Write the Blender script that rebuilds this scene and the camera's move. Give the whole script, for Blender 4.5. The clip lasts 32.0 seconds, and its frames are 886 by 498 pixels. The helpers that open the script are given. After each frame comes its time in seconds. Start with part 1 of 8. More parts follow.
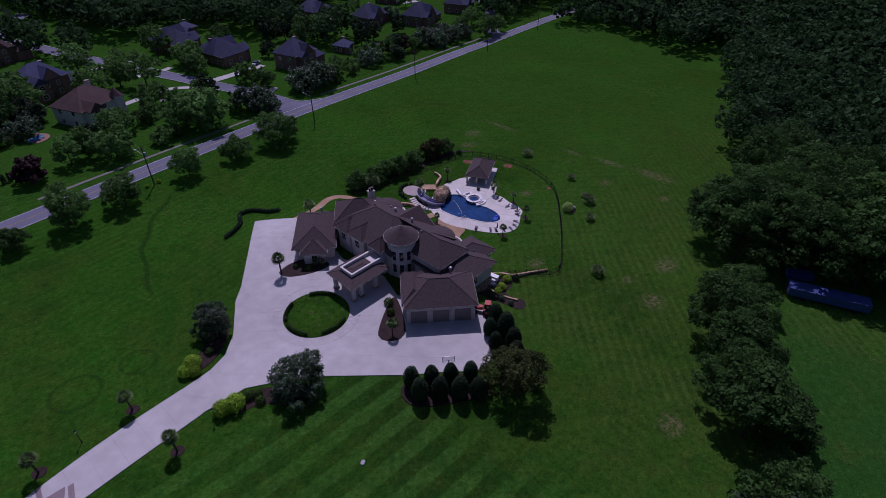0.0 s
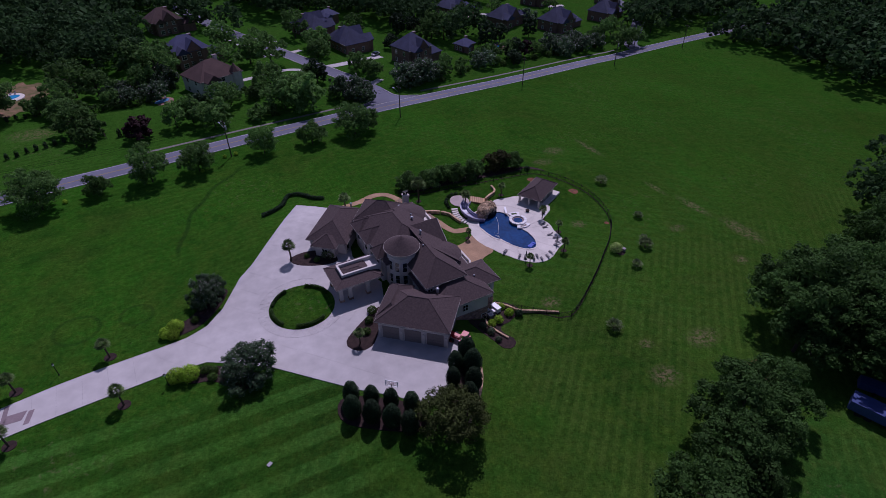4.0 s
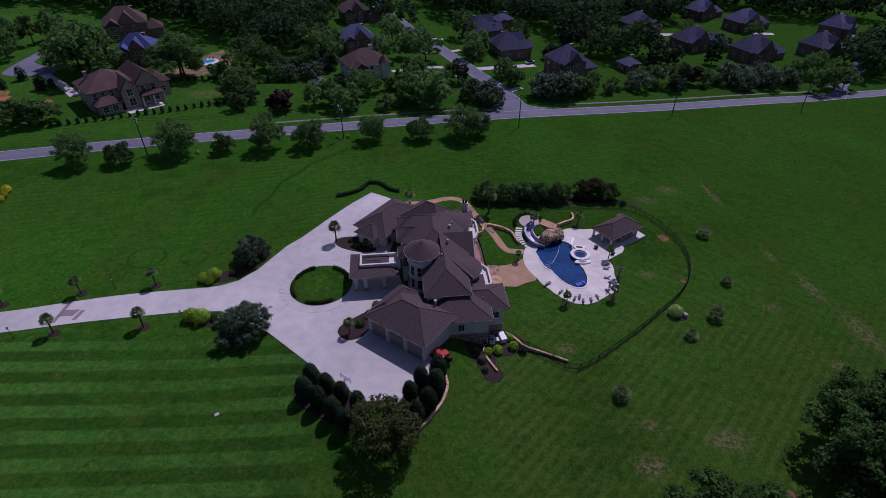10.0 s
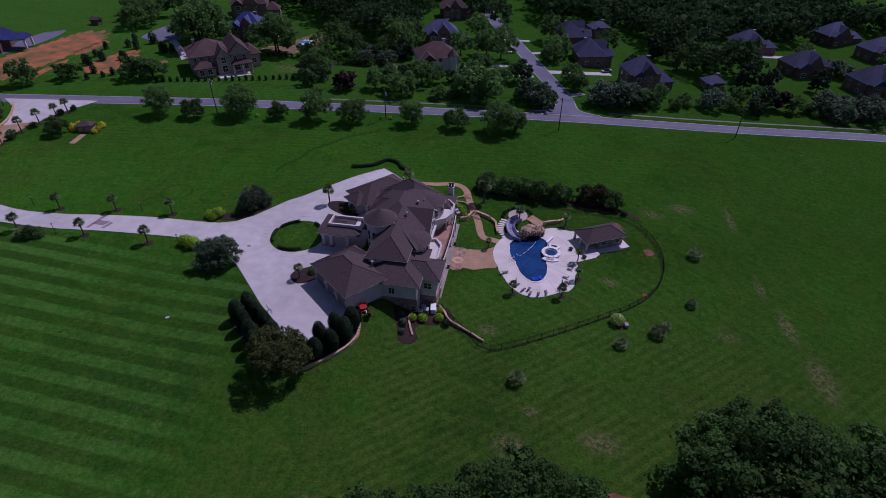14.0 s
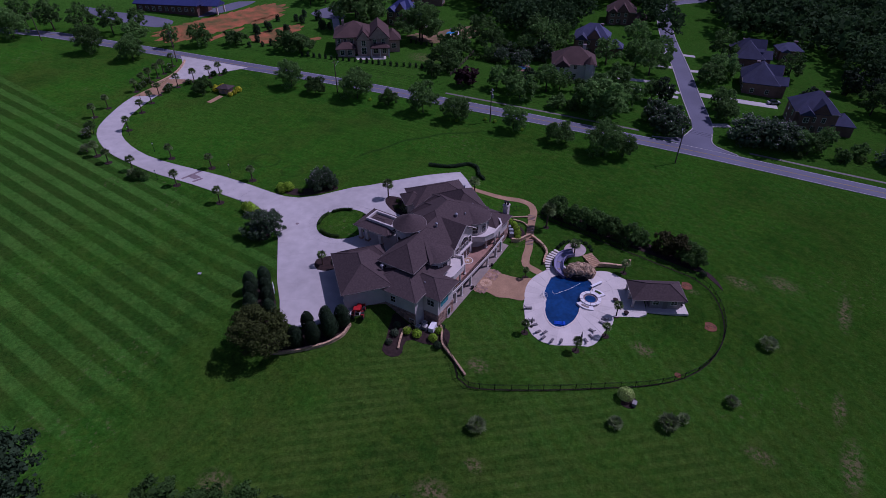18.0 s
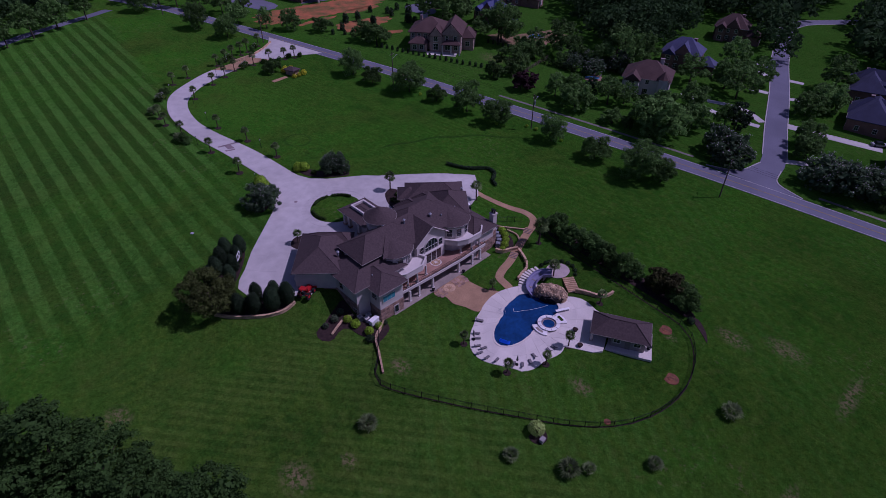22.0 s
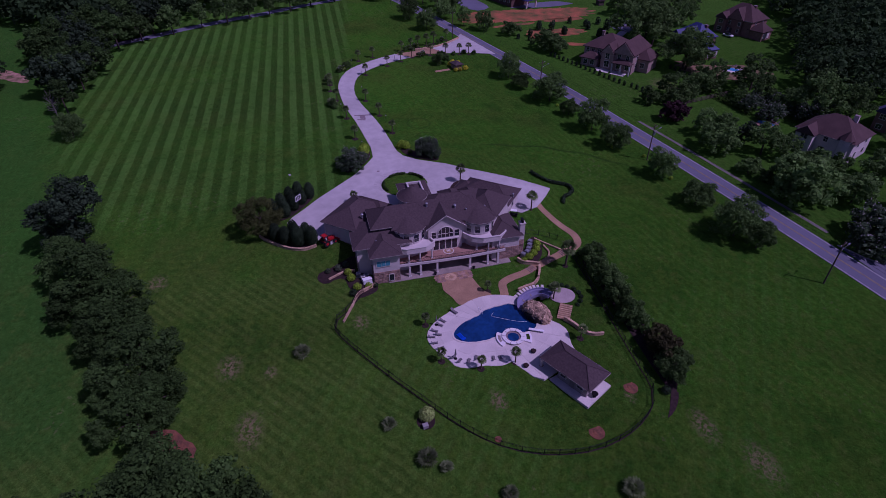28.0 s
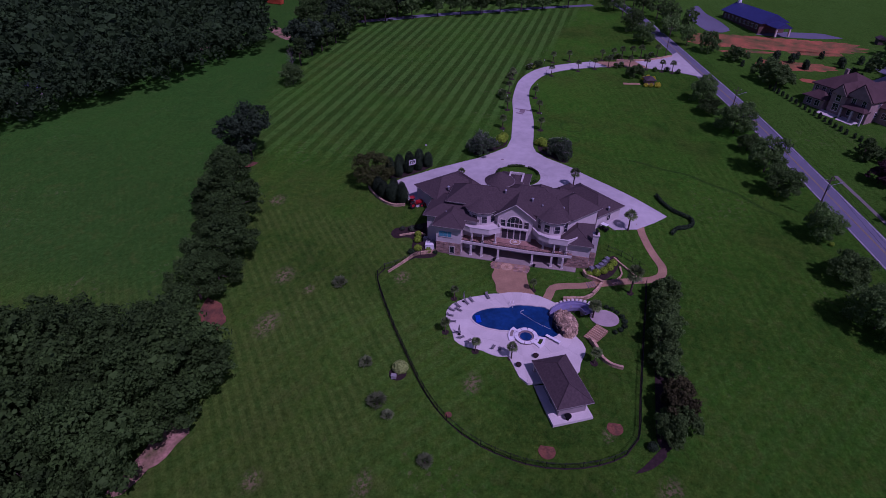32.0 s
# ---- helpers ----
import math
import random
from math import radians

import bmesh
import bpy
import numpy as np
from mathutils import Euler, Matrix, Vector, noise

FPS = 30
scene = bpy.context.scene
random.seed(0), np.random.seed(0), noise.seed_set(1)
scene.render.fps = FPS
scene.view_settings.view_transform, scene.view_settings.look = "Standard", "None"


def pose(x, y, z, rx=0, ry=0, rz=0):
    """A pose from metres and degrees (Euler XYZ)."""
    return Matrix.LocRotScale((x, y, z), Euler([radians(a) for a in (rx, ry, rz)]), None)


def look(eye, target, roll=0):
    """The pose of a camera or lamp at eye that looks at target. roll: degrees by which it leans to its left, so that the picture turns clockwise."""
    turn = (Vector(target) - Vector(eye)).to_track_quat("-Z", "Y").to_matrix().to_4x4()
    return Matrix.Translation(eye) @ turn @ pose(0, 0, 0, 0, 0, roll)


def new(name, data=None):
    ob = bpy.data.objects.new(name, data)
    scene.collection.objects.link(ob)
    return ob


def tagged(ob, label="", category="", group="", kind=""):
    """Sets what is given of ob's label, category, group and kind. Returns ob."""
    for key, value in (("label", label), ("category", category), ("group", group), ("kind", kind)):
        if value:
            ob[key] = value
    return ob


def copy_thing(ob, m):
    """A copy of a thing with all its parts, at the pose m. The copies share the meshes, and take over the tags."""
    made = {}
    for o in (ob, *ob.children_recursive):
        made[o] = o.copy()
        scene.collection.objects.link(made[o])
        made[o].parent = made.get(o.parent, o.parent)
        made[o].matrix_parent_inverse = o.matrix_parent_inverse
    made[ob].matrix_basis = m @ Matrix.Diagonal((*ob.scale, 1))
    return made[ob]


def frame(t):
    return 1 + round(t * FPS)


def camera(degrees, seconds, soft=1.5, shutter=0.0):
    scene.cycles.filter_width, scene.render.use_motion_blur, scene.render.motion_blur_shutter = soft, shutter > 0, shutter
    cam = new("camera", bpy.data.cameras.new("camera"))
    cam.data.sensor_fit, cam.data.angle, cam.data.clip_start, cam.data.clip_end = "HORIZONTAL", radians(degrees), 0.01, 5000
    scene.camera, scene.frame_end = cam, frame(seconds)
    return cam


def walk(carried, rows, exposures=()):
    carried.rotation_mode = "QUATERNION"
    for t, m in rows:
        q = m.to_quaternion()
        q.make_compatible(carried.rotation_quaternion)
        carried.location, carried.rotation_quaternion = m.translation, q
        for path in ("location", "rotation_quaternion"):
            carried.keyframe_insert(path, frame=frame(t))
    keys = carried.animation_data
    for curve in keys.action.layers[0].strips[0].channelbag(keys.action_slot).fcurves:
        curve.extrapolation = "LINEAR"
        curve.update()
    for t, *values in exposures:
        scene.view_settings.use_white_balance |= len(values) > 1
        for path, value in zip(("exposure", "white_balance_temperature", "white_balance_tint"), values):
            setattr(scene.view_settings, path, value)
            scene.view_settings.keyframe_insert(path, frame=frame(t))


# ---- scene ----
EXPOSURES = [(0, -1.06, 5400, 45), (6, -0.83, 5530, 39), (13, -0.93, 5450, 45), (19, -1.13, 5250, 52), (23, -1.34, 5260, 65), (25, -1.45, 5250, 75), (28, -1.5, 5260, 86), (30.2, -1.58, 5280, 93), (32, -1.45, 5280, 91)]
SUN, SKY = 4.6, 0.076
cam = camera(78.43, 32.0, 0.6)
PATH = [  # seconds, metres, degrees
    (0, -88.04, -72.74, 70.18, 53.08, -0.07, -46.59),
    (0.5, -85.10, -74.71, 70.09, 52.99, 0.05, -43.99),
    (1, -82.11, -76.48, 70.33, 52.79, 0.05, -41.15),
    (1.5, -79.22, -78.21, 69.90, 52.98, 0.15, -38.72),
    (2, -76.27, -79.48, 70.05, 52.93, 0.01, -36.26),
    (2.5, -73.21, -80.68, 70.01, 52.95, 0.00, -33.83),
    (4.5, -62.24, -84.61, 70.33, 53.04, -0.06, -26.69),
    (5, -60.38, -86.02, 70.18, 53.24, -0.18, -24.77),
    (5.5, -58.56, -87.48, 70.14, 53.38, -0.14, -22.27),
    (6, -56.88, -88.27, 70.40, 53.30, -0.16, -20.82),
    (6.5, -55.20, -88.49, 70.46, 53.35, -0.12, -19.04),
    (7, -53.46, -88.29, 70.55, 53.36, -0.19, -17.89),
    (7.5, -51.58, -88.36, 70.68, 53.39, -0.12, -16.71),
    (8, -49.10, -88.42, 70.74, 53.38, -0.11, -15.27),
    (8.5, -46.54, -88.86, 70.59, 53.43, 0.09, -13.55),
    (9, -43.25, -88.95, 70.46, 53.44, 0.19, -11.43),
    (9.5, -40.11, -88.91, 70.05, 53.52, 0.38, -7.59),
    (10, -37.55, -89.07, 69.61, 53.64, 0.32, -5.60),
    (10.5, -35.96, -90.02, 69.19, 53.83, 0.29, -4.67),
    (11, -34.33, -91.53, 69.02, 53.92, 0.23, -3.06),
    (11.5, -30.86, -93.53, 68.58, 54.12, 0.32, -0.52),
    (12, -25.97, -94.79, 68.54, 54.23, 0.24, 1.88),
    (12.5, -20.29, -95.92, 68.80, 54.33, 0.23, 4.99),
    (13, -14.64, -96.71, 68.94, 54.27, 0.15, 6.48),
    (13.5, -9.47, -97.18, 69.14, 54.24, 0.08, 7.90),
    (14, -5.97, -97.06, 69.23, 54.12, -0.08, 10.31),
    (14.5, -2.96, -96.21, 69.49, 53.99, -0.14, 13.02),
    (16.5, 7.50, -89.86, 70.04, 53.49, -0.26, 18.26),
    (17, 11.00, -87.52, 70.39, 53.39, -0.33, 18.74),
    (17.5, 14.45, -84.96, 70.37, 53.31, -0.18, 24.58),
    (18, 16.58, -81.67, 70.63, 53.16, -0.10, 31.45),
    (18.5, 19.03, -78.04, 70.45, 53.18, -0.05, 33.89),
    (19, 21.52, -74.65, 70.51, 53.07, -0.03, 35.28),
    (19.5, 24.07, -71.88, 70.69, 52.98, -0.06, 38.02),
    (20, 27.49, -68.93, 70.55, 52.95, -0.02, 39.04),
    (20.5, 30.88, -66.59, 70.19, 53.04, -0.03, 40.78),
    (21, 33.74, -65.11, 69.91, 53.03, -0.03, 43.63),
    (21.5, 36.14, -63.97, 69.88, 53.17, -0.06, 45.21),
    (22, 38.53, -62.74, 70.03, 53.16, -0.18, 46.76),
    (22.5, 40.78, -61.14, 70.65, 53.10, -0.19, 48.75),
    (23, 42.68, -59.15, 71.20, 53.00, -0.22, 50.94),
    (23.5, 44.95, -56.86, 71.48, 53.00, -0.19, 54.05),
    (24, 47.36, -54.27, 71.63, 53.02, -0.09, 56.21),
    (24.5, 49.89, -51.40, 71.79, 53.06, -0.04, 58.41),
    (25, 52.21, -48.57, 71.71, 53.16, -0.01, 61.00),
    (25.5, 54.50, -46.14, 71.63, 53.18, 0.21, 64.46),
    (27.5, 62.92, -33.25, 71.02, 53.89, 0.21, 73.42),
    (28, 65.22, -29.68, 70.64, 54.09, 0.13, 75.54),
    (28.5, 67.43, -25.00, 69.90, 54.37, 0.25, 78.69),
    (29, 69.41, -19.59, 69.56, 54.54, 0.25, 84.72),
    (29.5, 71.43, -13.69, 69.20, 54.79, 0.09, 87.67),
    (30, 73.15, -7.72, 68.92, 54.98, 0.01, 88.44),
    (30.5, 74.46, -3.17, 68.30, 55.20, -0.03, 91.12),
    (31, 74.57, -0.06, 67.26, 55.29, -0.17, 93.93),
    (31.5, 73.32, 1.87, 66.34, 55.48, -0.15, 100.42),
    (32, 71.45, 3.50, 66.27, 55.61, -0.12, 104.59),
]
walk(cam, [(t, pose(*p)) for t, *p in PATH], EXPOSURES)
# ---- light ----
SUN_AZ, SUN_EL = math.atan2(0.80, 0.60), radians(54)
to_sun = Vector((math.cos(SUN_AZ) * math.cos(SUN_EL), math.sin(SUN_AZ) * math.cos(SUN_EL), math.sin(SUN_EL)))
world = bpy.data.worlds.new("sky")
scene.world = world
world.use_nodes = True
wn = world.node_tree.nodes
sky = wn.new("ShaderNodeTexSky")
sky.sky_type, sky.sun_disc = "NISHITA", False
sky.sun_elevation, sky.sun_rotation = SUN_EL, math.pi / 2 - SUN_AZ
world.node_tree.links.new(sky.outputs[0], wn["Background"].inputs[0])
wn["Background"].inputs[1].default_value = SKY
sun_data = bpy.data.lights.new("sun", "SUN")
sun_data.energy, sun_data.angle, sun_data.color = SUN, radians(0.53), (1.0, 0.95, 0.88)
new("sun", sun_data).matrix_world = look(to_sun * 500, (0, 0, 0))


# ---- terrain ----
def ss(a, b, v):
    k = np.clip((v - a) / (b - a), 0, 1)
    return k * k * (3 - 2 * k)


def T(x, y):
    """Height of the ground: a long slope down to the pool side, with a raised pad under the drive court."""
    b = -0.3 - 0.058 * np.clip(x, -220, 120) - 0.005 * np.clip(y, -150, 150)
    b = b - 0.75 * np.exp(-(((x + 16) / 14) ** 2) - ((y + 3) / 28) ** 2)
    b = b + (-0.38 - b) * (1 - ss(0.85, 1.25, np.hypot((x + 2.5) / 12.5, (y + 3) / 15)))
    d = np.hypot((x + 48) / 25, (y + 11) / 33)
    w = 1 - ss(0.75, 1.35, d)
    b = b + (4.0 - b) * w * (1 - ss(-33, -22, x))
    return b * (1 - ss(-31, -27, x) * (1 - ss(-20.2, -15, x)) * ss(-25, -20.5, y) * (1 - ss(7, 11, y)))


def Tz(x, y, dz=0.0):
    return float(T(x, y)) + dz


# ---- materials ----
def mat(name, base, rough=0.8, vary=0.25, scale=2.0, fine=30.0, bump=0.2, metal=0.0, spec=0.3, tint=None, island=0.0, rnd=0.0, trans=0.0, coords="Object"):
    """A material with stains at one scale, grain at another, and relief."""
    m = bpy.data.materials.new(name)
    m.use_nodes = True
    n, l = m.node_tree.nodes, m.node_tree.links
    b = n["Principled BSDF"]
    b.inputs["Roughness"].default_value, b.inputs["Metallic"].default_value = rough, metal
    b.inputs["Specular IOR Level"].default_value = spec
    tc = n.new("ShaderNodeTexCoord")
    big, small = n.new("ShaderNodeTexNoise"), n.new("ShaderNodeTexNoise")
    for node, s, det in ((big, scale, 3), (small, fine, 4)):
        node.inputs["Scale"].default_value, node.inputs["Detail"].default_value = s, det
        l.new(tc.outputs[coords], node.inputs["Vector"])
    ramp = n.new("ShaderNodeMix")
    ramp.data_type = "RGBA"
    dark = tint or tuple(c * (1 - vary) for c in base)
    ramp.inputs["A"].default_value = (*dark, 1)
    ramp.inputs["B"].default_value = (*(min(1, c * (1 + vary * 0.5)) for c in base), 1)
    mr = n.new("ShaderNodeMapRange")
    mr.inputs["From Min"].default_value, mr.inputs["From Max"].default_value = 0.3, 0.7
    l.new(big.outputs[0], mr.inputs["Value"])
    l.new(mr.outputs[0], ramp.inputs["Factor"])
    grain = n.new("ShaderNodeMix")
    grain.data_type, grain.blend_type = "RGBA", "MULTIPLY"
    grain.inputs["Factor"].default_value = 0.6
    g2 = n.new("ShaderNodeMapRange")
    g2.inputs["From Min"].default_value, g2.inputs["From Max"].default_value = 0.3, 0.7
    g2.inputs["To Min"].default_value, g2.inputs["To Max"].default_value = 1 - vary, 1 + vary
    l.new(small.outputs[0], g2.inputs["Value"])
    l.new(ramp.outputs["Result"], grain.inputs["A"])
    l.new(g2.outputs[0], grain.inputs["B"])
    out = grain.outputs["Result"]
    for amount, kind in ((island, "geo"), (rnd, "obj")):
        if amount:
            src = n.new("ShaderNodeNewGeometry").outputs["Random Per Island"] if kind == "geo" else n.new("ShaderNodeObjectInfo").outputs["Random"]
            hsv = n.new("ShaderNodeHueSaturation")
            vr = n.new("ShaderNodeMapRange")
            vr.inputs["To Min"].default_value, vr.inputs["To Max"].default_value = 1 - amount, 1 + amount
            l.new(src, vr.inputs["Value"])
            l.new(vr.outputs[0], hsv.inputs["Value"])
            l.new(out, hsv.inputs["Color"])
            out = hsv.outputs[0]
    l.new(out, b.inputs["Base Color"])
    if bump:
        bp = n.new("ShaderNodeBump")
        bp.inputs["Strength"].default_value, bp.inputs["Distance"].default_value = bump, 0.05
        l.new(small.outputs[0], bp.inputs["Height"])
        l.new(bp.outputs[0], b.inputs["Normal"])
    if trans:
        t = n.new("ShaderNodeBsdfTranslucent")
        mx = n.new("ShaderNodeMixShader")
        mx.inputs[0].default_value = trans
        l.new(out, t.inputs[0])
        l.new(b.outputs[0], mx.inputs[1])
        l.new(t.outputs[0], mx.inputs[2])
        l.new(mx.outputs[0], n["Material Output"].inputs[0])
    return m


def grass_material():
    m = bpy.data.materials.new("lawn_grass")
    m.use_nodes = True
    n, l = m.node_tree.nodes, m.node_tree.links
    b = n["Principled BSDF"]
    b.inputs["Roughness"].default_value, b.inputs["Specular IOR Level"].default_value = 1.0, 0.0
    b.inputs["Diffuse Roughness"].default_value = 0.5
    b.inputs["Sheen Weight"].default_value, b.inputs["Sheen Roughness"].default_value = 0.22, 0.45
    b.inputs["Sheen Tint"].default_value = (0.22, 0.75, 0.06, 1)
    tc = n.new("ShaderNodeTexCoord")
    P = tc.outputs["Object"]

    def math_(op, a, c=0.0, d=None):
        k = n.new("ShaderNodeMath")
        k.operation = op
        for i, v in enumerate((a, c, d)):
            if v is None:
                continue
            if isinstance(v, (int, float)):
                k.inputs[i].default_value = v
            else:
                l.new(v, k.inputs[i])
        return k.outputs[0]

    def noise_(scale, detail=3, vec=None, rough=0.55):
        k = n.new("ShaderNodeTexNoise")
        k.inputs["Scale"].default_value, k.inputs["Detail"].default_value, k.inputs["Roughness"].default_value = scale, detail, rough
        l.new(vec or P, k.inputs["Vector"])
        return k.outputs[0]

    def rng(v, a, c, lo=0.0, hi=1.0):
        k = n.new("ShaderNodeMapRange")
        k.interpolation_type = "SMOOTHSTEP"
        for i, w in zip(("From Min", "From Max", "To Min", "To Max"), (a, c, lo, hi)):
            k.inputs[i].default_value = w
        l.new(v, k.inputs["Value"])
        return k.outputs[0]

    def mix(f, a, c, blend="MIX"):
        k = n.new("ShaderNodeMix")
        k.data_type, k.blend_type = "RGBA", blend
        for key, v in (("Factor", f), ("A", a), ("B", c)):
            if isinstance(v, (int, float)):
                k.inputs[key].default_value = v
            elif isinstance(v, tuple):
                k.inputs[key].default_value = (*v, 1)
            else:
                l.new(v, k.inputs[key])
        return k.outputs["Result"]

    sep = n.new("ShaderNodeSeparateXYZ")
    l.new(P, sep.inputs[0])
    X, Y = sep.outputs[0], sep.outputs[1]
    wob = math_("MULTIPLY", math_("SUBTRACT", noise_(0.05, 2), 0.5), 5.0)
    col = mix(rng(noise_(0.03, 4), 0.35, 0.65), GRASS_A, GRASS_B)
    col = mix(rng(noise_(0.16, 6, rough=0.72), 0.42, 0.62, 0, 0.8), col, GRASS_C)
    col = mix(math_("MULTIPLY", rng(noise_(0.02, 4, rough=0.65), 0.45, 0.65), 0.65), col, GRASS_D)
    lush = math_("MULTIPLY", rng(noise_(0.022, 4, rough=0.65), 0.45, 0.6), 0.5)
    col = mix(lush, col, (0.024, 0.130, 0.007))
    north = math_("MULTIPLY", rng(math_("ADD", Y, math_("MULTIPLY", wob, 4.0)), 2, 42), rng(noise_(0.03, 3), 0.3, 0.6, 0.05, 0.35))
    col = mix(north, col, (0.021, 0.112, 0.007))
    thin = math_("MULTIPLY", rng(math_("ADD", Y, math_("MULTIPLY", wob, 4.0)), -28, 4, 1, 0), rng(noise_(0.05, 4, rough=0.65), 0.35, 0.6, 0.15, 0.55))
    thin = math_("MULTIPLY", thin, rng(math_("ADD", X, wob), -52, -36))
    col = mix(thin, col, (0.045, 0.076, 0.013))
    tufts = math_("MULTIPLY", rng(noise_(0.75, 6, rough=0.78), 0.47, 0.62), rng(noise_(0.07, 3), 0.32, 0.6, 0.35, 1.0))
    col = mix(math_("MULTIPLY", tufts, 0.55), col, (0.056, 0.106, 0.011))
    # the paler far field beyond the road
    far_field = math_("MULTIPLY", rng(math_("ADD", X, wob), -160, -140, 1, 0), rng(math_("ADD", Y, math_("MULTIPLY", X, -0.3)), 103, 112))
    col = mix(math_("MULTIPLY", far_field, 0.7), col, (0.055, 0.150, 0.022))
    # mown stripes of the west lawn, and fainter ones elsewhere
    across = math_("ADD", math_("MULTIPLY", X, STRIPE[0]), math_("MULTIPLY", Y, STRIPE[1]))
    across = math_("ADD", across, math_("MULTIPLY", math_("SUBTRACT", noise_(0.15, 2), 0.5), 0.5))
    wave = math_("SINE", math_("MULTIPLY", across, 2 * math.pi / STRIPE[2]))
    west = math_("MULTIPLY", rng(math_("ADD", X, wob), -58, -44, 1, 0), rng(math_("ADD", Y, math_("MULTIPLY", X, 0.12)), -34, -28, 1, 0))
    west = math_("MULTIPLY", west, rng(math_("ADD", math_("MULTIPLY", Y, 1.0), math_("MULTIPLY", X, -0.33)), -72, -62, 0, 1))
    west = math_("MULTIPLY", west, rng(noise_(0.035, 4, rough=0.6), 0.35, 0.6, 0.55, 1.0))
    west = math_("MULTIPLY", west, rng(X, -105, -66, 1, 0.72))
    band = math_("MULTIPLY", rng(wave, -0.35, 0.35), west)
    col = mix(math_("MULTIPLY", band, 0.69), col, STRIPE_LIGHT)
    col = mix(math_("MULTIPLY", math_("MULTIPLY", rng(wave, -0.35, 0.35, 1, 0), west), 0.66), col, STRIPE_DARK)
    faint = math_("SINE", math_("MULTIPLY", math_("ADD", math_("MULTIPLY", X, 0.62), math_("MULTIPLY", Y, 0.78)), 2 * math.pi / 2.6))
    east = math_("MULTIPLY", rng(math_("ADD", X, wob), -30, -10), rng(noise_(0.03, 2), 0.4, 0.6))
    col = mix(math_("MULTIPLY", math_("MULTIPLY", rng(faint, -0.4, 0.4), east), 0.2), col, STRIPE_LIGHT)
    cross = math_("SINE", math_("MULTIPLY", math_("ADD", math_("MULTIPLY", X, 0.93), math_("MULTIPLY", Y, -0.36)), 2 * math.pi / 2.3))
    col = mix(math_("MULTIPLY", math_("MULTIPLY", rng(cross, -0.3, 0.5), rng(math_("ADD", X, wob), -6, 14)), 0.14), col, (0.050, 0.088, 0.012))
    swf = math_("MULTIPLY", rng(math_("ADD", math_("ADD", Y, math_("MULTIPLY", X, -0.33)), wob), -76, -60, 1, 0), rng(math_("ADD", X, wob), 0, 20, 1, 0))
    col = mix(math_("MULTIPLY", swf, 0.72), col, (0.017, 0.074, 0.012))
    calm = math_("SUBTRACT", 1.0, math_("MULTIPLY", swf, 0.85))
    # gardens and verges beyond the road
    gardens = math_("MULTIPLY", rng(math_("ADD", Y, math_("MULTIPLY", X, -0.2)), 76, 82), rng(noise_(0.04, 3), 0.35, 0.6, 0.45, 0.85))
    col = mix(gardens, col, (0.036, 0.104, 0.012))
    # mowing lines of the south field
    mown = math_("SINE", math_("MULTIPLY", math_("ADD", math_("MULTIPLY", X, -0.66), math_("MULTIPLY", Y, 0.75)), 2 * math.pi / 1.65))
    south = math_("MULTIPLY", rng(math_("ADD", Y, wob), -26, -14, 1, 0), rng(math_("ADD", X, wob), -34, -22))
    south = math_("MULTIPLY", south, math_("MULTIPLY", calm, rng(noise_(0.05, 4, rough=0.65), 0.36, 0.56, 0.3, 1.0)))
    col = mix(math_("MULTIPLY", math_("MULTIPLY", rng(mown, -0.2, 0.4), south), 0.46), col, (0.066, 0.116, 0.018))
    col = mix(math_("MULTIPLY", math_("MULTIPLY", rng(mown, -0.4, 0.2, 1, 0), south), 0.3), col, (0.030, 0.062, 0.011))
    lines = math_("SINE", math_("MULTIPLY", math_("ADD", math_("ADD", math_("MULTIPLY", X, -0.18), math_("MULTIPLY", Y, 0.985)), math_("MULTIPLY", wob, 0.2)), 2 * math.pi / 1.9))
    nlawn = math_("MULTIPLY", rng(math_("ADD", Y, wob), 0, 14), rng(math_("ADD", X, wob), 4, 30, 1.0, 0.45))
    nlawn = math_("MULTIPLY", nlawn, rng(noise_(0.06, 4), 0.35, 0.65))
    col = mix(math_("MULTIPLY", math_("MULTIPLY", rng(lines, -0.5, 0.4, 1, 0), nlawn), 0.34), col, (0.016, 0.050, 0.005))
    col = mix(math_("MULTIPLY", math_("MULTIPLY", rng(lines, -0.4, 0.5), nlawn), 0.3), col, (0.040, 0.100, 0.011))
    # east lawn patchily darkened in colour, standing in for lens vignetting
    dim_e = math_("MULTIPLY", rng(math_("ADD", X, math_("MULTIPLY", wob, 3.0)), 24, 46), rng(noise_(0.04, 4, rough=0.65), 0.3, 0.65, 0.1, 0.5))
    col = mix(dim_e, col, (0.030, 0.066, 0.008))
    # uneven growth: darker clumps and paler, drier ground a few paces across
    clumps = noise_(0.33, 6, rough=0.7)
    col = mix(math_("MULTIPLY", calm, rng(clumps, 0.50, 0.64, 0, 0.45)), col, (0.017, 0.060, 0.007))
    col = mix(math_("MULTIPLY", rng(clumps, 0.36, 0.48, 1, 0), rng(math_("ADD", X, wob), -60, -20, 0.15, 0.38)), col, (0.058, 0.086, 0.016))
    # thin, dry spots
    spots = math_("MULTIPLY", rng(noise_(0.9, 5, rough=0.7), 0.56, 0.66), rng(noise_(0.045, 2), 0.56, 0.66))
    col = mix(math_("MULTIPLY", spots, 0.28), col, DRY)
    col = mix(1.0, col, rng_rgb(n, l, noise_(1.1, 7, rough=0.8), 0.32, 0.68, 0.62, 1.42), "MULTIPLY")
    col = mix(0.55, col, rng_rgb(n, l, noise_(2.8, 5, rough=0.75), 0.36, 0.64, 0.68, 1.38), "MULTIPLY")
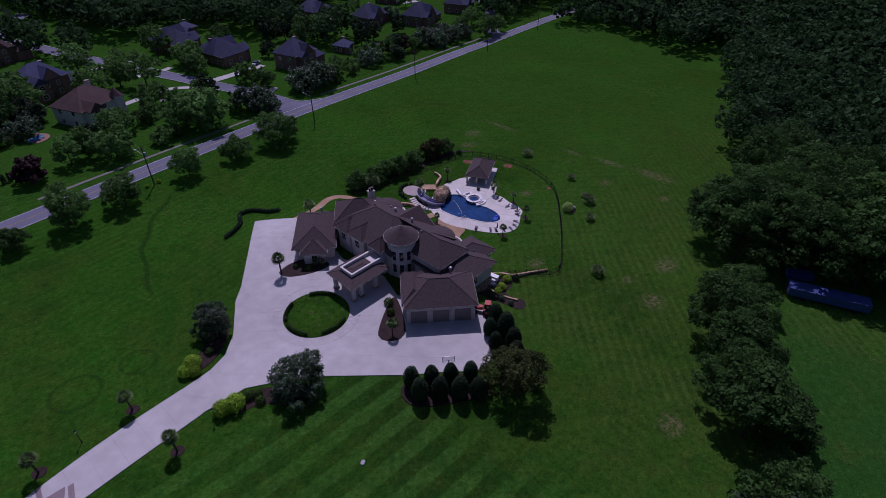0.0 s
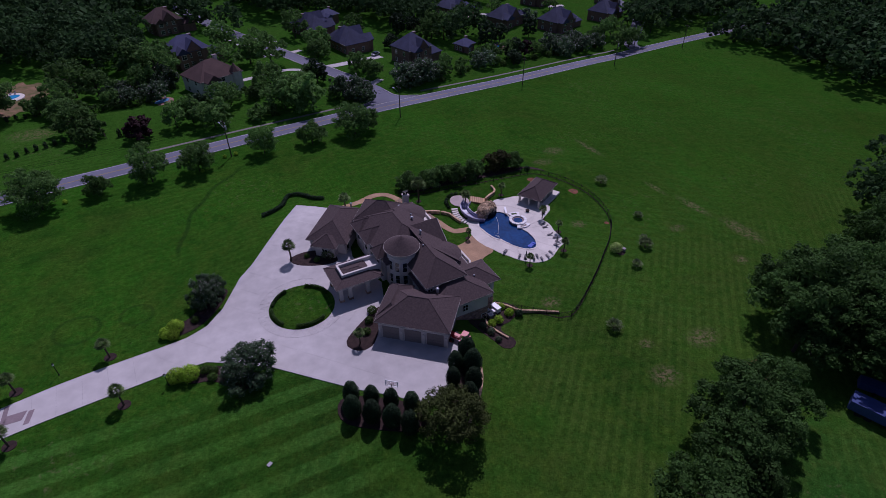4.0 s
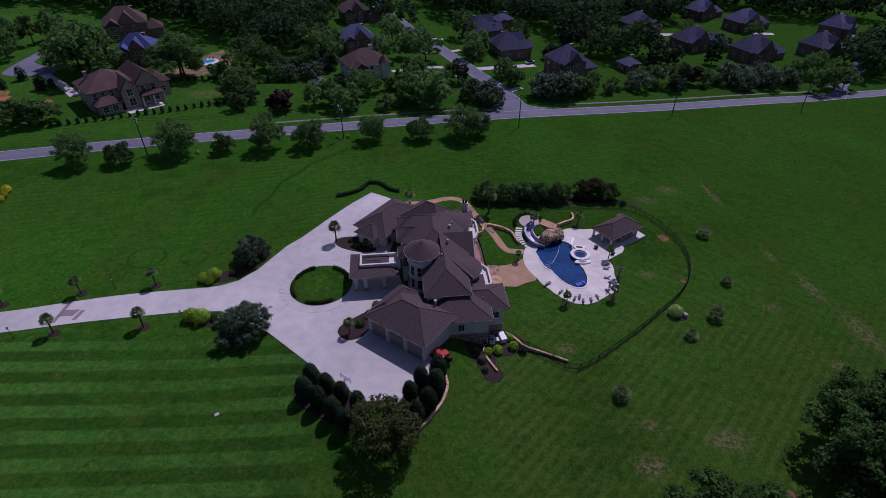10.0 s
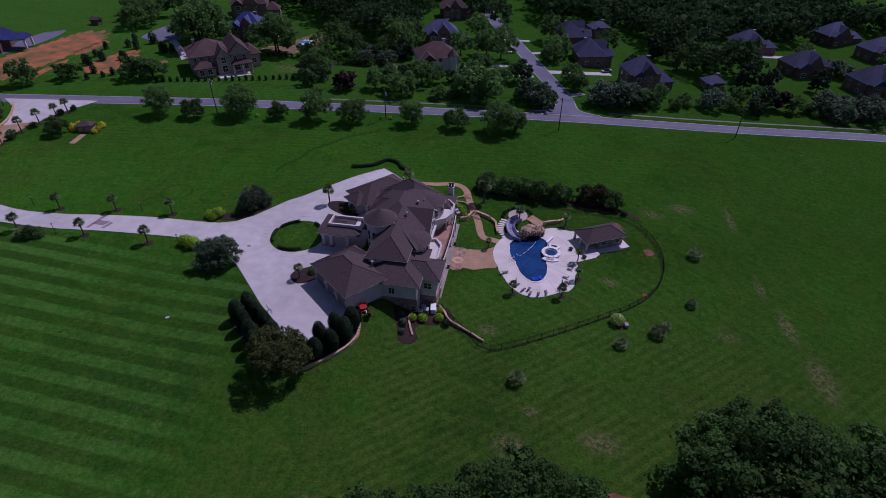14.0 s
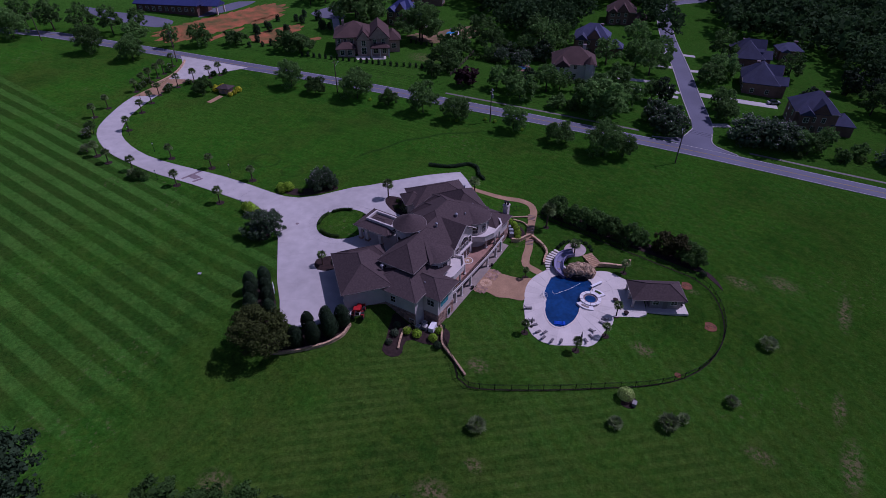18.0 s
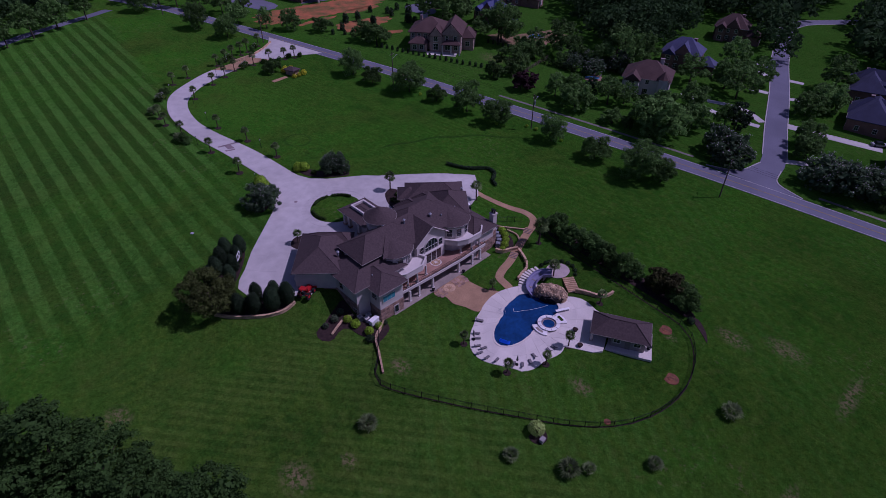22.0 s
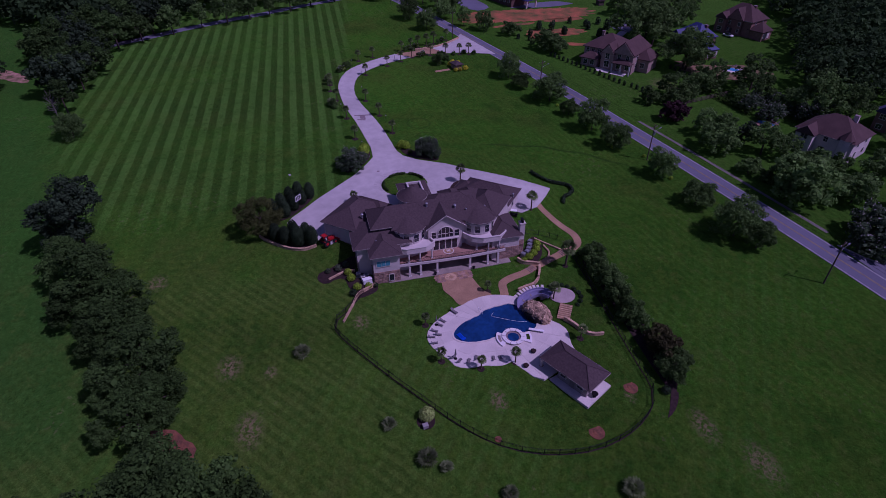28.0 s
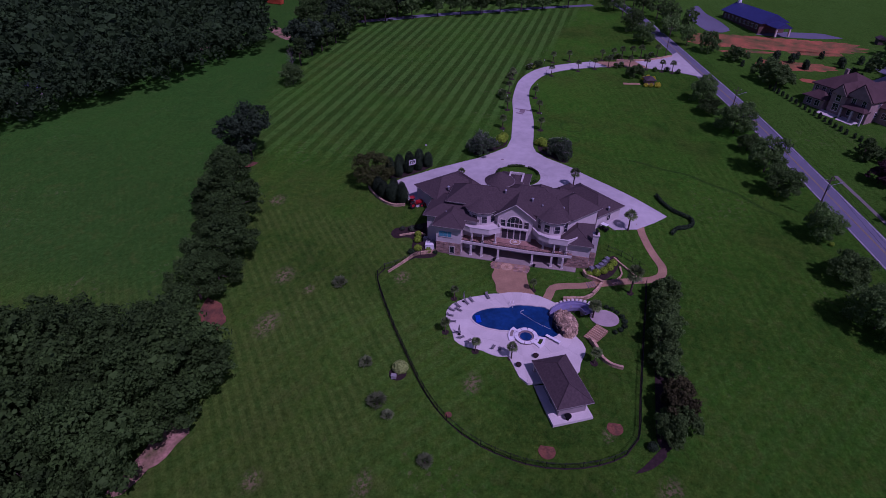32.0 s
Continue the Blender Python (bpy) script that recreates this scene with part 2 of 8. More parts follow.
    col = mix(0.8, col, rng_rgb(n, l, noise_(8.0, 4, rough=0.7), 0.32, 0.68, 0.7, 1.4), "MULTIPLY")
    # patches of dry stalks
    dry = None
    for cx, cy, rx, ry in ((43.3, 25.5, 1.6, 7.5), (42.9, -1.5, 1.3, 4.6), (44.8, -12.0, 2.0, 6.5), (46.6, -25.0, 3.0, 7.0), (8.4, -45.8, 4.2, 2.6), (-4.8, -49.3, 3.4, 2.6), (-2.1, -42.5, 1.8, 1.3), (-30, -64, 3.0, 2.4), (32, 27.6, 4.5, 3.0), (12.3, -6.9, 2.6, 1.8), (-10.4, -26.2, 2.4, 2.0), (35.8, -32.9, 2.2, 1.8), (32.8, -17.9, 3.0, 1.6), (16.5, 14.6, 1.8, 1.2), (24.5, 23.0, 4.0, 2.4), (-98.5, 93.0, 8.0, 5.5)):
        e = math_("SQRT", math_("ADD", math_("POWER", math_("DIVIDE", math_("SUBTRACT", X, cx), rx), 2.0), math_("POWER", math_("DIVIDE", math_("SUBTRACT", Y, cy), ry), 2.0)))
        one = rng(e, 0.2, 1.1, 1, 0)
        dry = one if dry is None else math_("MAXIMUM", dry, one)
    col = mix(math_("MULTIPLY", math_("MULTIPLY", dry, rng(noise_(1.5, 6, rough=0.8), 0.45, 0.58)), 0.8), col, DRY)
    # worn tracks in the lawn: two faint rings and one line
    worn = None
    for cx, cy, r, w in ((-88.0, 2.0, 3.4, 0.5), (-79.0, 2.0, 2.6, 0.45)):
        d = math_("SUBTRACT", math_("SQRT", math_("ADD", math_("POWER", math_("SUBTRACT", X, cx), 2.0), math_("POWER", math_("SUBTRACT", Y, cy), 2.0))), r)
        one = rng(math_("ABSOLUTE", d), w * 0.3, w, 0.42, 0)
        worn = one if worn is None else math_("MAXIMUM", worn, one)
    u, v = (0.5, 0.866)
    along = math_("ADD", math_("MULTIPLY", math_("ADD", X, 70.5), u), math_("MULTIPLY", math_("SUBTRACT", Y, 17.0), v))
    off = math_("SUBTRACT", math_("MULTIPLY", math_("ADD", X, 70.5), v), math_("MULTIPLY", math_("SUBTRACT", Y, 17.0), u))
    off = math_("ADD", off, math_("ADD", math_("MULTIPLY", math_("SINE", math_("MULTIPLY", along, 0.0766)), 3.8), math_("MULTIPLY", math_("SINE", math_("MULTIPLY", along, 0.5)), 0.35)))
    line = math_("MULTIPLY", rng(math_("ABSOLUTE", off), 0.2, 0.75, 0.6, 0), math_("MULTIPLY", rng(along, -2, 3), rng(along, 34, 44, 1, 0)))
    col = mix(math_("MAXIMUM", worn, line), col, (0.012, 0.030, 0.008))
    l.new(col, b.inputs["Base Color"])
    bp = n.new("ShaderNodeBump")
    bp.inputs["Strength"].default_value, bp.inputs["Distance"].default_value = 0.9, 0.18
    l.new(noise_(3.0, 6, rough=0.75), bp.inputs["Height"])
    l.new(bp.outputs[0], b.inputs["Normal"])
    return m


def rng_rgb(n, l, v, a, c, lo, hi):
    k = n.new("ShaderNodeMapRange")
    for i, w in zip(("From Min", "From Max", "To Min", "To Max"), (a, c, lo, hi)):
        k.inputs[i].default_value = w
    l.new(v, k.inputs["Value"])
    return k.outputs[0]


GRASS_A, GRASS_B, GRASS_C, GRASS_D = (0.014, 0.050, 0.006), (0.024, 0.090, 0.008), (0.038, 0.090, 0.009), (0.048, 0.072, 0.012)
STRIPE_LIGHT, STRIPE_DARK, DRY = (0.055, 0.150, 0.024), (0.016, 0.038, 0.008), (0.20, 0.15, 0.085)
STRIPE = (0.03, 1.0, 4.3)
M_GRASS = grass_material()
M_CONC = mat("drive_concrete", (0.475, 0.445, 0.435), 0.85, 0.15, 0.07, 0.5, 0.03)
M_DECK = mat("pool_deck_concrete", (0.63, 0.58, 0.53), 0.8, 0.10, 0.3, 5.0, 0.05, rnd=0.06)
M_JOINT = mat("joint_filler", (0.30, 0.28, 0.28), 0.9, 0.2, 1, 20, 0.1)
M_ASPH = mat("road_asphalt", (0.14, 0.14, 0.19), 0.9, 0.18, 0.07, 6.0, 0.2)
M_PAINT = mat("road_paint", (0.55, 0.53, 0.50), 0.7, 0.3, 2.0, 9.0, 0.0)
M_YELLOW = mat("road_paint_yellow", (0.30, 0.23, 0.10), 0.7, 0.3, 2.0, 9.0, 0.0)
M_KERB = mat("kerb_concrete", (0.42, 0.40, 0.40), 0.85, 0.15, 0.5, 8.0, 0.1)
M_WALK = mat("pavement_concrete", (0.17, 0.16, 0.14), 0.85, 0.2, 0.5, 8.0, 0.1)
M_PATIO2 = mat("grey_tan_patio", (0.30, 0.25, 0.22), 0.85, 0.2, 0.5, 6, 0.1)
M_STAMP = mat("stamped_tan_concrete", (0.36, 0.22, 0.125), 0.75, 0.2, 0.4, 4.0, 0.2)
M_STAMP_D = mat("stamped_dark_concrete", (0.25, 0.19, 0.20), 0.8, 0.2, 0.5, 5.0, 0.2)
M_MULCH = mat("bark_mulch", (0.035, 0.02, 0.018), 0.95, 0.4, 1.5, 14.0, 0.6)
M_CLAY = mat("patchy_red_clay", (0.36, 0.11, 0.045), 0.95, 0.3, 0.22, 2.2, 0.4, tint=(0.10, 0.095, 0.025))
M_DIRT = mat("bare_brown_dirt", (0.23, 0.13, 0.08), 0.95, 0.3, 0.3, 2.2, 0.4, tint=(0.07, 0.085, 0.02))
M_SOIL = mat("red_clay_soil", (0.20, 0.075, 0.04), 0.95, 0.4, 0.8, 5.0, 0.5, tint=(0.10, 0.05, 0.03))
M_PALESOIL = mat("pale_pink_clay", (0.40, 0.22, 0.16), 0.95, 0.35, 0.5, 3.0, 0.5, tint=(0.07, 0.08, 0.02))
M_BARK = mat("tree_bark", (0.07, 0.05, 0.04), 0.95, 0.35, 1.5, 10, 0.6)
M_ROOF = mat("brown_shingles", (0.082, 0.060, 0.061), 0.9, 0.2, 3.0, 18.0, 0.5, spec=0.15)
M_TRIM = mat("cream_trim", (0.60, 0.55, 0.52), 0.6, 0.06, 1, 12, 0.02)
M_GUTTER = mat("dull_cream_gutter", (0.30, 0.265, 0.25), 0.6, 0.08, 1, 12, 0.02)
M_STUCCO = mat("cream_stucco", (0.58, 0.52, 0.49), 0.9, 0.10, 0.6, 25, 0.15)
M_STONE = mat("mixed_fieldstone", (0.33, 0.21, 0.16), 0.9, 0.35, 1.2, 6, 0.4, rnd=0.35)
M_MORTAR = mat("stone_mortar", (0.26, 0.22, 0.20), 0.95, 0.2, 1, 14, 0.3)
M_GLASS = mat("dark_window_glass", (0.02, 0.025, 0.035), 0.05, 0.1, 1, 3, 0.0, spec=0.8)
M_TURQUOISE = mat("turquoise_window_pane", (0.06, 0.28, 0.36), 0.15, 0.1, 1, 3, 0.0, spec=0.6)
M_GARAGE = mat("tan_garage_door", (0.23, 0.19, 0.18), 0.6, 0.08, 1, 10, 0.03)
M_IRON = mat("black_iron", (0.012, 0.012, 0.014), 0.5, 0.2, 4, 30, 0.05, metal=0.4)
M_WOOD = mat("weathered_pole_wood", (0.10, 0.075, 0.06), 0.9, 0.3, 1, 12, 0.4)
M_METAL = mat("galvanised_metal", (0.36, 0.37, 0.41), 0.62, 0.15, 3, 20, 0.05, metal=0.8)
M_SANDST = mat("tan_wall_block", (0.54, 0.36, 0.23), 0.9, 0.25, 1.0, 8, 0.4, rnd=0.2)
M_BED = mat("patio_pavers", (0.30, 0.17, 0.13), 0.85, 0.25, 0.8, 6, 0.3, rnd=0.15)


def leafmat(name, base, trans=0.26, island=0.32):
    return mat(name, base, 0.75, 0.3, 0.35, 2.0, 0.0, spec=0.15, island=island, rnd=0.3, trans=trans)


M_OAK = leafmat("oak_leaves", (0.094, 0.190, 0.045), 0.46)
M_MAPLE = leafmat("maple_leaves", (0.115, 0.230, 0.056), 0.46)
M_CRAPE = leafmat("crape_myrtle_leaves", (0.088, 0.150, 0.072), 0.38)
M_FLOWER = leafmat("pale_blossom", (0.52, 0.49, 0.48), 0.3, 0.3)
M_DARKLEAF = leafmat("dark_evergreen_leaves", (0.026, 0.052, 0.022), 0.15)
M_MAGNOLIA = leafmat("magnolia_leaves", (0.046, 0.062, 0.014), 0.2, 0.3)
M_GOLD = leafmat("golden_shrub_leaves", (0.50, 0.50, 0.02))
M_GREYLEAF = leafmat("grey_green_leaves", (0.075, 0.105, 0.060), 0.15)
M_LIME = leafmat("lime_shrub_leaves", (0.25, 0.42, 0.025))
M_BOX = leafmat("boxwood_leaves", (0.06, 0.12, 0.02))
M_HEDGE = leafmat("clipped_hedge_leaves", (0.036, 0.078, 0.015), 0.2, 0.35)
M_PALM = leafmat("palm_fronds", (0.16, 0.24, 0.085), 0.42)
M_WOODLAND = mat("woodland_leaves", (0.040, 0.090, 0.026), 0.8, 0.3, 0.14, 1.2, 0.0, spec=0.1, island=0.18, trans=0.36, tint=(0.028, 0.060, 0.022))
M_PALMETTO = leafmat("palmetto_fronds", (0.19, 0.25, 0.11), 0.45)
M_PALMTRUNK = mat("palm_trunk_fibre", (0.10, 0.07, 0.05), 0.95, 0.35, 4, 18, 0.6)
M_PLUM = leafmat("plum_red_leaves", (0.050, 0.022, 0.026))
M_CLEAR = bpy.data.materials.new("clear_acrylic")
M_CLEAR.use_nodes = True
_n, _l = M_CLEAR.node_tree.nodes, M_CLEAR.node_tree.links
_t, _x = _n.new("ShaderNodeBsdfTransparent"), _n.new("ShaderNodeMixShader")
_x.inputs[0].default_value = 0.82
_n["Principled BSDF"].inputs["Base Color"].default_value, _n["Principled BSDF"].inputs["Roughness"].default_value = (0.4, 0.42, 0.45, 1), 0.1
_l.new(_n["Principled BSDF"].outputs[0], _x.inputs[1]), _l.new(_t.outputs[0], _x.inputs[2]), _l.new(_x.outputs[0], _n["Material Output"].inputs[0])
M_GRASSTUFT = leafmat("pale_ornamental_grass", (0.42, 0.56, 0.16))


# ---- mesh helpers ----
def part(name, bm, material, parent=None, label="", category="", kind="", smooth=False):
    """Links a bmesh as one mesh object, under its thing if one is given."""
    me = bpy.data.meshes.new(name)
    bmesh.ops.recalc_face_normals(bm, faces=bm.faces)
    bm.to_mesh(me)
    bm.free()
    if smooth:
        me.shade_smooth()
    me.materials.append(material)
    return hang(name, me, parent, label, category, kind)


def hang(name, me, parent=None, label="", category="", kind=""):
    ob = new(name, me)
    if parent is not None:
        ob.parent = parent
    return tagged(ob, label, category, "", kind)


def thing(name, label, category, m=None, group="", kind=""):
    """An Empty at the base of a thing, to carry its parts."""
    e = new(name)
    e.empty_display_size = 0.3
    if m is not None:
        e.matrix_world = m
    return tagged(e, label, category, group, kind)


def box(bm, x0, x1, y0, y1, z0, z1, m=None):
    v = [bm.verts.new((x, y, z)) for x in (x0, x1) for y in (y0, y1) for z in (z0, z1)]
    for f in ((0, 1, 3, 2), (4, 6, 7, 5), (0, 4, 5, 1), (2, 3, 7, 6), (0, 2, 6, 4), (1, 5, 7, 3)):
        bm.faces.new([v[i] for i in f])
    if m is not None:
        bmesh.ops.transform(bm, matrix=m, verts=v)
    return v


def boxes(*spans):
    bm = bmesh.new()
    for s in spans:
        box(bm, *s)
    return bm


def prism(bm, pts, z0, z1, m=None):
    """An upright prism on a plan outline."""
    lo, hi = [bm.verts.new((x, y, z0)) for x, y in pts], [bm.verts.new((x, y, z1)) for x, y in pts]
    bm.faces.new(hi), bm.faces.new(lo[::-1])
    for i in range(len(pts)):
        j = (i + 1) % len(pts)
        bm.faces.new((lo[i], lo[j], hi[j], hi[i]))
    if m is not None:
        bmesh.ops.transform(bm, matrix=m, verts=lo + hi)


def prisms(pts, z0, z1):
    bm = bmesh.new()
    prism(bm, pts, z0, z1)
    return bm


def cyl(bm, x, y, z0, z1, r0, r1=None, n=10, m=None):
    r1 = r0 if r1 is None else r1
    a = [2 * math.pi * i / n for i in range(n)]
    lo = [bm.verts.new((x + r0 * math.cos(t), y + r0 * math.sin(t), z0)) for t in a]
    hi = [bm.verts.new((x + r1 * math.cos(t), y + r1 * math.sin(t), z1)) for t in a]
    bm.faces.new(hi), bm.faces.new(lo[::-1])
    for i in range(n):
        bm.faces.new((lo[i], lo[(i + 1) % n], hi[(i + 1) % n], hi[i]))
    if m is not None:
        bmesh.ops.transform(bm, matrix=m, verts=lo + hi)


def cyls(*spans, n=10):
    bm = bmesh.new()
    for s in spans:
        cyl(bm, *s, n=n)
    return bm


def rod(bm, a, b, r0, r1=None, n=6):
    """A tapered rod from a to b."""
    a, b = Vector(a), Vector(b)
    d = b - a
    m = Matrix.Translation(a) @ d.to_track_quat("Z", "Y").to_matrix().to_4x4()
    cyl(bm, 0, 0, 0, d.length, r0, r1, n, m)


def tube(pts, r, n=5):
    """A connected tube through points."""
    bm = bmesh.new()
    pts = [Vector(p) for p in pts]
    rows = []
    for i, p in enumerate(pts):
        d = (pts[min(i + 1, len(pts) - 1)] - pts[max(i - 1, 0)]).normalized()
        q = d.to_track_quat("Z", "Y").to_matrix()
        rows.append([bm.verts.new(p + q @ Vector((r * math.cos(2 * math.pi * k / n), r * math.sin(2 * math.pi * k / n), 0))) for k in range(n)])
    for a, b in zip(rows, rows[1:]):
        for k in range(n):
            bm.faces.new((a[k], a[(k + 1) % n], b[(k + 1) % n], b[k]))
    bm.faces.new(rows[0][::-1]), bm.faces.new(rows[-1])
    return bm


def hip(bm, x0, x1, y0, y1, z, rise, lip=0.22, gx0=False, gx1=False, gy0=False, gy1=False):
    """A hip roof over a rectangle, with a fascia lip; g... turns an end of the ridge into a gable."""
    w, d = x1 - x0, y1 - y0
    if w >= d:
        h = d / 2
        r = [((x0 if gx0 else x0 + h), (y0 + y1) / 2), ((x1 if gx1 else x1 - h), (y0 + y1) / 2)]
    else:
        h = w / 2
        r = [((x0 + x1) / 2, (y0 if gy0 else y0 + h)), ((x0 + x1) / 2, (y1 if gy1 else y1 - h))]
    lo = [bm.verts.new((x, y, z - lip)) for x, y in ((x0, y0), (x1, y0), (x1, y1), (x0, y1))]
    up = [bm.verts.new((x, y, z)) for x, y in ((x0, y0), (x1, y0), (x1, y1), (x0, y1))]
    ra, rb = [bm.verts.new((x, y, z + rise)) for x, y in r]
    bm.faces.new(lo[::-1])
    for i in range(4):
        bm.faces.new((lo[i], lo[(i + 1) % 4], up[(i + 1) % 4], up[i]))
    if w >= d:
        faces = ((up[0], up[1], rb, ra), (up[1], up[2], rb), (up[2], up[3], ra, rb), (up[3], up[0], ra))
    else:
        faces = ((up[0], up[1], ra), (up[1], up[2], rb, ra), (up[2], up[3], rb), (up[3], up[0], ra, rb))
    for f in faces:
        bm.faces.new(f)


def hips(*a, **k):
    bm = bmesh.new()
    hip(bm, *a, **k)
    return bm


def curve(pts, step=1.0, closed=False):
    """Points of a smooth line through the given ones, at even steps."""
    p = np.array(pts, float)
    k = len(p)
    out = []
    for i in range(k if closed else k - 1):
        a, b = p[i], p[(i + 1) % k]
        pa = p[(i - 1) % k] if closed or i else 2 * a - b
        pb = p[(i + 2) % k] if closed or i + 2 < k else 2 * b - a
        n = max(1, int(np.hypot(*(b - a)[:2]) / step))
        for t in np.arange(n) / n:
            out.append(0.5 * (2 * a + (b - pa) * t + (2 * pa - 5 * a + 4 * b - pb) * t * t + (3 * a - pa - 3 * b + pb) * t**3))
    if not closed:
        out.append(p[-1])
    return np.array(out)


def ribbon(bm, line, w0, w1, dz, thick=0.1, top=None):
    """A strip on the ground along a line, from w0 to w1 metres to its left."""
    line = np.array(line, float)
    d = np.gradient(line[:, :2], axis=0)
    d /= np.linalg.norm(d, axis=1)[:, None] + 1e-9
    nrm = np.stack([-d[:, 1], d[:, 0]], 1)
    rows = []
    for p, q in zip(line[:, :2], nrm):
        r = []
        for w in (w0, w1):
            x, y = p + q * w
            z = Tz(x, y) if top is None else top
            r += [bm.verts.new((x, y, z + dz)), bm.verts.new((x, y, z + dz - thick))]
        rows.append(r)
    for a, b in zip(rows, rows[1:]):
        bm.faces.new((a[0], b[0], b[2], a[2]))
        bm.faces.new((a[0], a[1], b[1], b[0]))
        bm.faces.new((a[2], b[2], b[3], a[3]))
    bm.faces.new((rows[0][0], rows[0][2], rows[0][3], rows[0][1]))
    bm.faces.new((rows[-1][0], rows[-1][1], rows[-1][3], rows[-1][2]))


def ribbons(*a, **k):
    bm = bmesh.new()
    ribbon(bm, *a, **k)
    return bm


def drape(pts, dz, cell=2.0, thick=0.15, top=None, turn=0.0):
    """A sheet over a plan outline that follows the ground, cut on a grid, with a skirt."""
    bm = bmesh.new()
    f = bm.faces.new([bm.verts.new((x, y, 0)) for x, y in pts])
    p = np.array(pts)
    ux, uy = Vector((math.cos(turn), math.sin(turn), 0)), Vector((-math.sin(turn), math.cos(turn), 0))
    for u in (ux, uy):
        s = p @ np.array(u[:2])
        for c in np.arange(math.ceil(s.min() / cell) * cell, s.max(), cell):
            bmesh.ops.bisect_plane(bm, geom=bm.verts[:] + bm.edges[:] + bm.faces[:], plane_co=u * c, plane_no=u, dist=1e-4)
    bmesh.ops.triangulate(bm, faces=[g for g in bm.faces if len(g.verts) > 4])
    rim = [e for e in bm.edges if e.is_boundary]
    for v in bm.verts:
        v.co.z = (Tz(v.co.x, v.co.y) if top is None else top) + dz
    ex = bmesh.ops.extrude_edge_only(bm, edges=rim)["geom"]
    for v in ex:
        if isinstance(v, bmesh.types.BMVert):
            v.co.z -= thick
    return bm


def slabs(pts, dz, cell, gap, material, parent, name, top=None, turn=0.0, thick=0.06):
    """Cuts an outline on a grid and lays each cell as a slab of its own, with open joints between."""
    bm = bmesh.new()
    bm.faces.new([bm.verts.new((x, y, 0)) for x, y in pts])
    p = np.array(pts)
    for u in (Vector((math.cos(turn), math.sin(turn), 0)), Vector((-math.sin(turn), math.cos(turn), 0))):
        s = p @ np.array(u[:2])
        for c in np.arange(math.ceil(s.min() / cell) * cell, s.max(), cell):
            bmesh.ops.bisect_plane(bm, geom=bm.verts[:] + bm.edges[:] + bm.faces[:], plane_co=u * c, plane_no=u, dist=1e-4)
    for f in bm.faces:
        if f.calc_area() < 0.15:
            continue
        c = f.calc_center_median()
        k = 1 - gap / max(0.4, math.sqrt(f.calc_area()))
        q = [c + (v.co - c) * k for v in f.verts]
        one = bmesh.new()
        hi = [one.verts.new((v.x, v.y, (Tz(v.x, v.y) if top is None else top) + dz)) for v in q]
        lo = [one.verts.new((v.co.x, v.co.y, v.co.z - thick)) for v in hi]
        one.faces.new(hi)
        for i in range(len(hi)):
            one.faces.new((lo[i], lo[(i + 1) % len(hi)], hi[(i + 1) % len(hi)], hi[i]))
        part(name, one, material, parent)
    bm.free()


def mesh_of(name, verts, faces, material, smooth=False):
    me = bpy.data.meshes.new(name)
    verts, faces = np.asarray(verts, np.float32), np.asarray(faces, np.int32)
    k = faces.shape[1]
    me.vertices.add(len(verts)), me.loops.add(faces.size), me.polygons.add(len(faces))
    me.vertices.foreach_set("co", verts.ravel())
    me.loops.foreach_set("vertex_index", faces.ravel())
    me.polygons.foreach_set("loop_start", np.arange(len(faces), dtype=np.int32) * k)
    me.update(calc_edges=True)
    if smooth:
        me.shade_smooth()
    me.materials.append(material)
    return me


def sweep(pts, half, z0, z1):
    """A connected bar of one section along a plan line."""
    bm = bmesh.new()
    line = np.array(pts, float)
    d = unit(np.gradient(line, axis=0))
    nr = np.stack([-d[:, 1], d[:, 0]], 1)
    rows = [[bm.verts.new((*(p + q * w), z)) for w, z in ((-half, z0), (half, z0), (half, z1), (-half, z1))] for p, q in zip(line, nr)]
    for a, b in zip(rows, rows[1:]):
        for i in range(4):
            bm.faces.new((a[i], a[(i + 1) % 4], b[(i + 1) % 4], b[i]))
    bm.faces.new(rows[0][::-1]), bm.faces.new(rows[-1])
    return bm


# ---- plants ----
def unit(v):
    return v / (np.linalg.norm(v, axis=-1, keepdims=True) + 1e-9)


def leaves(rs, c, nrm, size, aspect=0.7):
    """Bent leaf-clump quads at the centres c, facing nrm."""
    n = len(c)
    nrm = unit(nrm)
    u = unit(np.cross(nrm, rs.normal(size=(n, 3))))
    v = np.cross(nrm, u)
    s = (size * rs.uniform(0.6, 1.3, n))[:, None]
    q = np.stack([c - u * s * 0.5, c - v * s * aspect * 0.5 - nrm * s * 0.12, c + u * s * 0.5, c + v * s * aspect * 0.5 + nrm * s * 0.15], 1)
    return q.reshape(-1, 3), np.arange(4 * n).reshape(n, 4)


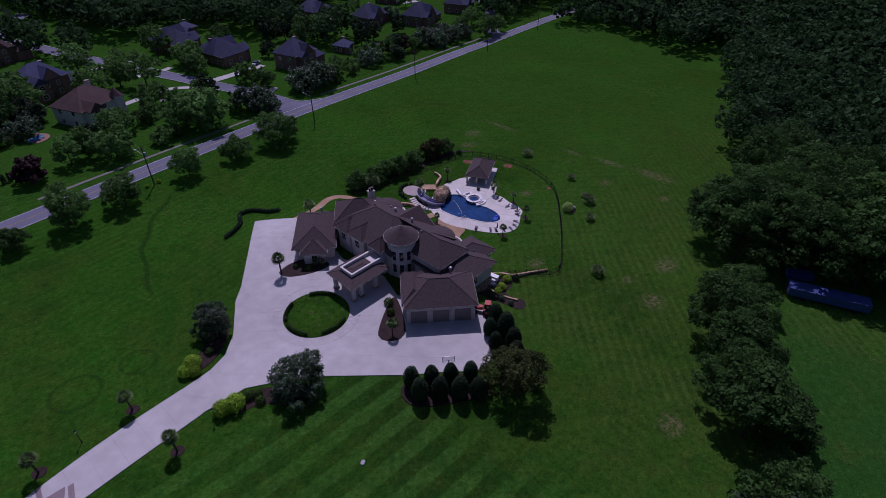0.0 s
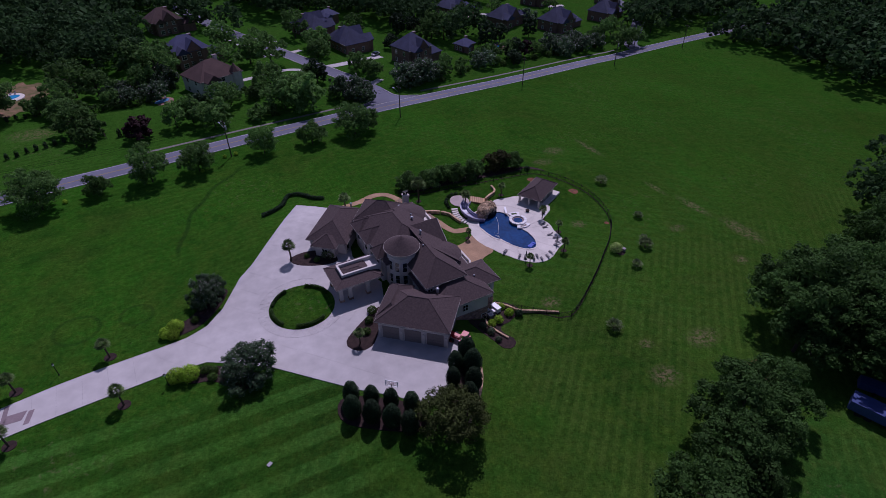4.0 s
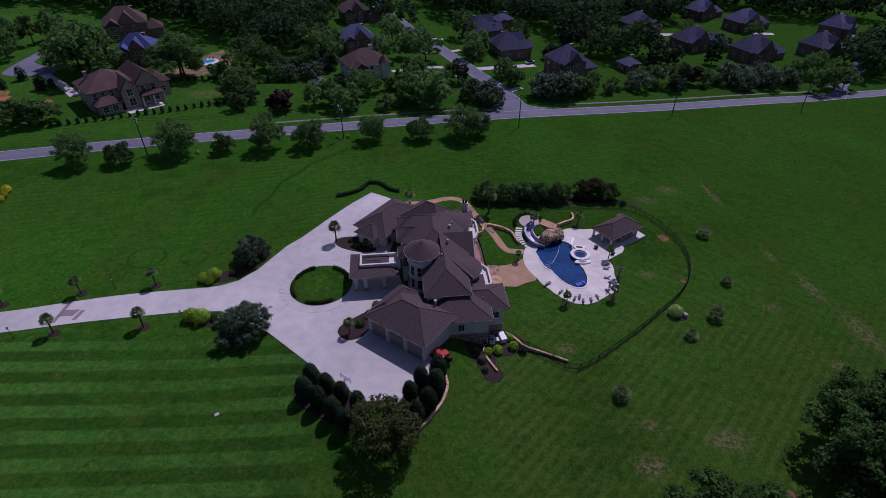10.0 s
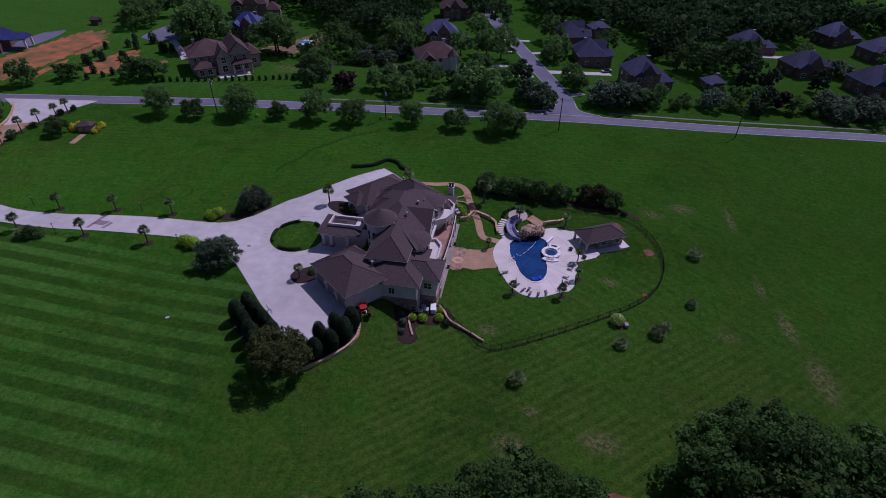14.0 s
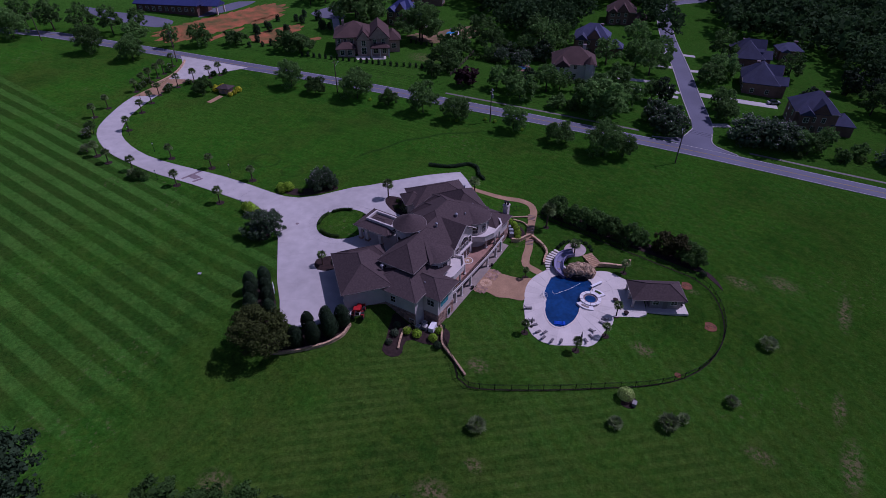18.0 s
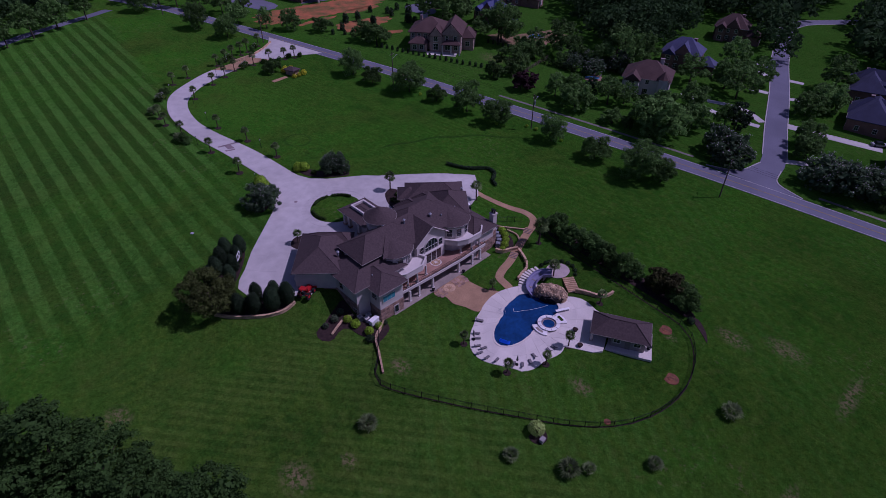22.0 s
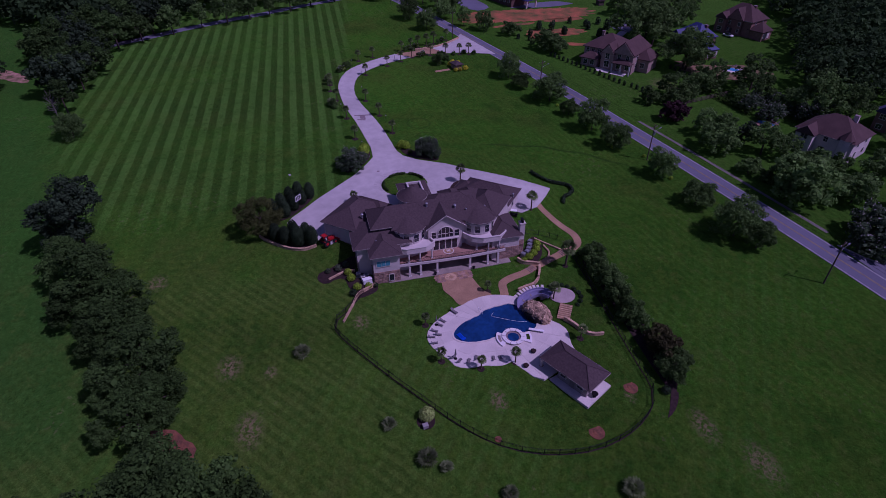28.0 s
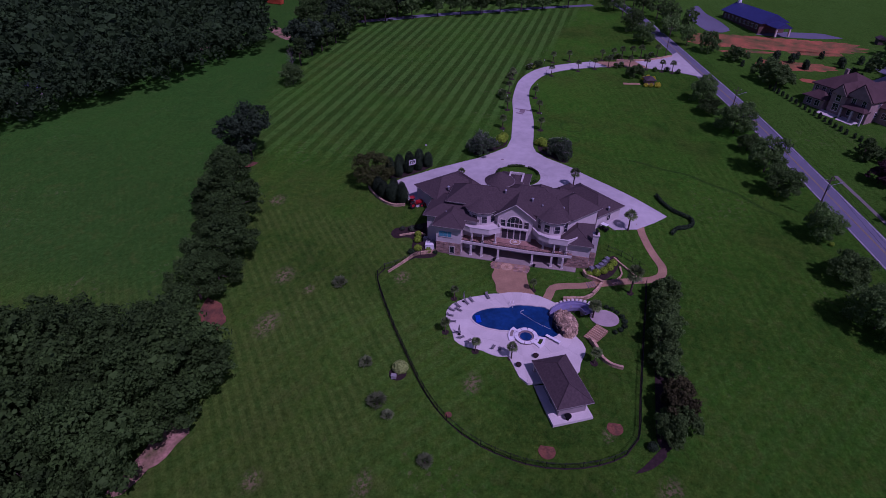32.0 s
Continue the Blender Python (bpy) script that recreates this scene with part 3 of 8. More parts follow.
def foliage(rs, lobes, n, size, core=0.78, up=0.25, depth=0.22, lumpy=1.0):
    """Leaf clumps round a set of lobes (x, y, z, rx, rz), with larger ones inside at the share core of the radius. Quads only."""
    L = np.array(lobes, float)
    w = L[:, 3] * np.maximum(L[:, 3], L[:, 4])
    vs, fs, off = [], [], 0
    for count, reach, big, loose in ((n, 1.0, 1.0, 0.38), (int(n * 0.3), core * 0.92, 1.75, 0.2)):
        k = rs.choice(len(L), count, p=w / w.sum())
        d = unit(rs.normal(size=(count, 3)) + [0, 0, up])
        rad = np.stack([L[k, 3], L[k, 3], L[k, 4]], 1) * reach
        lump = 1 + 0.16 * lumpy * np.sin(d[:, :1] * 5 + k[:, None]) * np.sin(d[:, 1:2] * 6 + 1.3 * k[:, None]) + 0.1 * lumpy * np.sin(d[:, 2:3] * 9)
        c = L[k, :3] + d * rad * lump * (1 - depth * rs.random((count, 1)) ** 1.5)
        V, F = leaves(rs, c, d + rs.normal(size=(count, 3)) * loose, np.full(count, size * big))
        vs.append(V), fs.append(F + off)
        off += len(V)
    return np.concatenate(vs), np.concatenate(fs)


def clumped(rs, lobes, k):
    """Smaller tufts over the outside of a set of lobes."""
    L = np.array(lobes, float)
    out = []
    for i, (x, y, z, rx, rz) in enumerate(L):
        for q in unit(rs.normal(size=(k, 3)) + [0, 0, 0.35]):
            c = np.array([x, y, z]) + q * [rx * 0.82, rx * 0.82, rz * 0.82]
            o = (((L[:, :3] - c) / L[:, [3, 3, 4]]) ** 2).sum(1)
            o[i] = 9
            if o.min() > 0.55:
                f = rs.uniform(0.26, 0.44)
                out.append((*c, rx * f, (rx + rz) * 0.5 * f * 0.85))
    return out or lobes


def crown_of(rs, lobes, n, size, core=0.78, k=11):
    """Leaves in tufts round the lobes, over a darker inside of larger ones."""
    V, F = foliage(rs, clumped(rs, lobes, k), n, size, 0.7, 0.3, 0.3)
    W, G = foliage(rs, [(x, y, z, rx * core, rz * core) for x, y, z, rx, rz in lobes], int(n * 0.14), size * 1.9, 0.7)
    return np.concatenate([V, W]), np.concatenate([F, G + len(V)])


def tri_quads(V, F, name, material):
    """Quads and doubled triangles into one mesh."""
    tri = F[:, 2] == F[:, 3]
    a, b = F[~tri], F[tri][:, :3]
    faces = np.concatenate([a[:, [0, 1, 2]], a[:, [0, 2, 3]], b])
    return mesh_of(name, V, faces, material)


def crown_lobes(rs, h, r, n, low=0.35, spread=0.55, lr=(0.36, 0.52)):
    """Lobes of a crown h high and r in radius over a bare stem."""
    out = [(0, 0, h * 0.66, r * 0.62, h * (1 - low) * 0.42)]
    for i in range(n):
        a, q = 2.4 * i + rs.uniform(-0.4, 0.4), spread * r * rs.uniform(0.75, 1.15)
        z = h * (low + (0.92 - low) * rs.uniform(0.12, 0.88))
        q *= 1.15 - 0.55 * abs((z / h - low) / (1 - low) - 0.35)
        k = r * rs.uniform(*lr)
        out.append((q * math.cos(a), q * math.sin(a), z, k, k * rs.uniform(0.7, 0.95)))
    return out


def stem(rs, h, r0, lobes, multi=1):
    bm = bmesh.new()
    for k in range(multi):
        base = Vector((0, 0, -0.4)) if multi == 1 else Vector((0.25 * math.cos(k * 2.1), 0.25 * math.sin(k * 2.1), -0.3))
        fork = Vector((rs.uniform(-0.2, 0.2) + base.x * 2, rs.uniform(-0.2, 0.2) + base.y * 2, h * 0.4))
        rod(bm, base, fork, r0, r0 * 0.7, 8)
        for x, y, z, rx, rz in lobes[k::multi][:6]:
            rod(bm, fork, (x * 0.85, y * 0.85, z), r0 * 0.5, r0 * 0.12, 5)
    return bm


TREES = {}


def tree_kind(key, material, h, r, nl, nleaf, size, low=0.3, spread=0.55, multi=1, flowers=0, trunk=0.16, seed=1, lr=(0.36, 0.52), core=0.78):
    """The meshes of one kind of tree, built once, and again with fewer, larger clumps for trees far off."""
    for far in (False, True):
        rs = np.random.RandomState(seed)
        lobes = crown_lobes(rs, h, r, nl, low, spread, lr)
        n, sz = (int(nleaf * 0.29), size * 1.78) if far else (nleaf, size)
        V, F = crown_of(rs, lobes, n, sz, core, 7 if far else 12) if core < 0.86 else foliage(rs, clumped(rs, lobes, 26), n, sz, 0.8, 0.3, 0.2)
        crown = tri_quads(V, F, "crown", material)
        bm = stem(rs, h, trunk, lobes, multi)
        tm = bpy.data.meshes.new("trunk")
        bm.to_mesh(tm), bm.free()
        tm.materials.append(M_BARK)
        fl = None
        if flowers:
            k = rs.choice(n, flowers // 3 if far else flowers)
            c = V[k * 4] + [0, 0, 0.15]
            c = c[c[:, 2] > h * 0.45]
            fv, ff = leaves(rs, c * 1.03, rs.normal(size=(len(c), 3)) + [0, 0, 1], np.full(len(c), sz * 0.5))
            fl = mesh_of("blossom", fv, ff, M_FLOWER)
        TREES[key + ("_far" if far else "")] = (tm, crown, fl, h)


def tree(key, x, y, h, label, category="tree", name="tree", rz=None, group="", wide=1.0, dz=0.0):
    tm, crown, fl, h0 = TREES[key]
    s = h / h0
    e = thing(name, label, category, pose(x, y, Tz(x, y, dz), 0, 0, (x * 37 + y * 91) % 360 if rz is None else rz) @ Matrix.Diagonal((s * wide, s * wide, s, 1)), group)
    hang("trunk", tm, e)
    hang("crown", crown, e)
    if fl:
        hang("blossom", fl, e, "pale pink-white blossom")
    return e

# ---- ground ----
def ground():
    a = np.concatenate([[-3000, -1500, -800, -500, -400, -340], np.arange(-300, -80, 5.0), np.arange(-80, 40, 1.6), np.arange(40, 300, 5.0), [300, 350, 420, 520, 800, 1500, 3000]])
    b = np.concatenate([[-3000, -1500, -800, -500, -400, -320, -260], np.arange(-220, -60, 5.0), np.arange(-60, 60, 1.6), np.arange(60, 320, 5.0), [320, 380, 460, 600, 1000, 1800, 3000]])
    gx, gy = np.meshgrid(a, b, indexing="ij")
    z = T(gx, gy)
    hole = np.hypot(gx - PCX, gy - PCY) < ring_r(POOL_EDGE, np.arctan2(gy - PCY, gx - PCX)) + 0.75
    z = np.where(hole, -2.6, z)
    V = np.stack([gx, gy, z], -1).reshape(-1, 3)
    i = np.arange(len(a) * len(b)).reshape(len(a), len(b))
    F = np.stack([i[:-1, :-1], i[1:, :-1], i[1:, 1:], i[:-1, 1:]], -1).reshape(-1, 4)
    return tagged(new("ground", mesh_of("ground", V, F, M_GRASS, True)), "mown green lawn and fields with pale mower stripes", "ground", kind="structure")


PCX, PCY = -4.3, -2.2
POOL_EDGE = [(-3.2, -10.3), (-4.4, -9.6), (-5.6, -8.2), (-6.5, -6.1), (-7.1, -4.2), (-8.2, -2.8), (-8.5, -1.4), (-8.7, 0.6), (-8.9, 2.4), (-8.2, 3.6), (-7.4, 5.0), (-6.0, 6.0), (-4.2, 6.2), (-1.6, 5.4), (-0.6, 4.0), (-0.7, 2.4), (-1.1, 1.1), (-1.0, -1.4), (-0.8, -3.4), (-0.5, -5.5), (-0.6, -7.2), (-1.2, -9.0), (-2.0, -10.0)]
DECK_EDGE = [(-10.7, -6.4), (-9.1, -9.9), (-7.3, -12.8), (-5.4, -14.5), (-3.5, -15.1), (-1.6, -14.8), (0.4, -13.7), (2.3, -12.5), (4.0, -11.9), (4.9, -10.4), (5.1, -8.7), (5.1, -6.9), (5.7, -5.2), (5.9, -3.6), (5.2, -1.7), (5.7, -0.6), (7.4, -0.5), (9.0, -0.5), (10.2, 0.4), (10.6, 1.6), (9.4, 4.5), (7.2, 8.6), (5.6, 9.7), (3.6, 9.7), (1.4, 10.4), (-0.3, 10.3), (-1.6, 9.4), (-2.6, 8.4), (-4.6, 8.6), (-7.4, 7.8), (-9.6, 6.6), (-10.3, 5.0), (-10.8, 3.9), (-11.6, 2.1), (-12.2, -0.7), (-11.9, -3.4)]


def ring_r(pts, ang):
    """Radius of a star-shaped outline round the pool's middle."""
    p = np.array(pts) - (PCX, PCY)
    t, r = np.arctan2(p[:, 1], p[:, 0]), np.hypot(p[:, 0], p[:, 1])
    o = np.argsort(t)
    return np.interp(ang, t[o], r[o], period=2 * np.pi)


ground()

# ---- roads ----
ROAD = curve([(-420, -40), (-300, -2), (-207, 26.4), (-139, 45.9), (-104, 55.5), (-73, 62.5), (-36, 70.6), (4.5, 78.3), (57, 86.2), (117, 96.6), (180, 101), (260, 104), (420, 112)], 5.0)
STREET = curve([(4.5, 80), (3.5, 95), (0.1, 106), (-5, 120), (-15.3, 150), (-28.3, 185), (-37, 213), (-43, 232), (-42, 248), (-34, 262), (-22, 280)], 4.0)
STREET2 = curve([(136, 97), (140, 108), (160, 125), (185, 150), (200, 190)], 4.0)
road = part("road", ribbons(ROAD, -3.15, 3.15, 0.06, 0.2), M_ASPH, None, "two-lane grey asphalt road through the lawns", "road", "structure")
for i, (w, m_) in enumerate(((-2.9, M_PAINT), (2.77, M_PAINT), (-0.16, M_YELLOW), (0.06, M_YELLOW))):
    part("road_line", ribbons(ROAD, w, w + 0.13, 0.075, 0.02), m_, road)
street = part("road", ribbons(STREET, -3.1, 3.1, 0.065, 0.2), M_ASPH, None, "residential asphalt side street with kerbs", "road", "structure")
for w in (-3.37, 3.1):
    part("kerb", ribbons(STREET[4:], w, w + 0.27, 0.17, 0.3), M_KERB, street)
part("road", ribbons(STREET2, -3.2, 3.2, 0.064, 0.2), M_ASPH, None, "asphalt side street joining the main road", "road", "structure")
for a, o, c, b in (((6.5, 93.5), (8.4, 86.2), (15.5, 83.4), (5.6, 81.6)), ((0.7, 94.0), (-1.5, 84.6), (-8.5, 80.3), (1.6, 81.0))):
    q = curve([a, o, c], 0.8)
    part("kerb", ribbons(q, -0.14, 0.14, 0.17, 0.3), M_KERB, street)
    part("road_corner", drape([b] + [tuple(p) for p in q], 0.07, 3, 0.15), M_ASPH, street)
for k in (ROAD[(ROAD[:, 0] > -74) & (ROAD[:, 0] < -8)], ROAD[(ROAD[:, 0] > 17) & (ROAD[:, 0] < 132)]):
    part("pavement", ribbons(k, 6.2, 7.2, 0.05, 0.1), M_WALK, None, "narrow pale concrete pavement beside the road", "pavement", "structure")

# ---- drive ----
COURT = [(-77, -8.2), (-72, -7.6), (-68.8, -6.4), (-65.6, -3.3), (-61.1, 3.9), (-58.3, 6.8), (-51.3, 16), (-44, 26.2), (-40.5, 23.5), (-36.2, 19.4), (-34, 14.5),
         (-38, 8), (-40, 0), (-38, -10), (-40, -16), (-33, -27), (-31.8, -29.4), (-34.2, -32.2), (-36.5, -35), (-37.6, -36.4), (-39.5, -37.8), (-42.5, -38.2), (-44.4, -37.0),
         (-46.8, -34.6), (-51.2, -30.9), (-56.8, -25.2), (-61, -20.9), (-66, -17.2), (-70.1, -14.7), (-76.6, -14.4)]
INNER = [(-76.7, -8.1), (-88, -9.4), (-96.2, -11), (-106.3, -13.2), (-115.6, -14), (-125.3, -12.2), (-131.1, -9), (-136.6, -2.8), (-141, 5.7), (-144.2, 14.3), (-145.4, 20), (-144.9, 25), (-144, 33), (-140, 44.5)]
OUTER = [(-76.6, -14.5), (-93.4, -16.6), (-104, -18.4), (-114.2, -19), (-121.5, -18.8), (-129.2, -16.8), (-136, -13), (-141.3, -6.4), (-147, 3.6), (-149.4, 12.6), (-150.4, 18), (-152.2, 22.8), (-155.6, 28.4), (-160.2, 33.5), (-166.5, 37.5)]
drive = thing("drive", "pale concrete drive and forecourt with fine joints", "drive", kind="structure")
part("joint_bed", drape(COURT, 0.085, 3.0, 0.2), M_CONC, drive)
slabs(COURT, 0.105, 4.6, 0.012, M_CONC, drive, "slab", turn=0.72)
inner, outer = curve(INNER, 2.0), curve(OUTER, 2.0)
part("joint_bed", drape([tuple(p) for p in inner] + [tuple(p) for p in outer[::-1]], 0.06, 3.0, 0.2), M_JOINT, drive)
ka, kb = np.linspace(0, len(inner) - 1, 34), np.linspace(0, len(outer) - 1, 34)
mid = lambda line, k: line[int(k)] * (1 - k % 1) + line[min(int(k) + 1, len(line) - 1)] * (k % 1)
for i in range(33):
    q = [mid(inner, ka[i]), mid(inner, ka[i + 1]), mid(outer, kb[i + 1]), mid(outer, kb[i])]
    c = sum(q) / 4
    bm = bmesh.new()
    hi = [bm.verts.new((*(c + (p - c) * 0.994), Tz(*p, 0.10))) for p in q]
    bm.faces.new(hi)
    part("slab", bm, M_STAMP if 7 < c[1] < 23 and c[0] < -140 else M_CONC, drive)
for x0, x1, y0, y1 in ((-94.4, -93.7, -15.8, -13.4), (-97.4, -96.8, -16.4, -11.2), (-97.0, -94.6, -14.8, -13.2)):
    part("dark_band", drape([(x0, y0), (x1, y0), (x1 + 0.6, y1), (x0 + 0.6, y1)], 0.125, 2, 0.03), M_STAMP_D, drive)
# round island with its ring of scored triangles
IX, IY, IR = -53.0, -9.3, 5.75
ring = [(IX + IR * math.cos(a), IY + IR * math.sin(a)) for a in np.linspace(0, 2 * math.pi, 48, endpoint=False)]
island = thing("lawn_island", "round grass island with clipped hedge arcs in the forecourt", "island", kind="structure")
part("grass", drape(ring, 0.16, 1.5, 0.2), M_GRASS, island)
for k in range(40):
    a = 2 * math.pi * k / 40
    if 5.4 < a or a < 0.9:
        continue
    bm = bmesh.new()
    p = lambda r, t: (IX + r * math.cos(t), IY + r * math.sin(t), 4.135)
    for (r0, t0), (r1, t1) in (((5.9, a), (7.6, a + 0.08)), ((7.6, a + 0.08), (5.9, a + 0.157)), ((7.6, a + 0.08), (7.6, a - 0.077))):
        rod(bm, p(r0, t0), p(r1, t1), 0.013, n=4)
    part("scored_line", bm, M_KERB, drive)


def hedge_line(name, pts, w, h, material, label, dz=0.0, step=0.45, seed=3, leaf=0.16, per=60, category="hedge"):
    """A clipped hedge along a line."""
    rs = np.random.RandomState(seed)
    line = curve(pts, step)
    lobes = [(x, y, Tz(x, y, dz) + h * 0.5, w * 0.55, h * 0.58) for x, y in line]
    V, F = foliage(rs, lobes, per * len(lobes), leaf, 0.86, 0.3, 0.1)
    return tagged(new(name, tri_quads(V, F, name, material)), label, category)


for a0, a1 in ((0.25, 1.15), (1.9, 2.7), (2.95, 3.75), (4.3, 5.2)):
    hedge_line("hedge", [(IX + 5.2 * math.cos(a), IY + 5.2 * math.sin(a)) for a in np.linspace(a0, a1, 7)], 0.62, 0.6, M_HEDGE, "low clipped hedge arc on the round island", 0.15, 0.22, 7, 0.15, 60)
hedge_line("hedge", [(-52.0, 24.2), (-49.5, 25.2), (-47.0, 27.2), (-45.6, 29.9), (-44.4, 31.5), (-42.2, 31.4), (-40.7, 29.8), (-39.6, 28.0), (-37.5, 26.9)], 0.85, 0.85, M_DARKLEAF, "winding clipped dark hedge on the lawn", 0, 0.3, 5, 0.2, 80)

# ---- mansion ----
house = thing("mansion", "large cream stucco mansion with brown shingle hip roofs and stone base", "house", pose(0, 0, 0))


def wall_block(name, x0, x1, y0, y1, z0, z1, material, m=None, label=""):
    bm = bmesh.new()
    box(bm, x0, x1, y0, y1, z0, z1, m)
    return part(name, bm, material, house, label)


def roof_block(x0, x1, y0, y1, z, rise, m=None, **k):
    bm = hips(x0, x1, y0, y1, z, rise, **k)
    rim, t = bmesh.new(), 0.05
    loop = [[rim.verts.new((x, y, zz)) for x, y in ((x0 - e, y0 - e), (x1 + e, y0 - e), (x1 + e, y1 + e), (x0 - e, y1 + e))] for e, zz in ((t, z - 0.16), (t, z - 0.04), (0, z - 0.04), (0, z - 0.16))]
    for a, b in zip(loop, loop[1:] + loop[:1]):
        for i in range(4):
            rim.faces.new((a[i], a[(i + 1) % 4], b[(i + 1) % 4], b[i]))
    caps = bmesh.new()
    w, d, h = x1 - x0, y1 - y0, min(x1 - x0, y1 - y0) / 2
    if w >= d:
        r = [((x0 if k.get("gx0") else x0 + h), (y0 + y1) / 2, z + rise), ((x1 if k.get("gx1") else x1 - h), (y0 + y1) / 2, z + rise)]
        ends = (((x0, y0), (x0, y1)), ((x1, y0), (x1, y1)))
    else:
        r = [((x0 + x1) / 2, (y0 if k.get("gy0") else y0 + h), z + rise), ((x0 + x1) / 2, (y1 if k.get("gy1") else y1 - h), z + rise)]
        ends = (((x0, y0), (x1, y0)), ((x0, y1), (x1, y1)))
    if (Vector(r[0]) - Vector(r[1])).length > 0.1:
        rod(caps, r[0], r[1], 0.07, n=5)
    for top, two in zip(r, ends):
        for c in two:
            rod(caps, top, (*c, z), 0.06, n=5)
    if m is not None:
        for b in (bm, rim, caps):
            bmesh.ops.transform(b, matrix=m, verts=b.verts)
    roof = part("roof", bm, M_ROOF, house)
    part("gutter", rim, M_GUTTER, roof, "cream gutter")
    part("ridge_cap", caps, M_ROOF, roof)
    return roof


def window(x, y, z, w, h, rz, parent=None, arch=False, panes=(2, 2), frame_m=None):
    """A framed window on a wall that faces the direction rz (degrees, from +x)."""
    e = parent or house
    m = pose(x, y, z, 0, 0, rz)
    bm = bmesh.new()
    box(bm, -0.02, 0.07, -w / 2 - 0.1, w / 2 + 0.1, -0.12, h + 0.1, m)
    win = part("window", bm, frame_m or M_TRIM, e)
    for i in range(panes[0]):
        for j in range(panes[1]):
            g = bmesh.new()
            box(g, 0.0, 0.078, -w / 2 + w * i / panes[0] + 0.03, -w / 2 + w * (i + 1) / panes[0] - 0.03, h * j / panes[1] + 0.03, h * (j + 1) / panes[1] - 0.03, m)
            part("pane", g, M_GLASS, win)
    return win


def stone_face(a, b, z0, z1, seed, size=0.5, proud=0.09):
    """Rough stones laid on the wall line from a to b, outward to its right."""
    rs = np.random.RandomState(seed)
    a, b = Vector((*a, 0)), Vector((*b, 0))
    d = (b - a).normalized()
    ang = math.degrees(math.atan2(d.y, d.x))
    bm = bmesh.new()
    box(bm, 0, (b - a).length, -0.03, 0.25, z0, z1, pose(a.x, a.y, 0, 0, 0, ang))
    face = part("stone_facing", bm, M_MORTAR, house, "mixed brown fieldstone facing")
    z = z0
    while z < z1 - 0.12:
        h = min(rs.uniform(0.28, 0.5), z1 - z)
        x = -0.02
        while x < (b - a).length - 0.1:
            w = min(rs.uniform(0.4, 0.9) * size / 0.5, (b - a).length - x)
            q = bmesh.new()
            o = rs.uniform(0.02, 0.05)
            vs = box(q, x + 0.02, x + w - 0.02, -proud * rs.uniform(0.6, 1.2), -0.02, z + 0.02, z + h - 0.02)
            for v in vs:
                if v.co.y < -0.03:
                    v.co.x += (o if v.co.x < x + w / 2 else -o) * rs.uniform(0.5, 1.6)
                    v.co.z += (o if v.co.z < z + h / 2 else -o) * rs.uniform(0.5, 1.6)
            bmesh.ops.transform(q, matrix=pose(a.x, a.y, 0, 0, 0, ang), verts=q.verts)
            part("stone", q, M_STONE, face)
            x += w
        z += h


# garage wing
GA = math.degrees(math.atan2(-8.3, 9.5))
MG = pose(-36.7, -23.3, 0, 0, 0, GA)
wall_block("wall", -5.7, 5.7, -4.0, 4.0, 2.5, 7.75, M_STUCCO, MG)
roof_block(-6.3, 6.3, -4.6, 4.6, 7.9, 2.5, MG)
for k in range(3):
    x = -3.75 + 3.75 * k
    bm = bmesh.new()
    box(bm, x - 1.4, x + 1.4, -4.07, -3.99, 4.0, 6.7, MG)
    door = part("garage_door", bm, M_GARAGE, house, "tan panelled garage door")
    for r in range(4):
        for c in range(4):
            bm = bmesh.new()
            box(bm, x - 1.32 + 0.67 * c, x - 0.74 + 0.67 * c, -4.10, -4.06, 4.08 + 0.66 * r, 4.62 + 0.66 * r, MG)
            part("panel", bm, M_GARAGE, door)
for k in range(4):
    bm = bmesh.new()
    x = -5.6 + 3.73 * k
    box(bm, x - 0.25, x + 0.25, -4.16, -3.98, 3.8, 7.0, MG)
    pier = part("pier", bm, M_STUCCO, house)
    bm = bmesh.new()
    box(bm, x - 0.13, x + 0.13, -4.36, -4.16, 5.9, 6.4, MG)
    part("wall_lantern", bm, M_TRIM, pier, "pale wall lantern")
_a, _b = MG @ Vector((5.73, -4.03, 0)), MG @ Vector((5.73, 4.0, 0))
stone_face((_a.x, _a.y), (_b.x, _b.y), 1.2, 3.9, 14)
# low front gable beside the garage
roof_block(-6.6, -2.2, -3.4, 5.6, 7.7, 1.7, MG)
# link and south-east wing
wall_block("wall", -33.5, -23.9, -24.7, -14.0, 0.0, 7.3, M_STUCCO)
roof_block(-34.2, -23.2, -25.4, -13.4, 7.45, 2.3)
wall_block("wall", -27.5, -20.9, -21.9, -16.6, 0.0, 7.0, M_STUCCO)
roof_block(-29.0, -20.0, -22.6, -16.0, 7.15, 1.7)
stone_face((-26.0, -21.93), (-20.87, -21.93), 0.0, 2.9, 11)
stone_face((-20.87, -21.93), (-20.87, -16.6), 0.0, 2.9, 12)
stone_face((-33.5, -24.73), (-23.87, -24.73), 0.6, 4.0, 13)
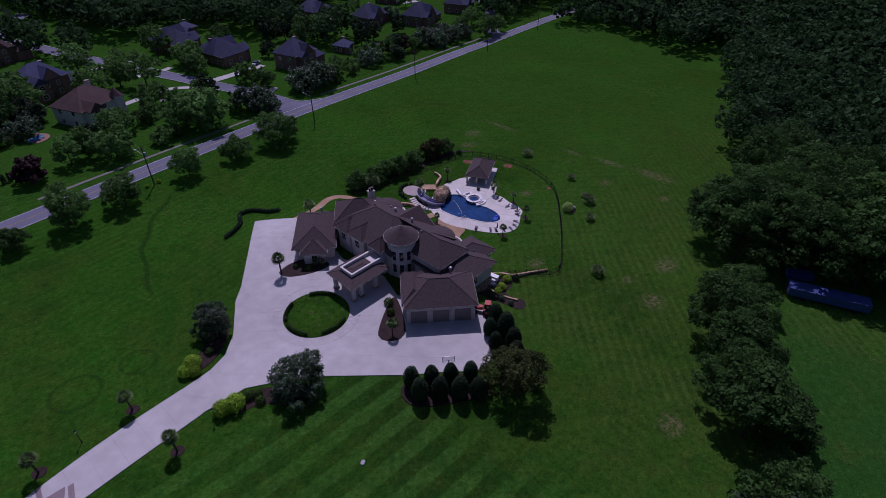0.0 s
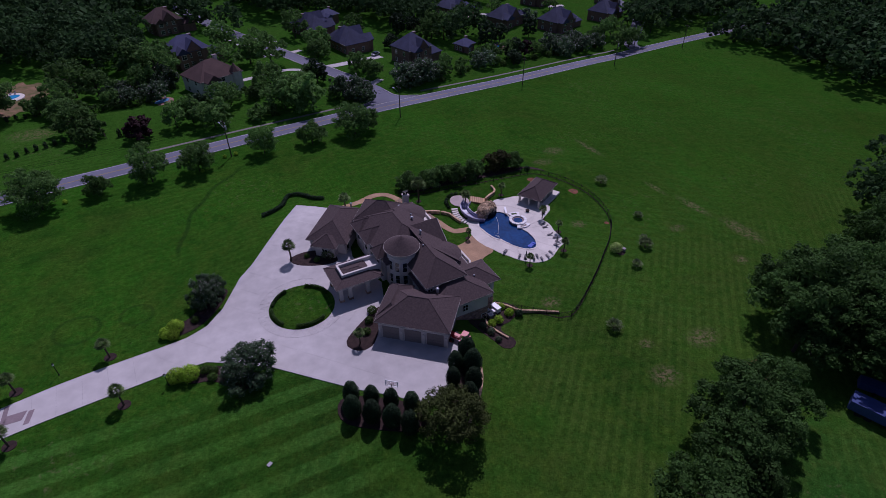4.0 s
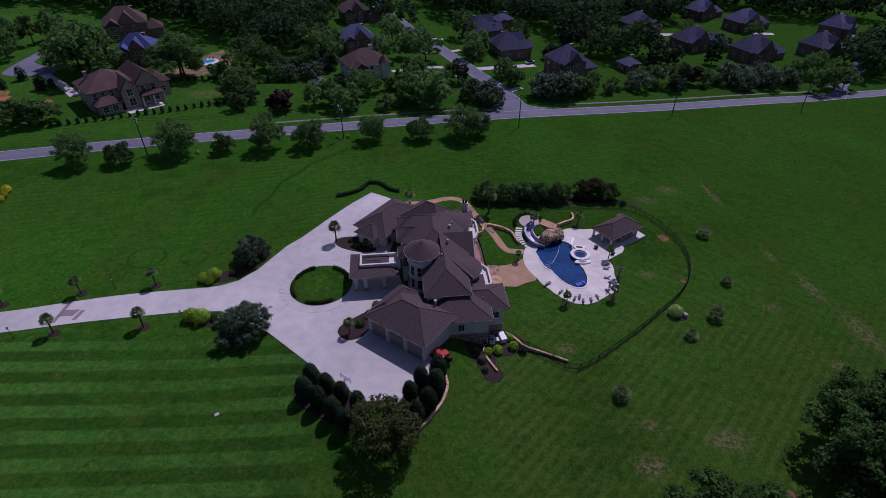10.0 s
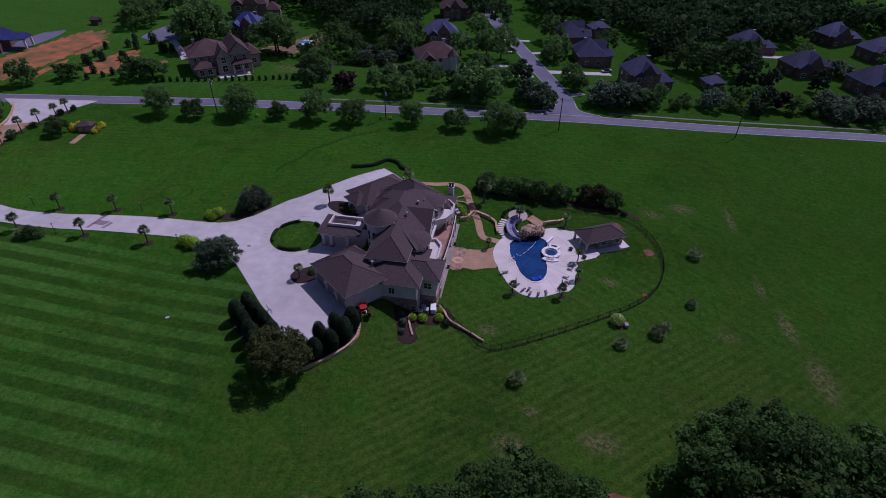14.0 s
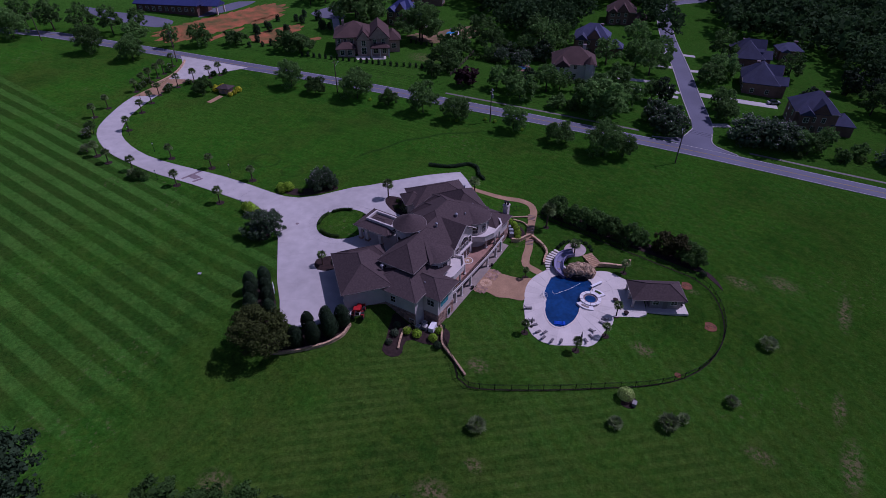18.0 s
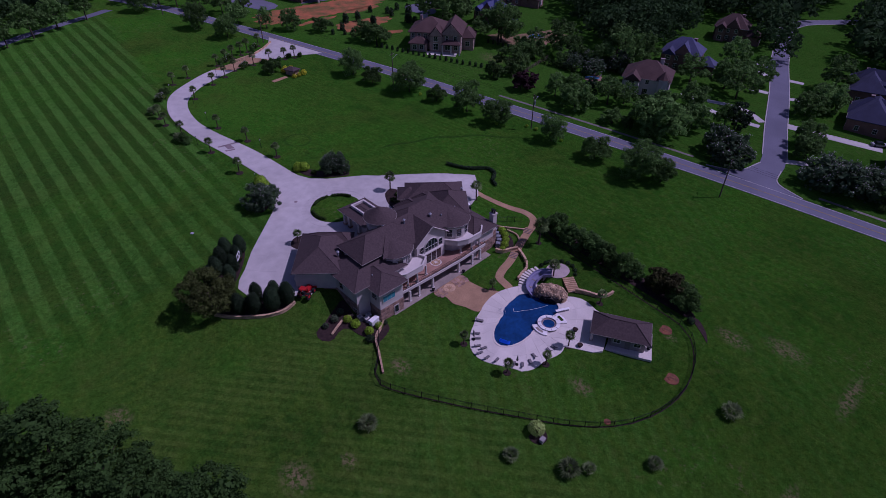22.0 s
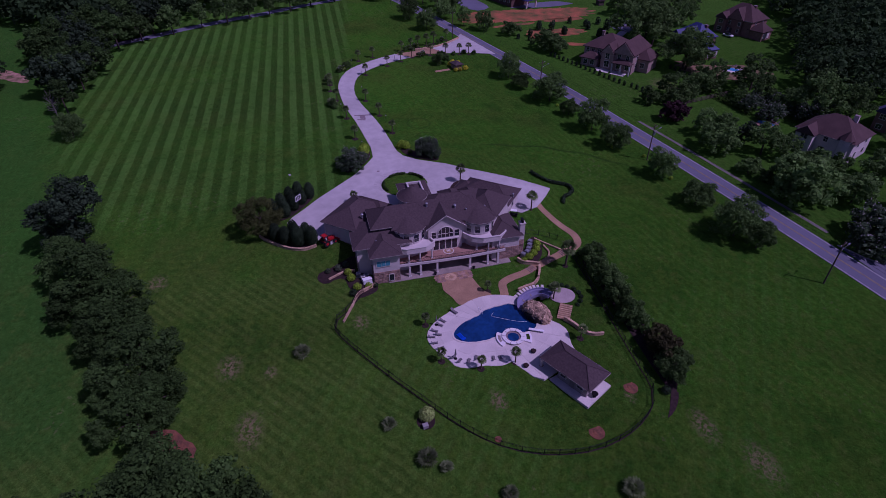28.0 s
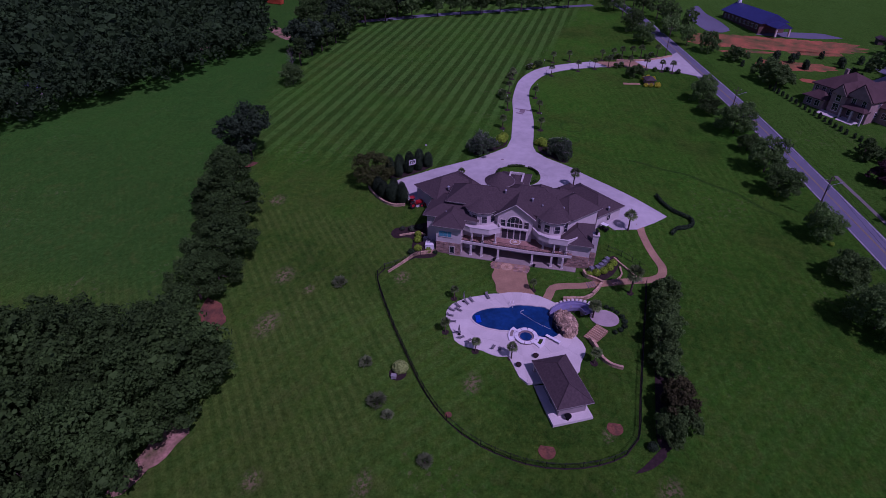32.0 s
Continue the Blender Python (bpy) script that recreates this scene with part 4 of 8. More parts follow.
# upper storey
wall_block("wall", -33.6, -26.9, -20.6, -8.0, 6.0, 9.6, M_STUCCO)
roof_block(-34.3, -26.3, -21.3, -7.0, 9.7, 2.6)
wall_block("wall", -36.8, -26.0, -11.0, 4.2, 0.0, 9.3, M_STUCCO)
roof_block(-37.6, -25.4, -12.0, 4.8, 9.45, 3.4)
MN = pose(-31.2, 4.6, 0, 0, 0, 50)
wall_block("wall", -3.6, 3.6, -4.5, 4.5, 0.0, 9.0, M_STUCCO, MN)
roof_block(-4.2, 4.2, -5.1, 5.1, 9.2, 2.9, MN)
# the long slope over the garden front
bm = bmesh.new()
prism(bm, [(-25.3, -17.4), (-25.3, 5.6), (-30.6, 0.4), (-30.6, -12.2)], 0.0, 0.16)
for v in bm.verts:
    v.co.z += 9.36 + (-25.3 - v.co.x) * 0.534
part("roof", bm, M_ROOF, house)
# small front gables
for y, z, w in ((-2.2, 9.3, 4.6), (1.9, 9.0, 4.4), (-8.2, 9.6, 3.6)):
    wall_block("dormer_wall", -37.6, -34, y - w / 2 + 0.4, y + w / 2 - 0.4, 4.0, z, M_STUCCO)
    roof_block(-38.4, -31, y - w / 2, y + w / 2, z + 0.15, 1.7, gx1=True)
    window(-37.62, y, 6.6, 1.1, 1.6, 180)
# north wing
NA = math.degrees(math.atan2(10.0, 8.5))
MW = pose(-39.75, 8.3, 0, 0, 0, NA)
wall_block("wall", -6.0, 6.0, -3.7, 3.7, 0.0, 6.9, M_STUCCO, MW)
roof_block(-6.6, 6.6, -4.3, 4.3, 7.0, 2.3, MW)
roof_block(-8.2, -3.2, -2.6, 2.6, 6.8, 1.5, MW)
wall_block("wall", -7.6, -4, -2.0, 2.0, 2.0, 6.7, M_STUCCO, MW)
# north-east wing with the chimney
wall_block("wall", -30, -22.6, 3.6, 9.6, 0.0, 5.8, M_STUCCO)
roof_block(-31, -21.9, 2.9, 10.2, 5.95, 1.9)
stone_face((-22.57, 4.6), (-22.57, 9.65), 0.0, 3.0, 21)
stone_face((-22.57, 9.65), (-30.0, 9.65), 0.0, 2.6, 22)
bm = boxes((-24.0, -22.9, 9.7, 10.8, 0, 8.0), (-24.12, -22.78, 9.58, 10.92, 8.0, 8.25))
chimney = part("chimney", bm, M_STUCCO, house, "cream chimney with a stone base and black caps")
for x in (-23.75, -23.15):
    part("chimney_pot", cyls((x, 10.25, 8.25, 8.9, 0.24, 0.2), (x, 10.25, 8.9, 9.0, 0.34)), M_IRON, chimney, "black metal cap")
stone_face((-22.87, 9.68), (-22.87, 10.82), 0.0, 4.2, 23)
# turret
TX, TY = -34.0, -11.1
part("turret_wall", cyls((TX, TY, 3.6, 11.8, 2.65), n=24), M_STUCCO, house)
bm = bmesh.new()
cyl(bm, TX, TY, 12.0, 14.1, 3.25, 0.03, 32)
cone = part("turret_roof", bm, M_ROOF, house, "conical brown shingle roof")
part("gutter", cyls((TX, TY, 11.86, 11.98, 3.31, 3.31), n=32), M_GUTTER, cone)
part("cornice", cyls((TX, TY, 10.6, 11.0, 2.8), n=24), M_TRIM, house)
for a in (165, 195, 225, 255):
    c, s_ = math.cos(radians(a)), math.sin(radians(a))
    window(TX + 2.62 * c, TY + 2.62 * s_, 5.2, 0.8, 1.9, a, panes=(1, 2))
    window(TX + 2.62 * c, TY + 2.62 * s_, 8.0, 0.8, 2.0, a, panes=(1, 2))
# portico
roof_block(-47.3, -38.4, -12.4, -5.3, 7.75, 0.95)
part("ceiling_beam", boxes((-46.8, -38.6, -11.9, -5.8, 6.9, 7.55)), M_STUCCO, house)
bm = boxes((-45.4, -38.0, -10.3, -9.95, 7.5, 8.85), (-45.4, -38.0, -7.25, -6.9, 7.5, 8.85), (-45.4, -45.05, -9.95, -7.25, 7.5, 8.85), (-45.05, -38.0, -9.95, -7.25, 7.9, 8.2))
part("parapet", bm, M_TRIM, house, "cream parapet round the flat portico top")
for x, y in ((-46.3, -11.4), (-46.3, -6.3), (-44.6, -11.4), (-41.2, -11.4), (-44.6, -6.3)):
    post = part("column", boxes((x - 0.32, x + 0.32, y - 0.32, y + 0.32, 3.9, 6.95)), M_STUCCO, house)
    part("capital", boxes((x - 0.42, x + 0.42, y - 0.42, y + 0.42, 6.65, 6.9)), M_TRIM, post)
    part("plinth", boxes((x - 0.42, x + 0.42, y - 0.42, y + 0.42, 3.9, 4.5)), M_STONE, post)
part("front_door", boxes((-37.0, -36.86, -9.4, -7.2, 4.1, 6.8)), M_WOOD, house, "dark wooden front door")
# gabled middle of the garden front
bm = bmesh.new()
prism(bm, [(-9.7, 0), (-9.7, 9.1), (-6.1, 11.5), (-2.5, 9.1), (-2.5, 0)], 0, 1.8)
bmesh.ops.transform(bm, matrix=Matrix(((0, 0, 1, -26.6), (1, 0, 0, 0), (0, 1, 0, 0), (0, 0, 0, 1))), verts=bm.verts)
part("gable_wall", bm, M_STUCCO, house)
bm = bmesh.new()
for y0, y1 in ((-10.4, -6.1), (-1.8, -6.1)):
    v = [bm.verts.new(c) for c in ((-31, y0, 8.75), (-24.3, y0, 8.75), (-24.3, y1, 11.8), (-31, y1, 11.8), (-31, y0, 8.95), (-24.3, y0, 8.95), (-24.3, y1, 12.0), (-31, y1, 12.0))]
    for f in ((0, 1, 2, 3), (4, 5, 6, 7), (0, 1, 5, 4), (1, 2, 6, 5)):
        bm.faces.new([v[i] for i in f])
part("gable_roof", bm, M_ROOF, house)
bm = bmesh.new()
for y0 in (-10.4, -1.8):
    rod(bm, (-24.25, y0, 8.85), (-24.25, -6.1, 11.9), 0.08, n=4)
part("bargeboard", bm, M_TRIM, house)
XG = -24.78
a = [(-6.1 + 1.7 * math.cos(t), 7.3 + 1.7 * math.sin(t)) for t in np.linspace(0, math.pi, 13)]
bm = bmesh.new()
prism(bm, [(-4.4, 6.4)] + a + [(-7.8, 6.4)], 0, 0.06)
bmesh.ops.transform(bm, matrix=Matrix(((0, 0, 1, XG), (1, 0, 0, 0), (0, 1, 0, 0), (0, 0, 0, 1))), verts=bm.verts)
arch = part("arched_window", bm, M_GLASS, house, "tall arched window with cream surround")
bm = bmesh.new()
for p, q in zip(a, a[1:]):
    rod(bm, (XG + 0.07, *p), (XG + 0.07, *q), 0.12, n=4)
for y in (-4.4, -7.8):
    rod(bm, (XG + 0.07, y, 6.3), (XG + 0.07, y, 7.3), 0.12, n=4)
for y in (-5.25, -6.1, -6.95):
    rod(bm, (XG + 0.07, y, 6.4), (XG + 0.07, y, 8.7), 0.045, n=4)
rod(bm, (XG + 0.07, -7.8, 7.3), (XG + 0.07, -4.4, 7.3), 0.06, n=4)
part("window_frame", bm, M_TRIM, arch)
for y in (-8.55, -3.65):
    window(XG, y, 6.4, 1.0, 1.5, 0, panes=(1, 2))
for k in range(4):
    window(XG, -8.1 + 1.33 * k, 3.45, 1.15, 2.35, 0, panes=(1, 1))
part("door_canopy", boxes((XG, -24.3, -9.0, -3.2, 6.0, 6.25)), M_TRIM, house)
# rounded upper bays with their roofs, balconies and columns
def bay(cy, cx, r, zr):
    pts = [(cx + r * math.cos(t), cy + r * math.sin(t)) for t in np.linspace(-1.5, 1.5, 9)]
    part("bay_wall", prisms(pts + [(cx - 1, cy + r), (cx - 1, cy - r)], 3.3, 9.3), M_STUCCO, house)
    bm = bmesh.new()
    q = [(cx + (r + 0.5) * math.cos(t), cy + (r + 0.5) * math.sin(t)) for t in np.linspace(-1.6, 1.6, 8)]
    lo, hi = [bm.verts.new((*p, 9.15)) for p in q], [bm.verts.new((*p, 9.4)) for p in q]
    top, back = bm.verts.new((cx - 2.2, cy, zr)), bm.verts.new((cx - 4.5, cy, zr))
    for i in range(len(q) - 1):
        bm.faces.new((lo[i], lo[i + 1], hi[i + 1], hi[i])), bm.faces.new((hi[i], hi[i + 1], top))
    bm.faces.new(lo[::-1])
    for v, s_ in ((hi[0], -1), (hi[-1], 1)):
        w = bm.verts.new((cx - 5, v.co.y, 9.4))
        bm.faces.new((v, top, back, w))
    part("bay_roof", bm, M_ROOF, house)
    bm = tube([Vector((*p, 9.3)) for p in q], 0.05, 4)
    part("gutter", bm, M_GUTTER, house)
    for t in (-52, -18, 18, 52):
        c, s_ = math.cos(radians(t)), math.sin(radians(t))
        window(cx + (r - 0.05) * c, cy + (r - 0.05) * s_, 6.75, 1.15, 1.75, t, panes=(1, 2))


def balcony(rim, wall_x):
    floor = part("balcony", prisms(rim + [(wall_x, rim[-1][1]), (wall_x, rim[0][1])], 5.85, 6.25), M_TRIM, house, "rounded cream balcony")
    part("parapet", sweep(rim, 0.1, 5.5, 6.72), M_TRIM, floor)
    part("coping", sweep(rim, 0.17, 6.72, 6.82), M_TRIM, floor)
    return floor


bay(-13.4, -27.2, 3.3, 11.4)
bay(1.6, -27.0, 3.3, 11.4)
balcony([(-25.2, -17.3), (-22.8, -17.0), (-21.9, -14.9), (-21.9, -10.9), (-23.3, -8.8), (-25.0, -9.3)], -26)
balcony([(-25.0, -2.3), (-22.8, -0.8), (-21.9, 1.3), (-21.9, 5.0), (-23.2, 6.6), (-25.4, 6.7)], -26)
# terrace floor, columns and lower storey
DECK = [(-26.5, -17.0), (-21.7, -17.0), (-21.4, -9.2), (-21.3, -1.4), (-21.7, 6.2), (-26.5, 6.2)]
terrace = part("terrace", prisms(DECK, 2.95, 3.3), M_BED, house, "red-brown paved terrace floor")
bm = bmesh.new()
for p, q in zip(DECK[1:4], DECK[2:5]):
    d = Vector(q) - Vector(p)
    box(bm, 0, d.length, -0.12, 0.16, 2.8, 3.36, pose(*p, 0, 0, 0, math.degrees(math.atan2(d.y, d.x))))
part("fascia", bm, M_TRIM, terrace, "cream fascia beam")
bm = bmesh.new()
for p, q in zip(DECK[1:4], DECK[2:5]):
    a_, b_ = Vector((*p, 0)), Vector((*q, 0))
    for z in (3.5, 4.3):
        rod(bm, a_ + Vector((-0.05, 0, z)), b_ + Vector((-0.05, 0, z)), 0.04, n=4)
    for i in range(int((b_ - a_).length / 0.14)):
        w = a_.lerp(b_, i * 0.14 / (b_ - a_).length)
        rod(bm, w + Vector((-0.05, 0, 3.36)), w + Vector((-0.05, 0, 4.3)), 0.02, n=3)
part("railing", bm, M_IRON, terrace, "thin black iron railing")
part("medallion_ring", cyls((-24.0, -5.6, 3.3, 3.315, 1.15), n=28), M_TRIM, terrace, "pale round medallion set in the paving")
part("medallion", cyls((-24.0, -5.6, 3.31, 3.325, 0.95), n=28), M_STAMP, terrace)
bm = bmesh.new()
for k in range(8):
    t = k * math.pi / 4
    prism(bm, [(-24 + 0.8 * math.cos(t), -5.6 + 0.8 * math.sin(t)), (-24 + 0.2 * math.cos(t + 0.39), -5.6 + 0.2 * math.sin(t + 0.39)), (-24, -5.6), (-24 + 0.2 * math.cos(t - 0.39), -5.6 + 0.2 * math.sin(t - 0.39))], 3.32, 3.335)
part("star", bm, M_TRIM, terrace)
for y, x in ((-14.5, -22.0), (-12.2, -22.0), (-9.6, -22.5), (0.2, -22.9), (2.5, -22.1), (4.9, -22.2)):
    col = part("column", cyls((x, y, 3.3, 5.6, 0.2, 0.17), n=12), M_TRIM, house)
    part("column_base", boxes((x - 0.28, x + 0.28, y - 0.28, y + 0.28, 3.3, 3.5)), M_TRIM, col)
for y in (-14.5, -12.2, -8.7, -1.6, 2.3, 4.6):
    col = part("column", boxes((-21.75, -21.35, y - 0.2, y + 0.2, 0.0, 2.6)), M_TRIM, house)
    part("column_base", boxes((-21.83, -21.27, y - 0.28, y + 0.28, 0.0, 0.3)), M_TRIM, col)
for k in range(6):
    window(-25.95, -15.2 + 1.25 * (k % 3) + (15.4 if k > 2 else 0), 3.4, 1.0, 2.2, 0, panes=(1, 1))
for k in range(7):
    window(-25.95, -15.5 + 3.2 * k, 0.15, 1.9, 2.3, 0, panes=(2, 1))
# wide south-east window with turquoise panes
wide_win = window(-20.84, -19.9, 4.3, 2.7, 1.3, 0, panes=(3, 1))
for pane in wide_win.children:
    pane.data.materials[0] = M_TURQUOISE
window(-20.75, -18.4, 0.5, 0.9, 1.6, 0, panes=(1, 1))
window(-28.5, -24.73, 4.9, 1.0, 1.3, 270)
window(-24.6, -24.73, 1.2, 1.0, 1.3, 270)
window(-22.4, -21.9, 4.6, 1.4, 1.3, 270)
window(-33.2, -20.63, 7.4, 0.9, 1.3, 270)
for lx, ly, rz in ((-7.62, 0, 180), (-4.9, -3.72, 270), (1.5, 3.72, 90), (4.0, 3.72, 90), (6.02, 0, 0)):
    p = MW @ Vector((lx, ly, 0))
    window(p.x, p.y, 4.6, 1.0, 1.4, NA + rz)
# roof vents
for x, y, z, r in ((-32.6, -22.2, 9.7, 0.34), (-28.2, -3.2, 11.7, 0.34), (-28.0, 3.2, 10.6, 0.34), (-27.4, -1.0, 10.9, 0.2), (-35.2, 12.6, 8.1, 0.3), (-30.6, -13.0, 12.2, 0.2), (-24.4, -20.6, 8.2, 0.16), (-29.2, -9.0, 12.4, 0.3)):
    bm = cyls((x, y, z - 0.8, z + 0.02, r * 0.6), (x, y, z, z + 0.16, r, r * 0.55))
    part("roof_vent", bm, M_METAL, house, "domed metal roof vent")
for y in (-9.3, -1.0):
    e = thing("planter_pot", "small round black planter pot on the lower patio", "pot", pose(-20.7, y, 0.12))
    part("pot", cyls((0, 0, 0, 0.42, 0.2, 0.3), (0, 0, 0.42, 0.47, 0.33), n=14), M_IRON, e)
    part("soil", cyls((0, 0, 0.40, 0.44, 0.27), n=12), M_MULCH, e)
# lower patio strip
part("patio", prisms([(-26, -19.0), (-20.5, -19.0), (-20.55, -9.5), (-20.65, -1.5), (-20.95, 7.4), (-26, 7.4)], -0.6, 0.12), M_PATIO2, None, "pale concrete strip along the lower storey", "patio", "structure")

# ---- pool ----
M_WATER = mat("pool_water", (0.0075, 0.048, 0.158), 0.06, 0.35, 0.22, 1.2, 0.12, spec=0.5)
M_PLASTER = mat("pool_plaster", (0.10, 0.30, 0.55), 0.6, 0.1, 0.5, 5, 0.05)
M_COPING = mat("pool_coping", (0.64, 0.59, 0.54), 0.7, 0.1, 1, 10, 0.05)
M_ROCK = mat("boulder_rock", (0.50, 0.37, 0.25), 0.9, 0.4, 0.8, 5.0, 0.8, tint=(0.18, 0.11, 0.06), rnd=0.5)
M_BLUE = mat("blue_float_vinyl", (0.01, 0.08, 0.55), 0.4, 0.1, 2, 9, 0.02)
M_WHITE = mat("white_plastic", (0.82, 0.81, 0.82), 0.4, 0.05, 2, 9, 0.02)
M_SLING = mat("grey_sling_fabric", (0.17, 0.155, 0.165), 0.8, 0.2, 3, 20, 0.1)
M_SLIDE = mat("lilac_slide_gelcoat", (0.22, 0.21, 0.34), 0.35, 0.1, 1, 9, 0.03)
M_RED = mat("red_paint", (0.42, 0.02, 0.02), 0.35, 0.12, 2, 12, 0.02)
M_RUBBER = mat("black_rubber", (0.015, 0.015, 0.016), 0.8, 0.2, 2, 20, 0.1)
M_SIDING = mat("grey_tan_siding", (0.30, 0.26, 0.25), 0.85, 0.12, 0.6, 20, 0.1)
ZD = -0.30
M_PATIO = mat("tan_patio_concrete", (0.42, 0.34, 0.33), 0.85, 0.15, 0.5, 6, 0.08)
pool = thing("swimming_pool", "free-form blue swimming pool with concrete coping", "pool", pose(PCX, PCY, ZD))
TH = np.linspace(-math.pi, math.pi, 73)[:-1]
WR, DR = ring_r(POOL_EDGE, TH), ring_r(DECK_EDGE, TH)
edge = lambda r, k, dr=0.0: ((r[k % 72] + dr) * math.cos(TH[k % 72]), (r[k % 72] + dr) * math.sin(TH[k % 72]))
bm = bmesh.new()
bm.faces.new([bm.verts.new((*edge(WR, k, 0.1), -0.14)) for k in range(72)])
part("water", bm, M_WATER, pool)
bm = bmesh.new()
for k in range(72):
    a, b = edge(WR, k), edge(WR, k + 1)
    bm.faces.new([bm.verts.new(v) for v in ((*a, 0), (*b, 0), (*b, -1.6), (*a, -1.6))])
part("basin_wall", bm, M_PLASTER, pool)
for k in range(72):
    a, b, c, d = edge(WR, k, -0.04), edge(WR, k + 1, -0.04), edge(WR, k + 1, 0.32), edge(WR, k, 0.32)
    g = bmesh.new()
    prism(g, [tuple(np.array(p) * 0.999) for p in (a, b, c, d)], -0.12, 0.05)
    part("coping_stone", g, M_COPING, pool)
deck = thing("pool_deck", "pale concrete pool deck with radial joints", "pool deck", pose(PCX, PCY, ZD), kind="structure")
bm = bmesh.new()
for k in range(72):
    a, b, c, d = edge(WR, k, 0.2), edge(WR, k + 1, 0.2), edge(DR, k + 1, 0.02), edge(DR, k, 0.02)
    bm.faces.new([bm.verts.new((*p, -0.025)) for p in (a, b, c, d)])
    bm.faces.new([bm.verts.new(v) for v in ((*d, -0.025), (*c, -0.025), (*c, -0.6), (*d, -0.6))])
part("joint_bed", bm, M_COPING, deck)
for k in range(0, 72, 3):
    far = max(DR[k], DR[(k + 3) % 72]) - WR[k]
    n_in, n_out = [edge(WR, k + i, 0.34) for i in range(4)], [edge(DR, k + i) for i in range(4)]
    for f0, f1 in ((0, 1),) if far < 5 else ((0, 0.48), (0.485, 1)):
        lerp = lambda p, q, f: tuple(np.array(p) * (1 - f) + np.array(q) * f)
        q = [lerp(p, o, f0) for p, o in zip(n_in, n_out)] + [lerp(p, o, f1) for p, o in zip(n_in[::-1], n_out[::-1])]
        c = np.mean(q, 0)
        g = bmesh.new()
        prism(g, [tuple(c + (np.array(p) - c) * 0.985) for p in q], -0.08, 0.0)
        part("slab", g, M_DECK, deck)
# spa
M_PALESTONE = mat("white_cast_stone", (0.76, 0.73, 0.73), 0.7, 0.08, 1, 10, 0.05)
spa = thing("spa", "round raised spa with broad pale coping beside the pool", "spa", pose(0.15, 0.1, ZD))
bm = bmesh.new()
for k in range(24):
    a, b = 2 * math.pi * k / 24, 2 * math.pi * (k + 1) / 24
    prism(bm, [(r * math.cos(t), r * math.sin(t)) for r, t in ((1.42, a), (1.9, a), (1.9, b), (1.42, b))], -0.6, 0.35)
part("spa_wall", bm, M_MORTAR, spa)
for k in range(10):
    a, b = 2 * math.pi * k / 10 + 0.03, 2 * math.pi * (k + 1) / 10 - 0.03
    g = bmesh.new()
    t = np.linspace(a, b, 4)
    prism(g, [(1.38 * math.cos(x), 1.38 * math.sin(x)) for x in t] + [(2.05 * math.cos(x), 2.05 * math.sin(x)) for x in t[::-1]], 0.35, 0.46)
    part("coping_stone", g, M_PALESTONE, spa)
part("water", cyls((0, 0, 0.1, 0.22, 1.44), n=24), M_WATER, spa)
bm = bmesh.new()
for k in range(24):
    a, b = 2 * math.pi * k / 24, 2 * math.pi * (k + 1) / 24
    prism(bm, [(r * math.cos(t), r * math.sin(t)) for r, t in ((1.05, a), (1.4, a), (1.4, b), (1.05, b))], 0.1, 0.24)
part("seat_ring", bm, M_STAMP_D, spa, "dark stone seat ring under the water line")
def sector(r0, r1, a0, a1, z0, z1, n=10):
    t = np.linspace(radians(a0), radians(a1), n)
    return prisms([(r0 * math.cos(a), r0 * math.sin(a)) for a in t] + [(r1 * math.cos(a), r1 * math.sin(a)) for a in t[::-1]], z0, z1)


led = part("ledge", sector(2.0, 3.1, -128, -58, -0.5, 0.26), M_PALESTONE, spa, "white curved ledge with a sunken seat")
part("seat", sector(2.3, 2.8, -112, -76, 0.25, 0.275), M_PATIO2, led)
led = part("ledge", sector(2.0, 3.4, 50, 100, -0.5, 0.26), M_PALESTONE, spa, "white curved ledge round a small inset of green water")
# green inset stands for the water held in the ledge
part("planter", sector(2.4, 3.0, 62, 90, 0.25, 0.275), M_BOX, led)


def boulder(rs, r, squash=0.7):
    bm = bmesh.new()
    bmesh.ops.create_icosphere(bm, subdivisions=2, radius=r)
    off = rs.uniform(-50, 50, 3)
    for v in bm.verts:
        d = v.co.normalized()
        k = 1 + 0.5 * noise.noise(d * 1.3 + Vector(off)) + 0.3 * abs(noise.noise(d * 2.6 + Vector(off)))
        v.co = Vector((v.co.x * k, v.co.y * k, v.co.z * k * squash))
    return bm


rs = np.random.RandomState(31)
grotto = thing("rock_grotto", "tan stacked-stone waterfall grotto with a dark mouth over the pool", "rock waterfall", pose(-4.4, 6.5, ZD, 0, 0, 28))
GX, GY, GH = 3.1, 2.0, 2.1
dome = lambda z: 1 - (1 - abs(z)) ** 1.7
core = bmesh.new()
bmesh.ops.create_icosphere(core, subdivisions=3, radius=1)
for v in core.verts:
    v.co = Vector((v.co.x * GX * 0.92, v.co.y * GY * 0.92, dome(v.co.z) * GH * 0.92 if v.co.z > 0 else -0.1))
part("core", core, M_STAMP_D, grotto)
# black discs put the shade of a cave opening on the solid dome
mouth = bmesh.new()
for a, r in ((-1.95, 0.95), (-1.5, 1.2), (-1.05, 0.95)):
    cyl(mouth, 0, 0, 0, 0.5, r, r * 0.9, 14, pose(GX * 0.78 * math.cos(a), GY * 0.78 * math.sin(a), 0.1, 0, 90, math.degrees(a)))
part("mouth", mouth, M_IRON, grotto, "black discs standing for the shade in the cave mouth")
protos = []
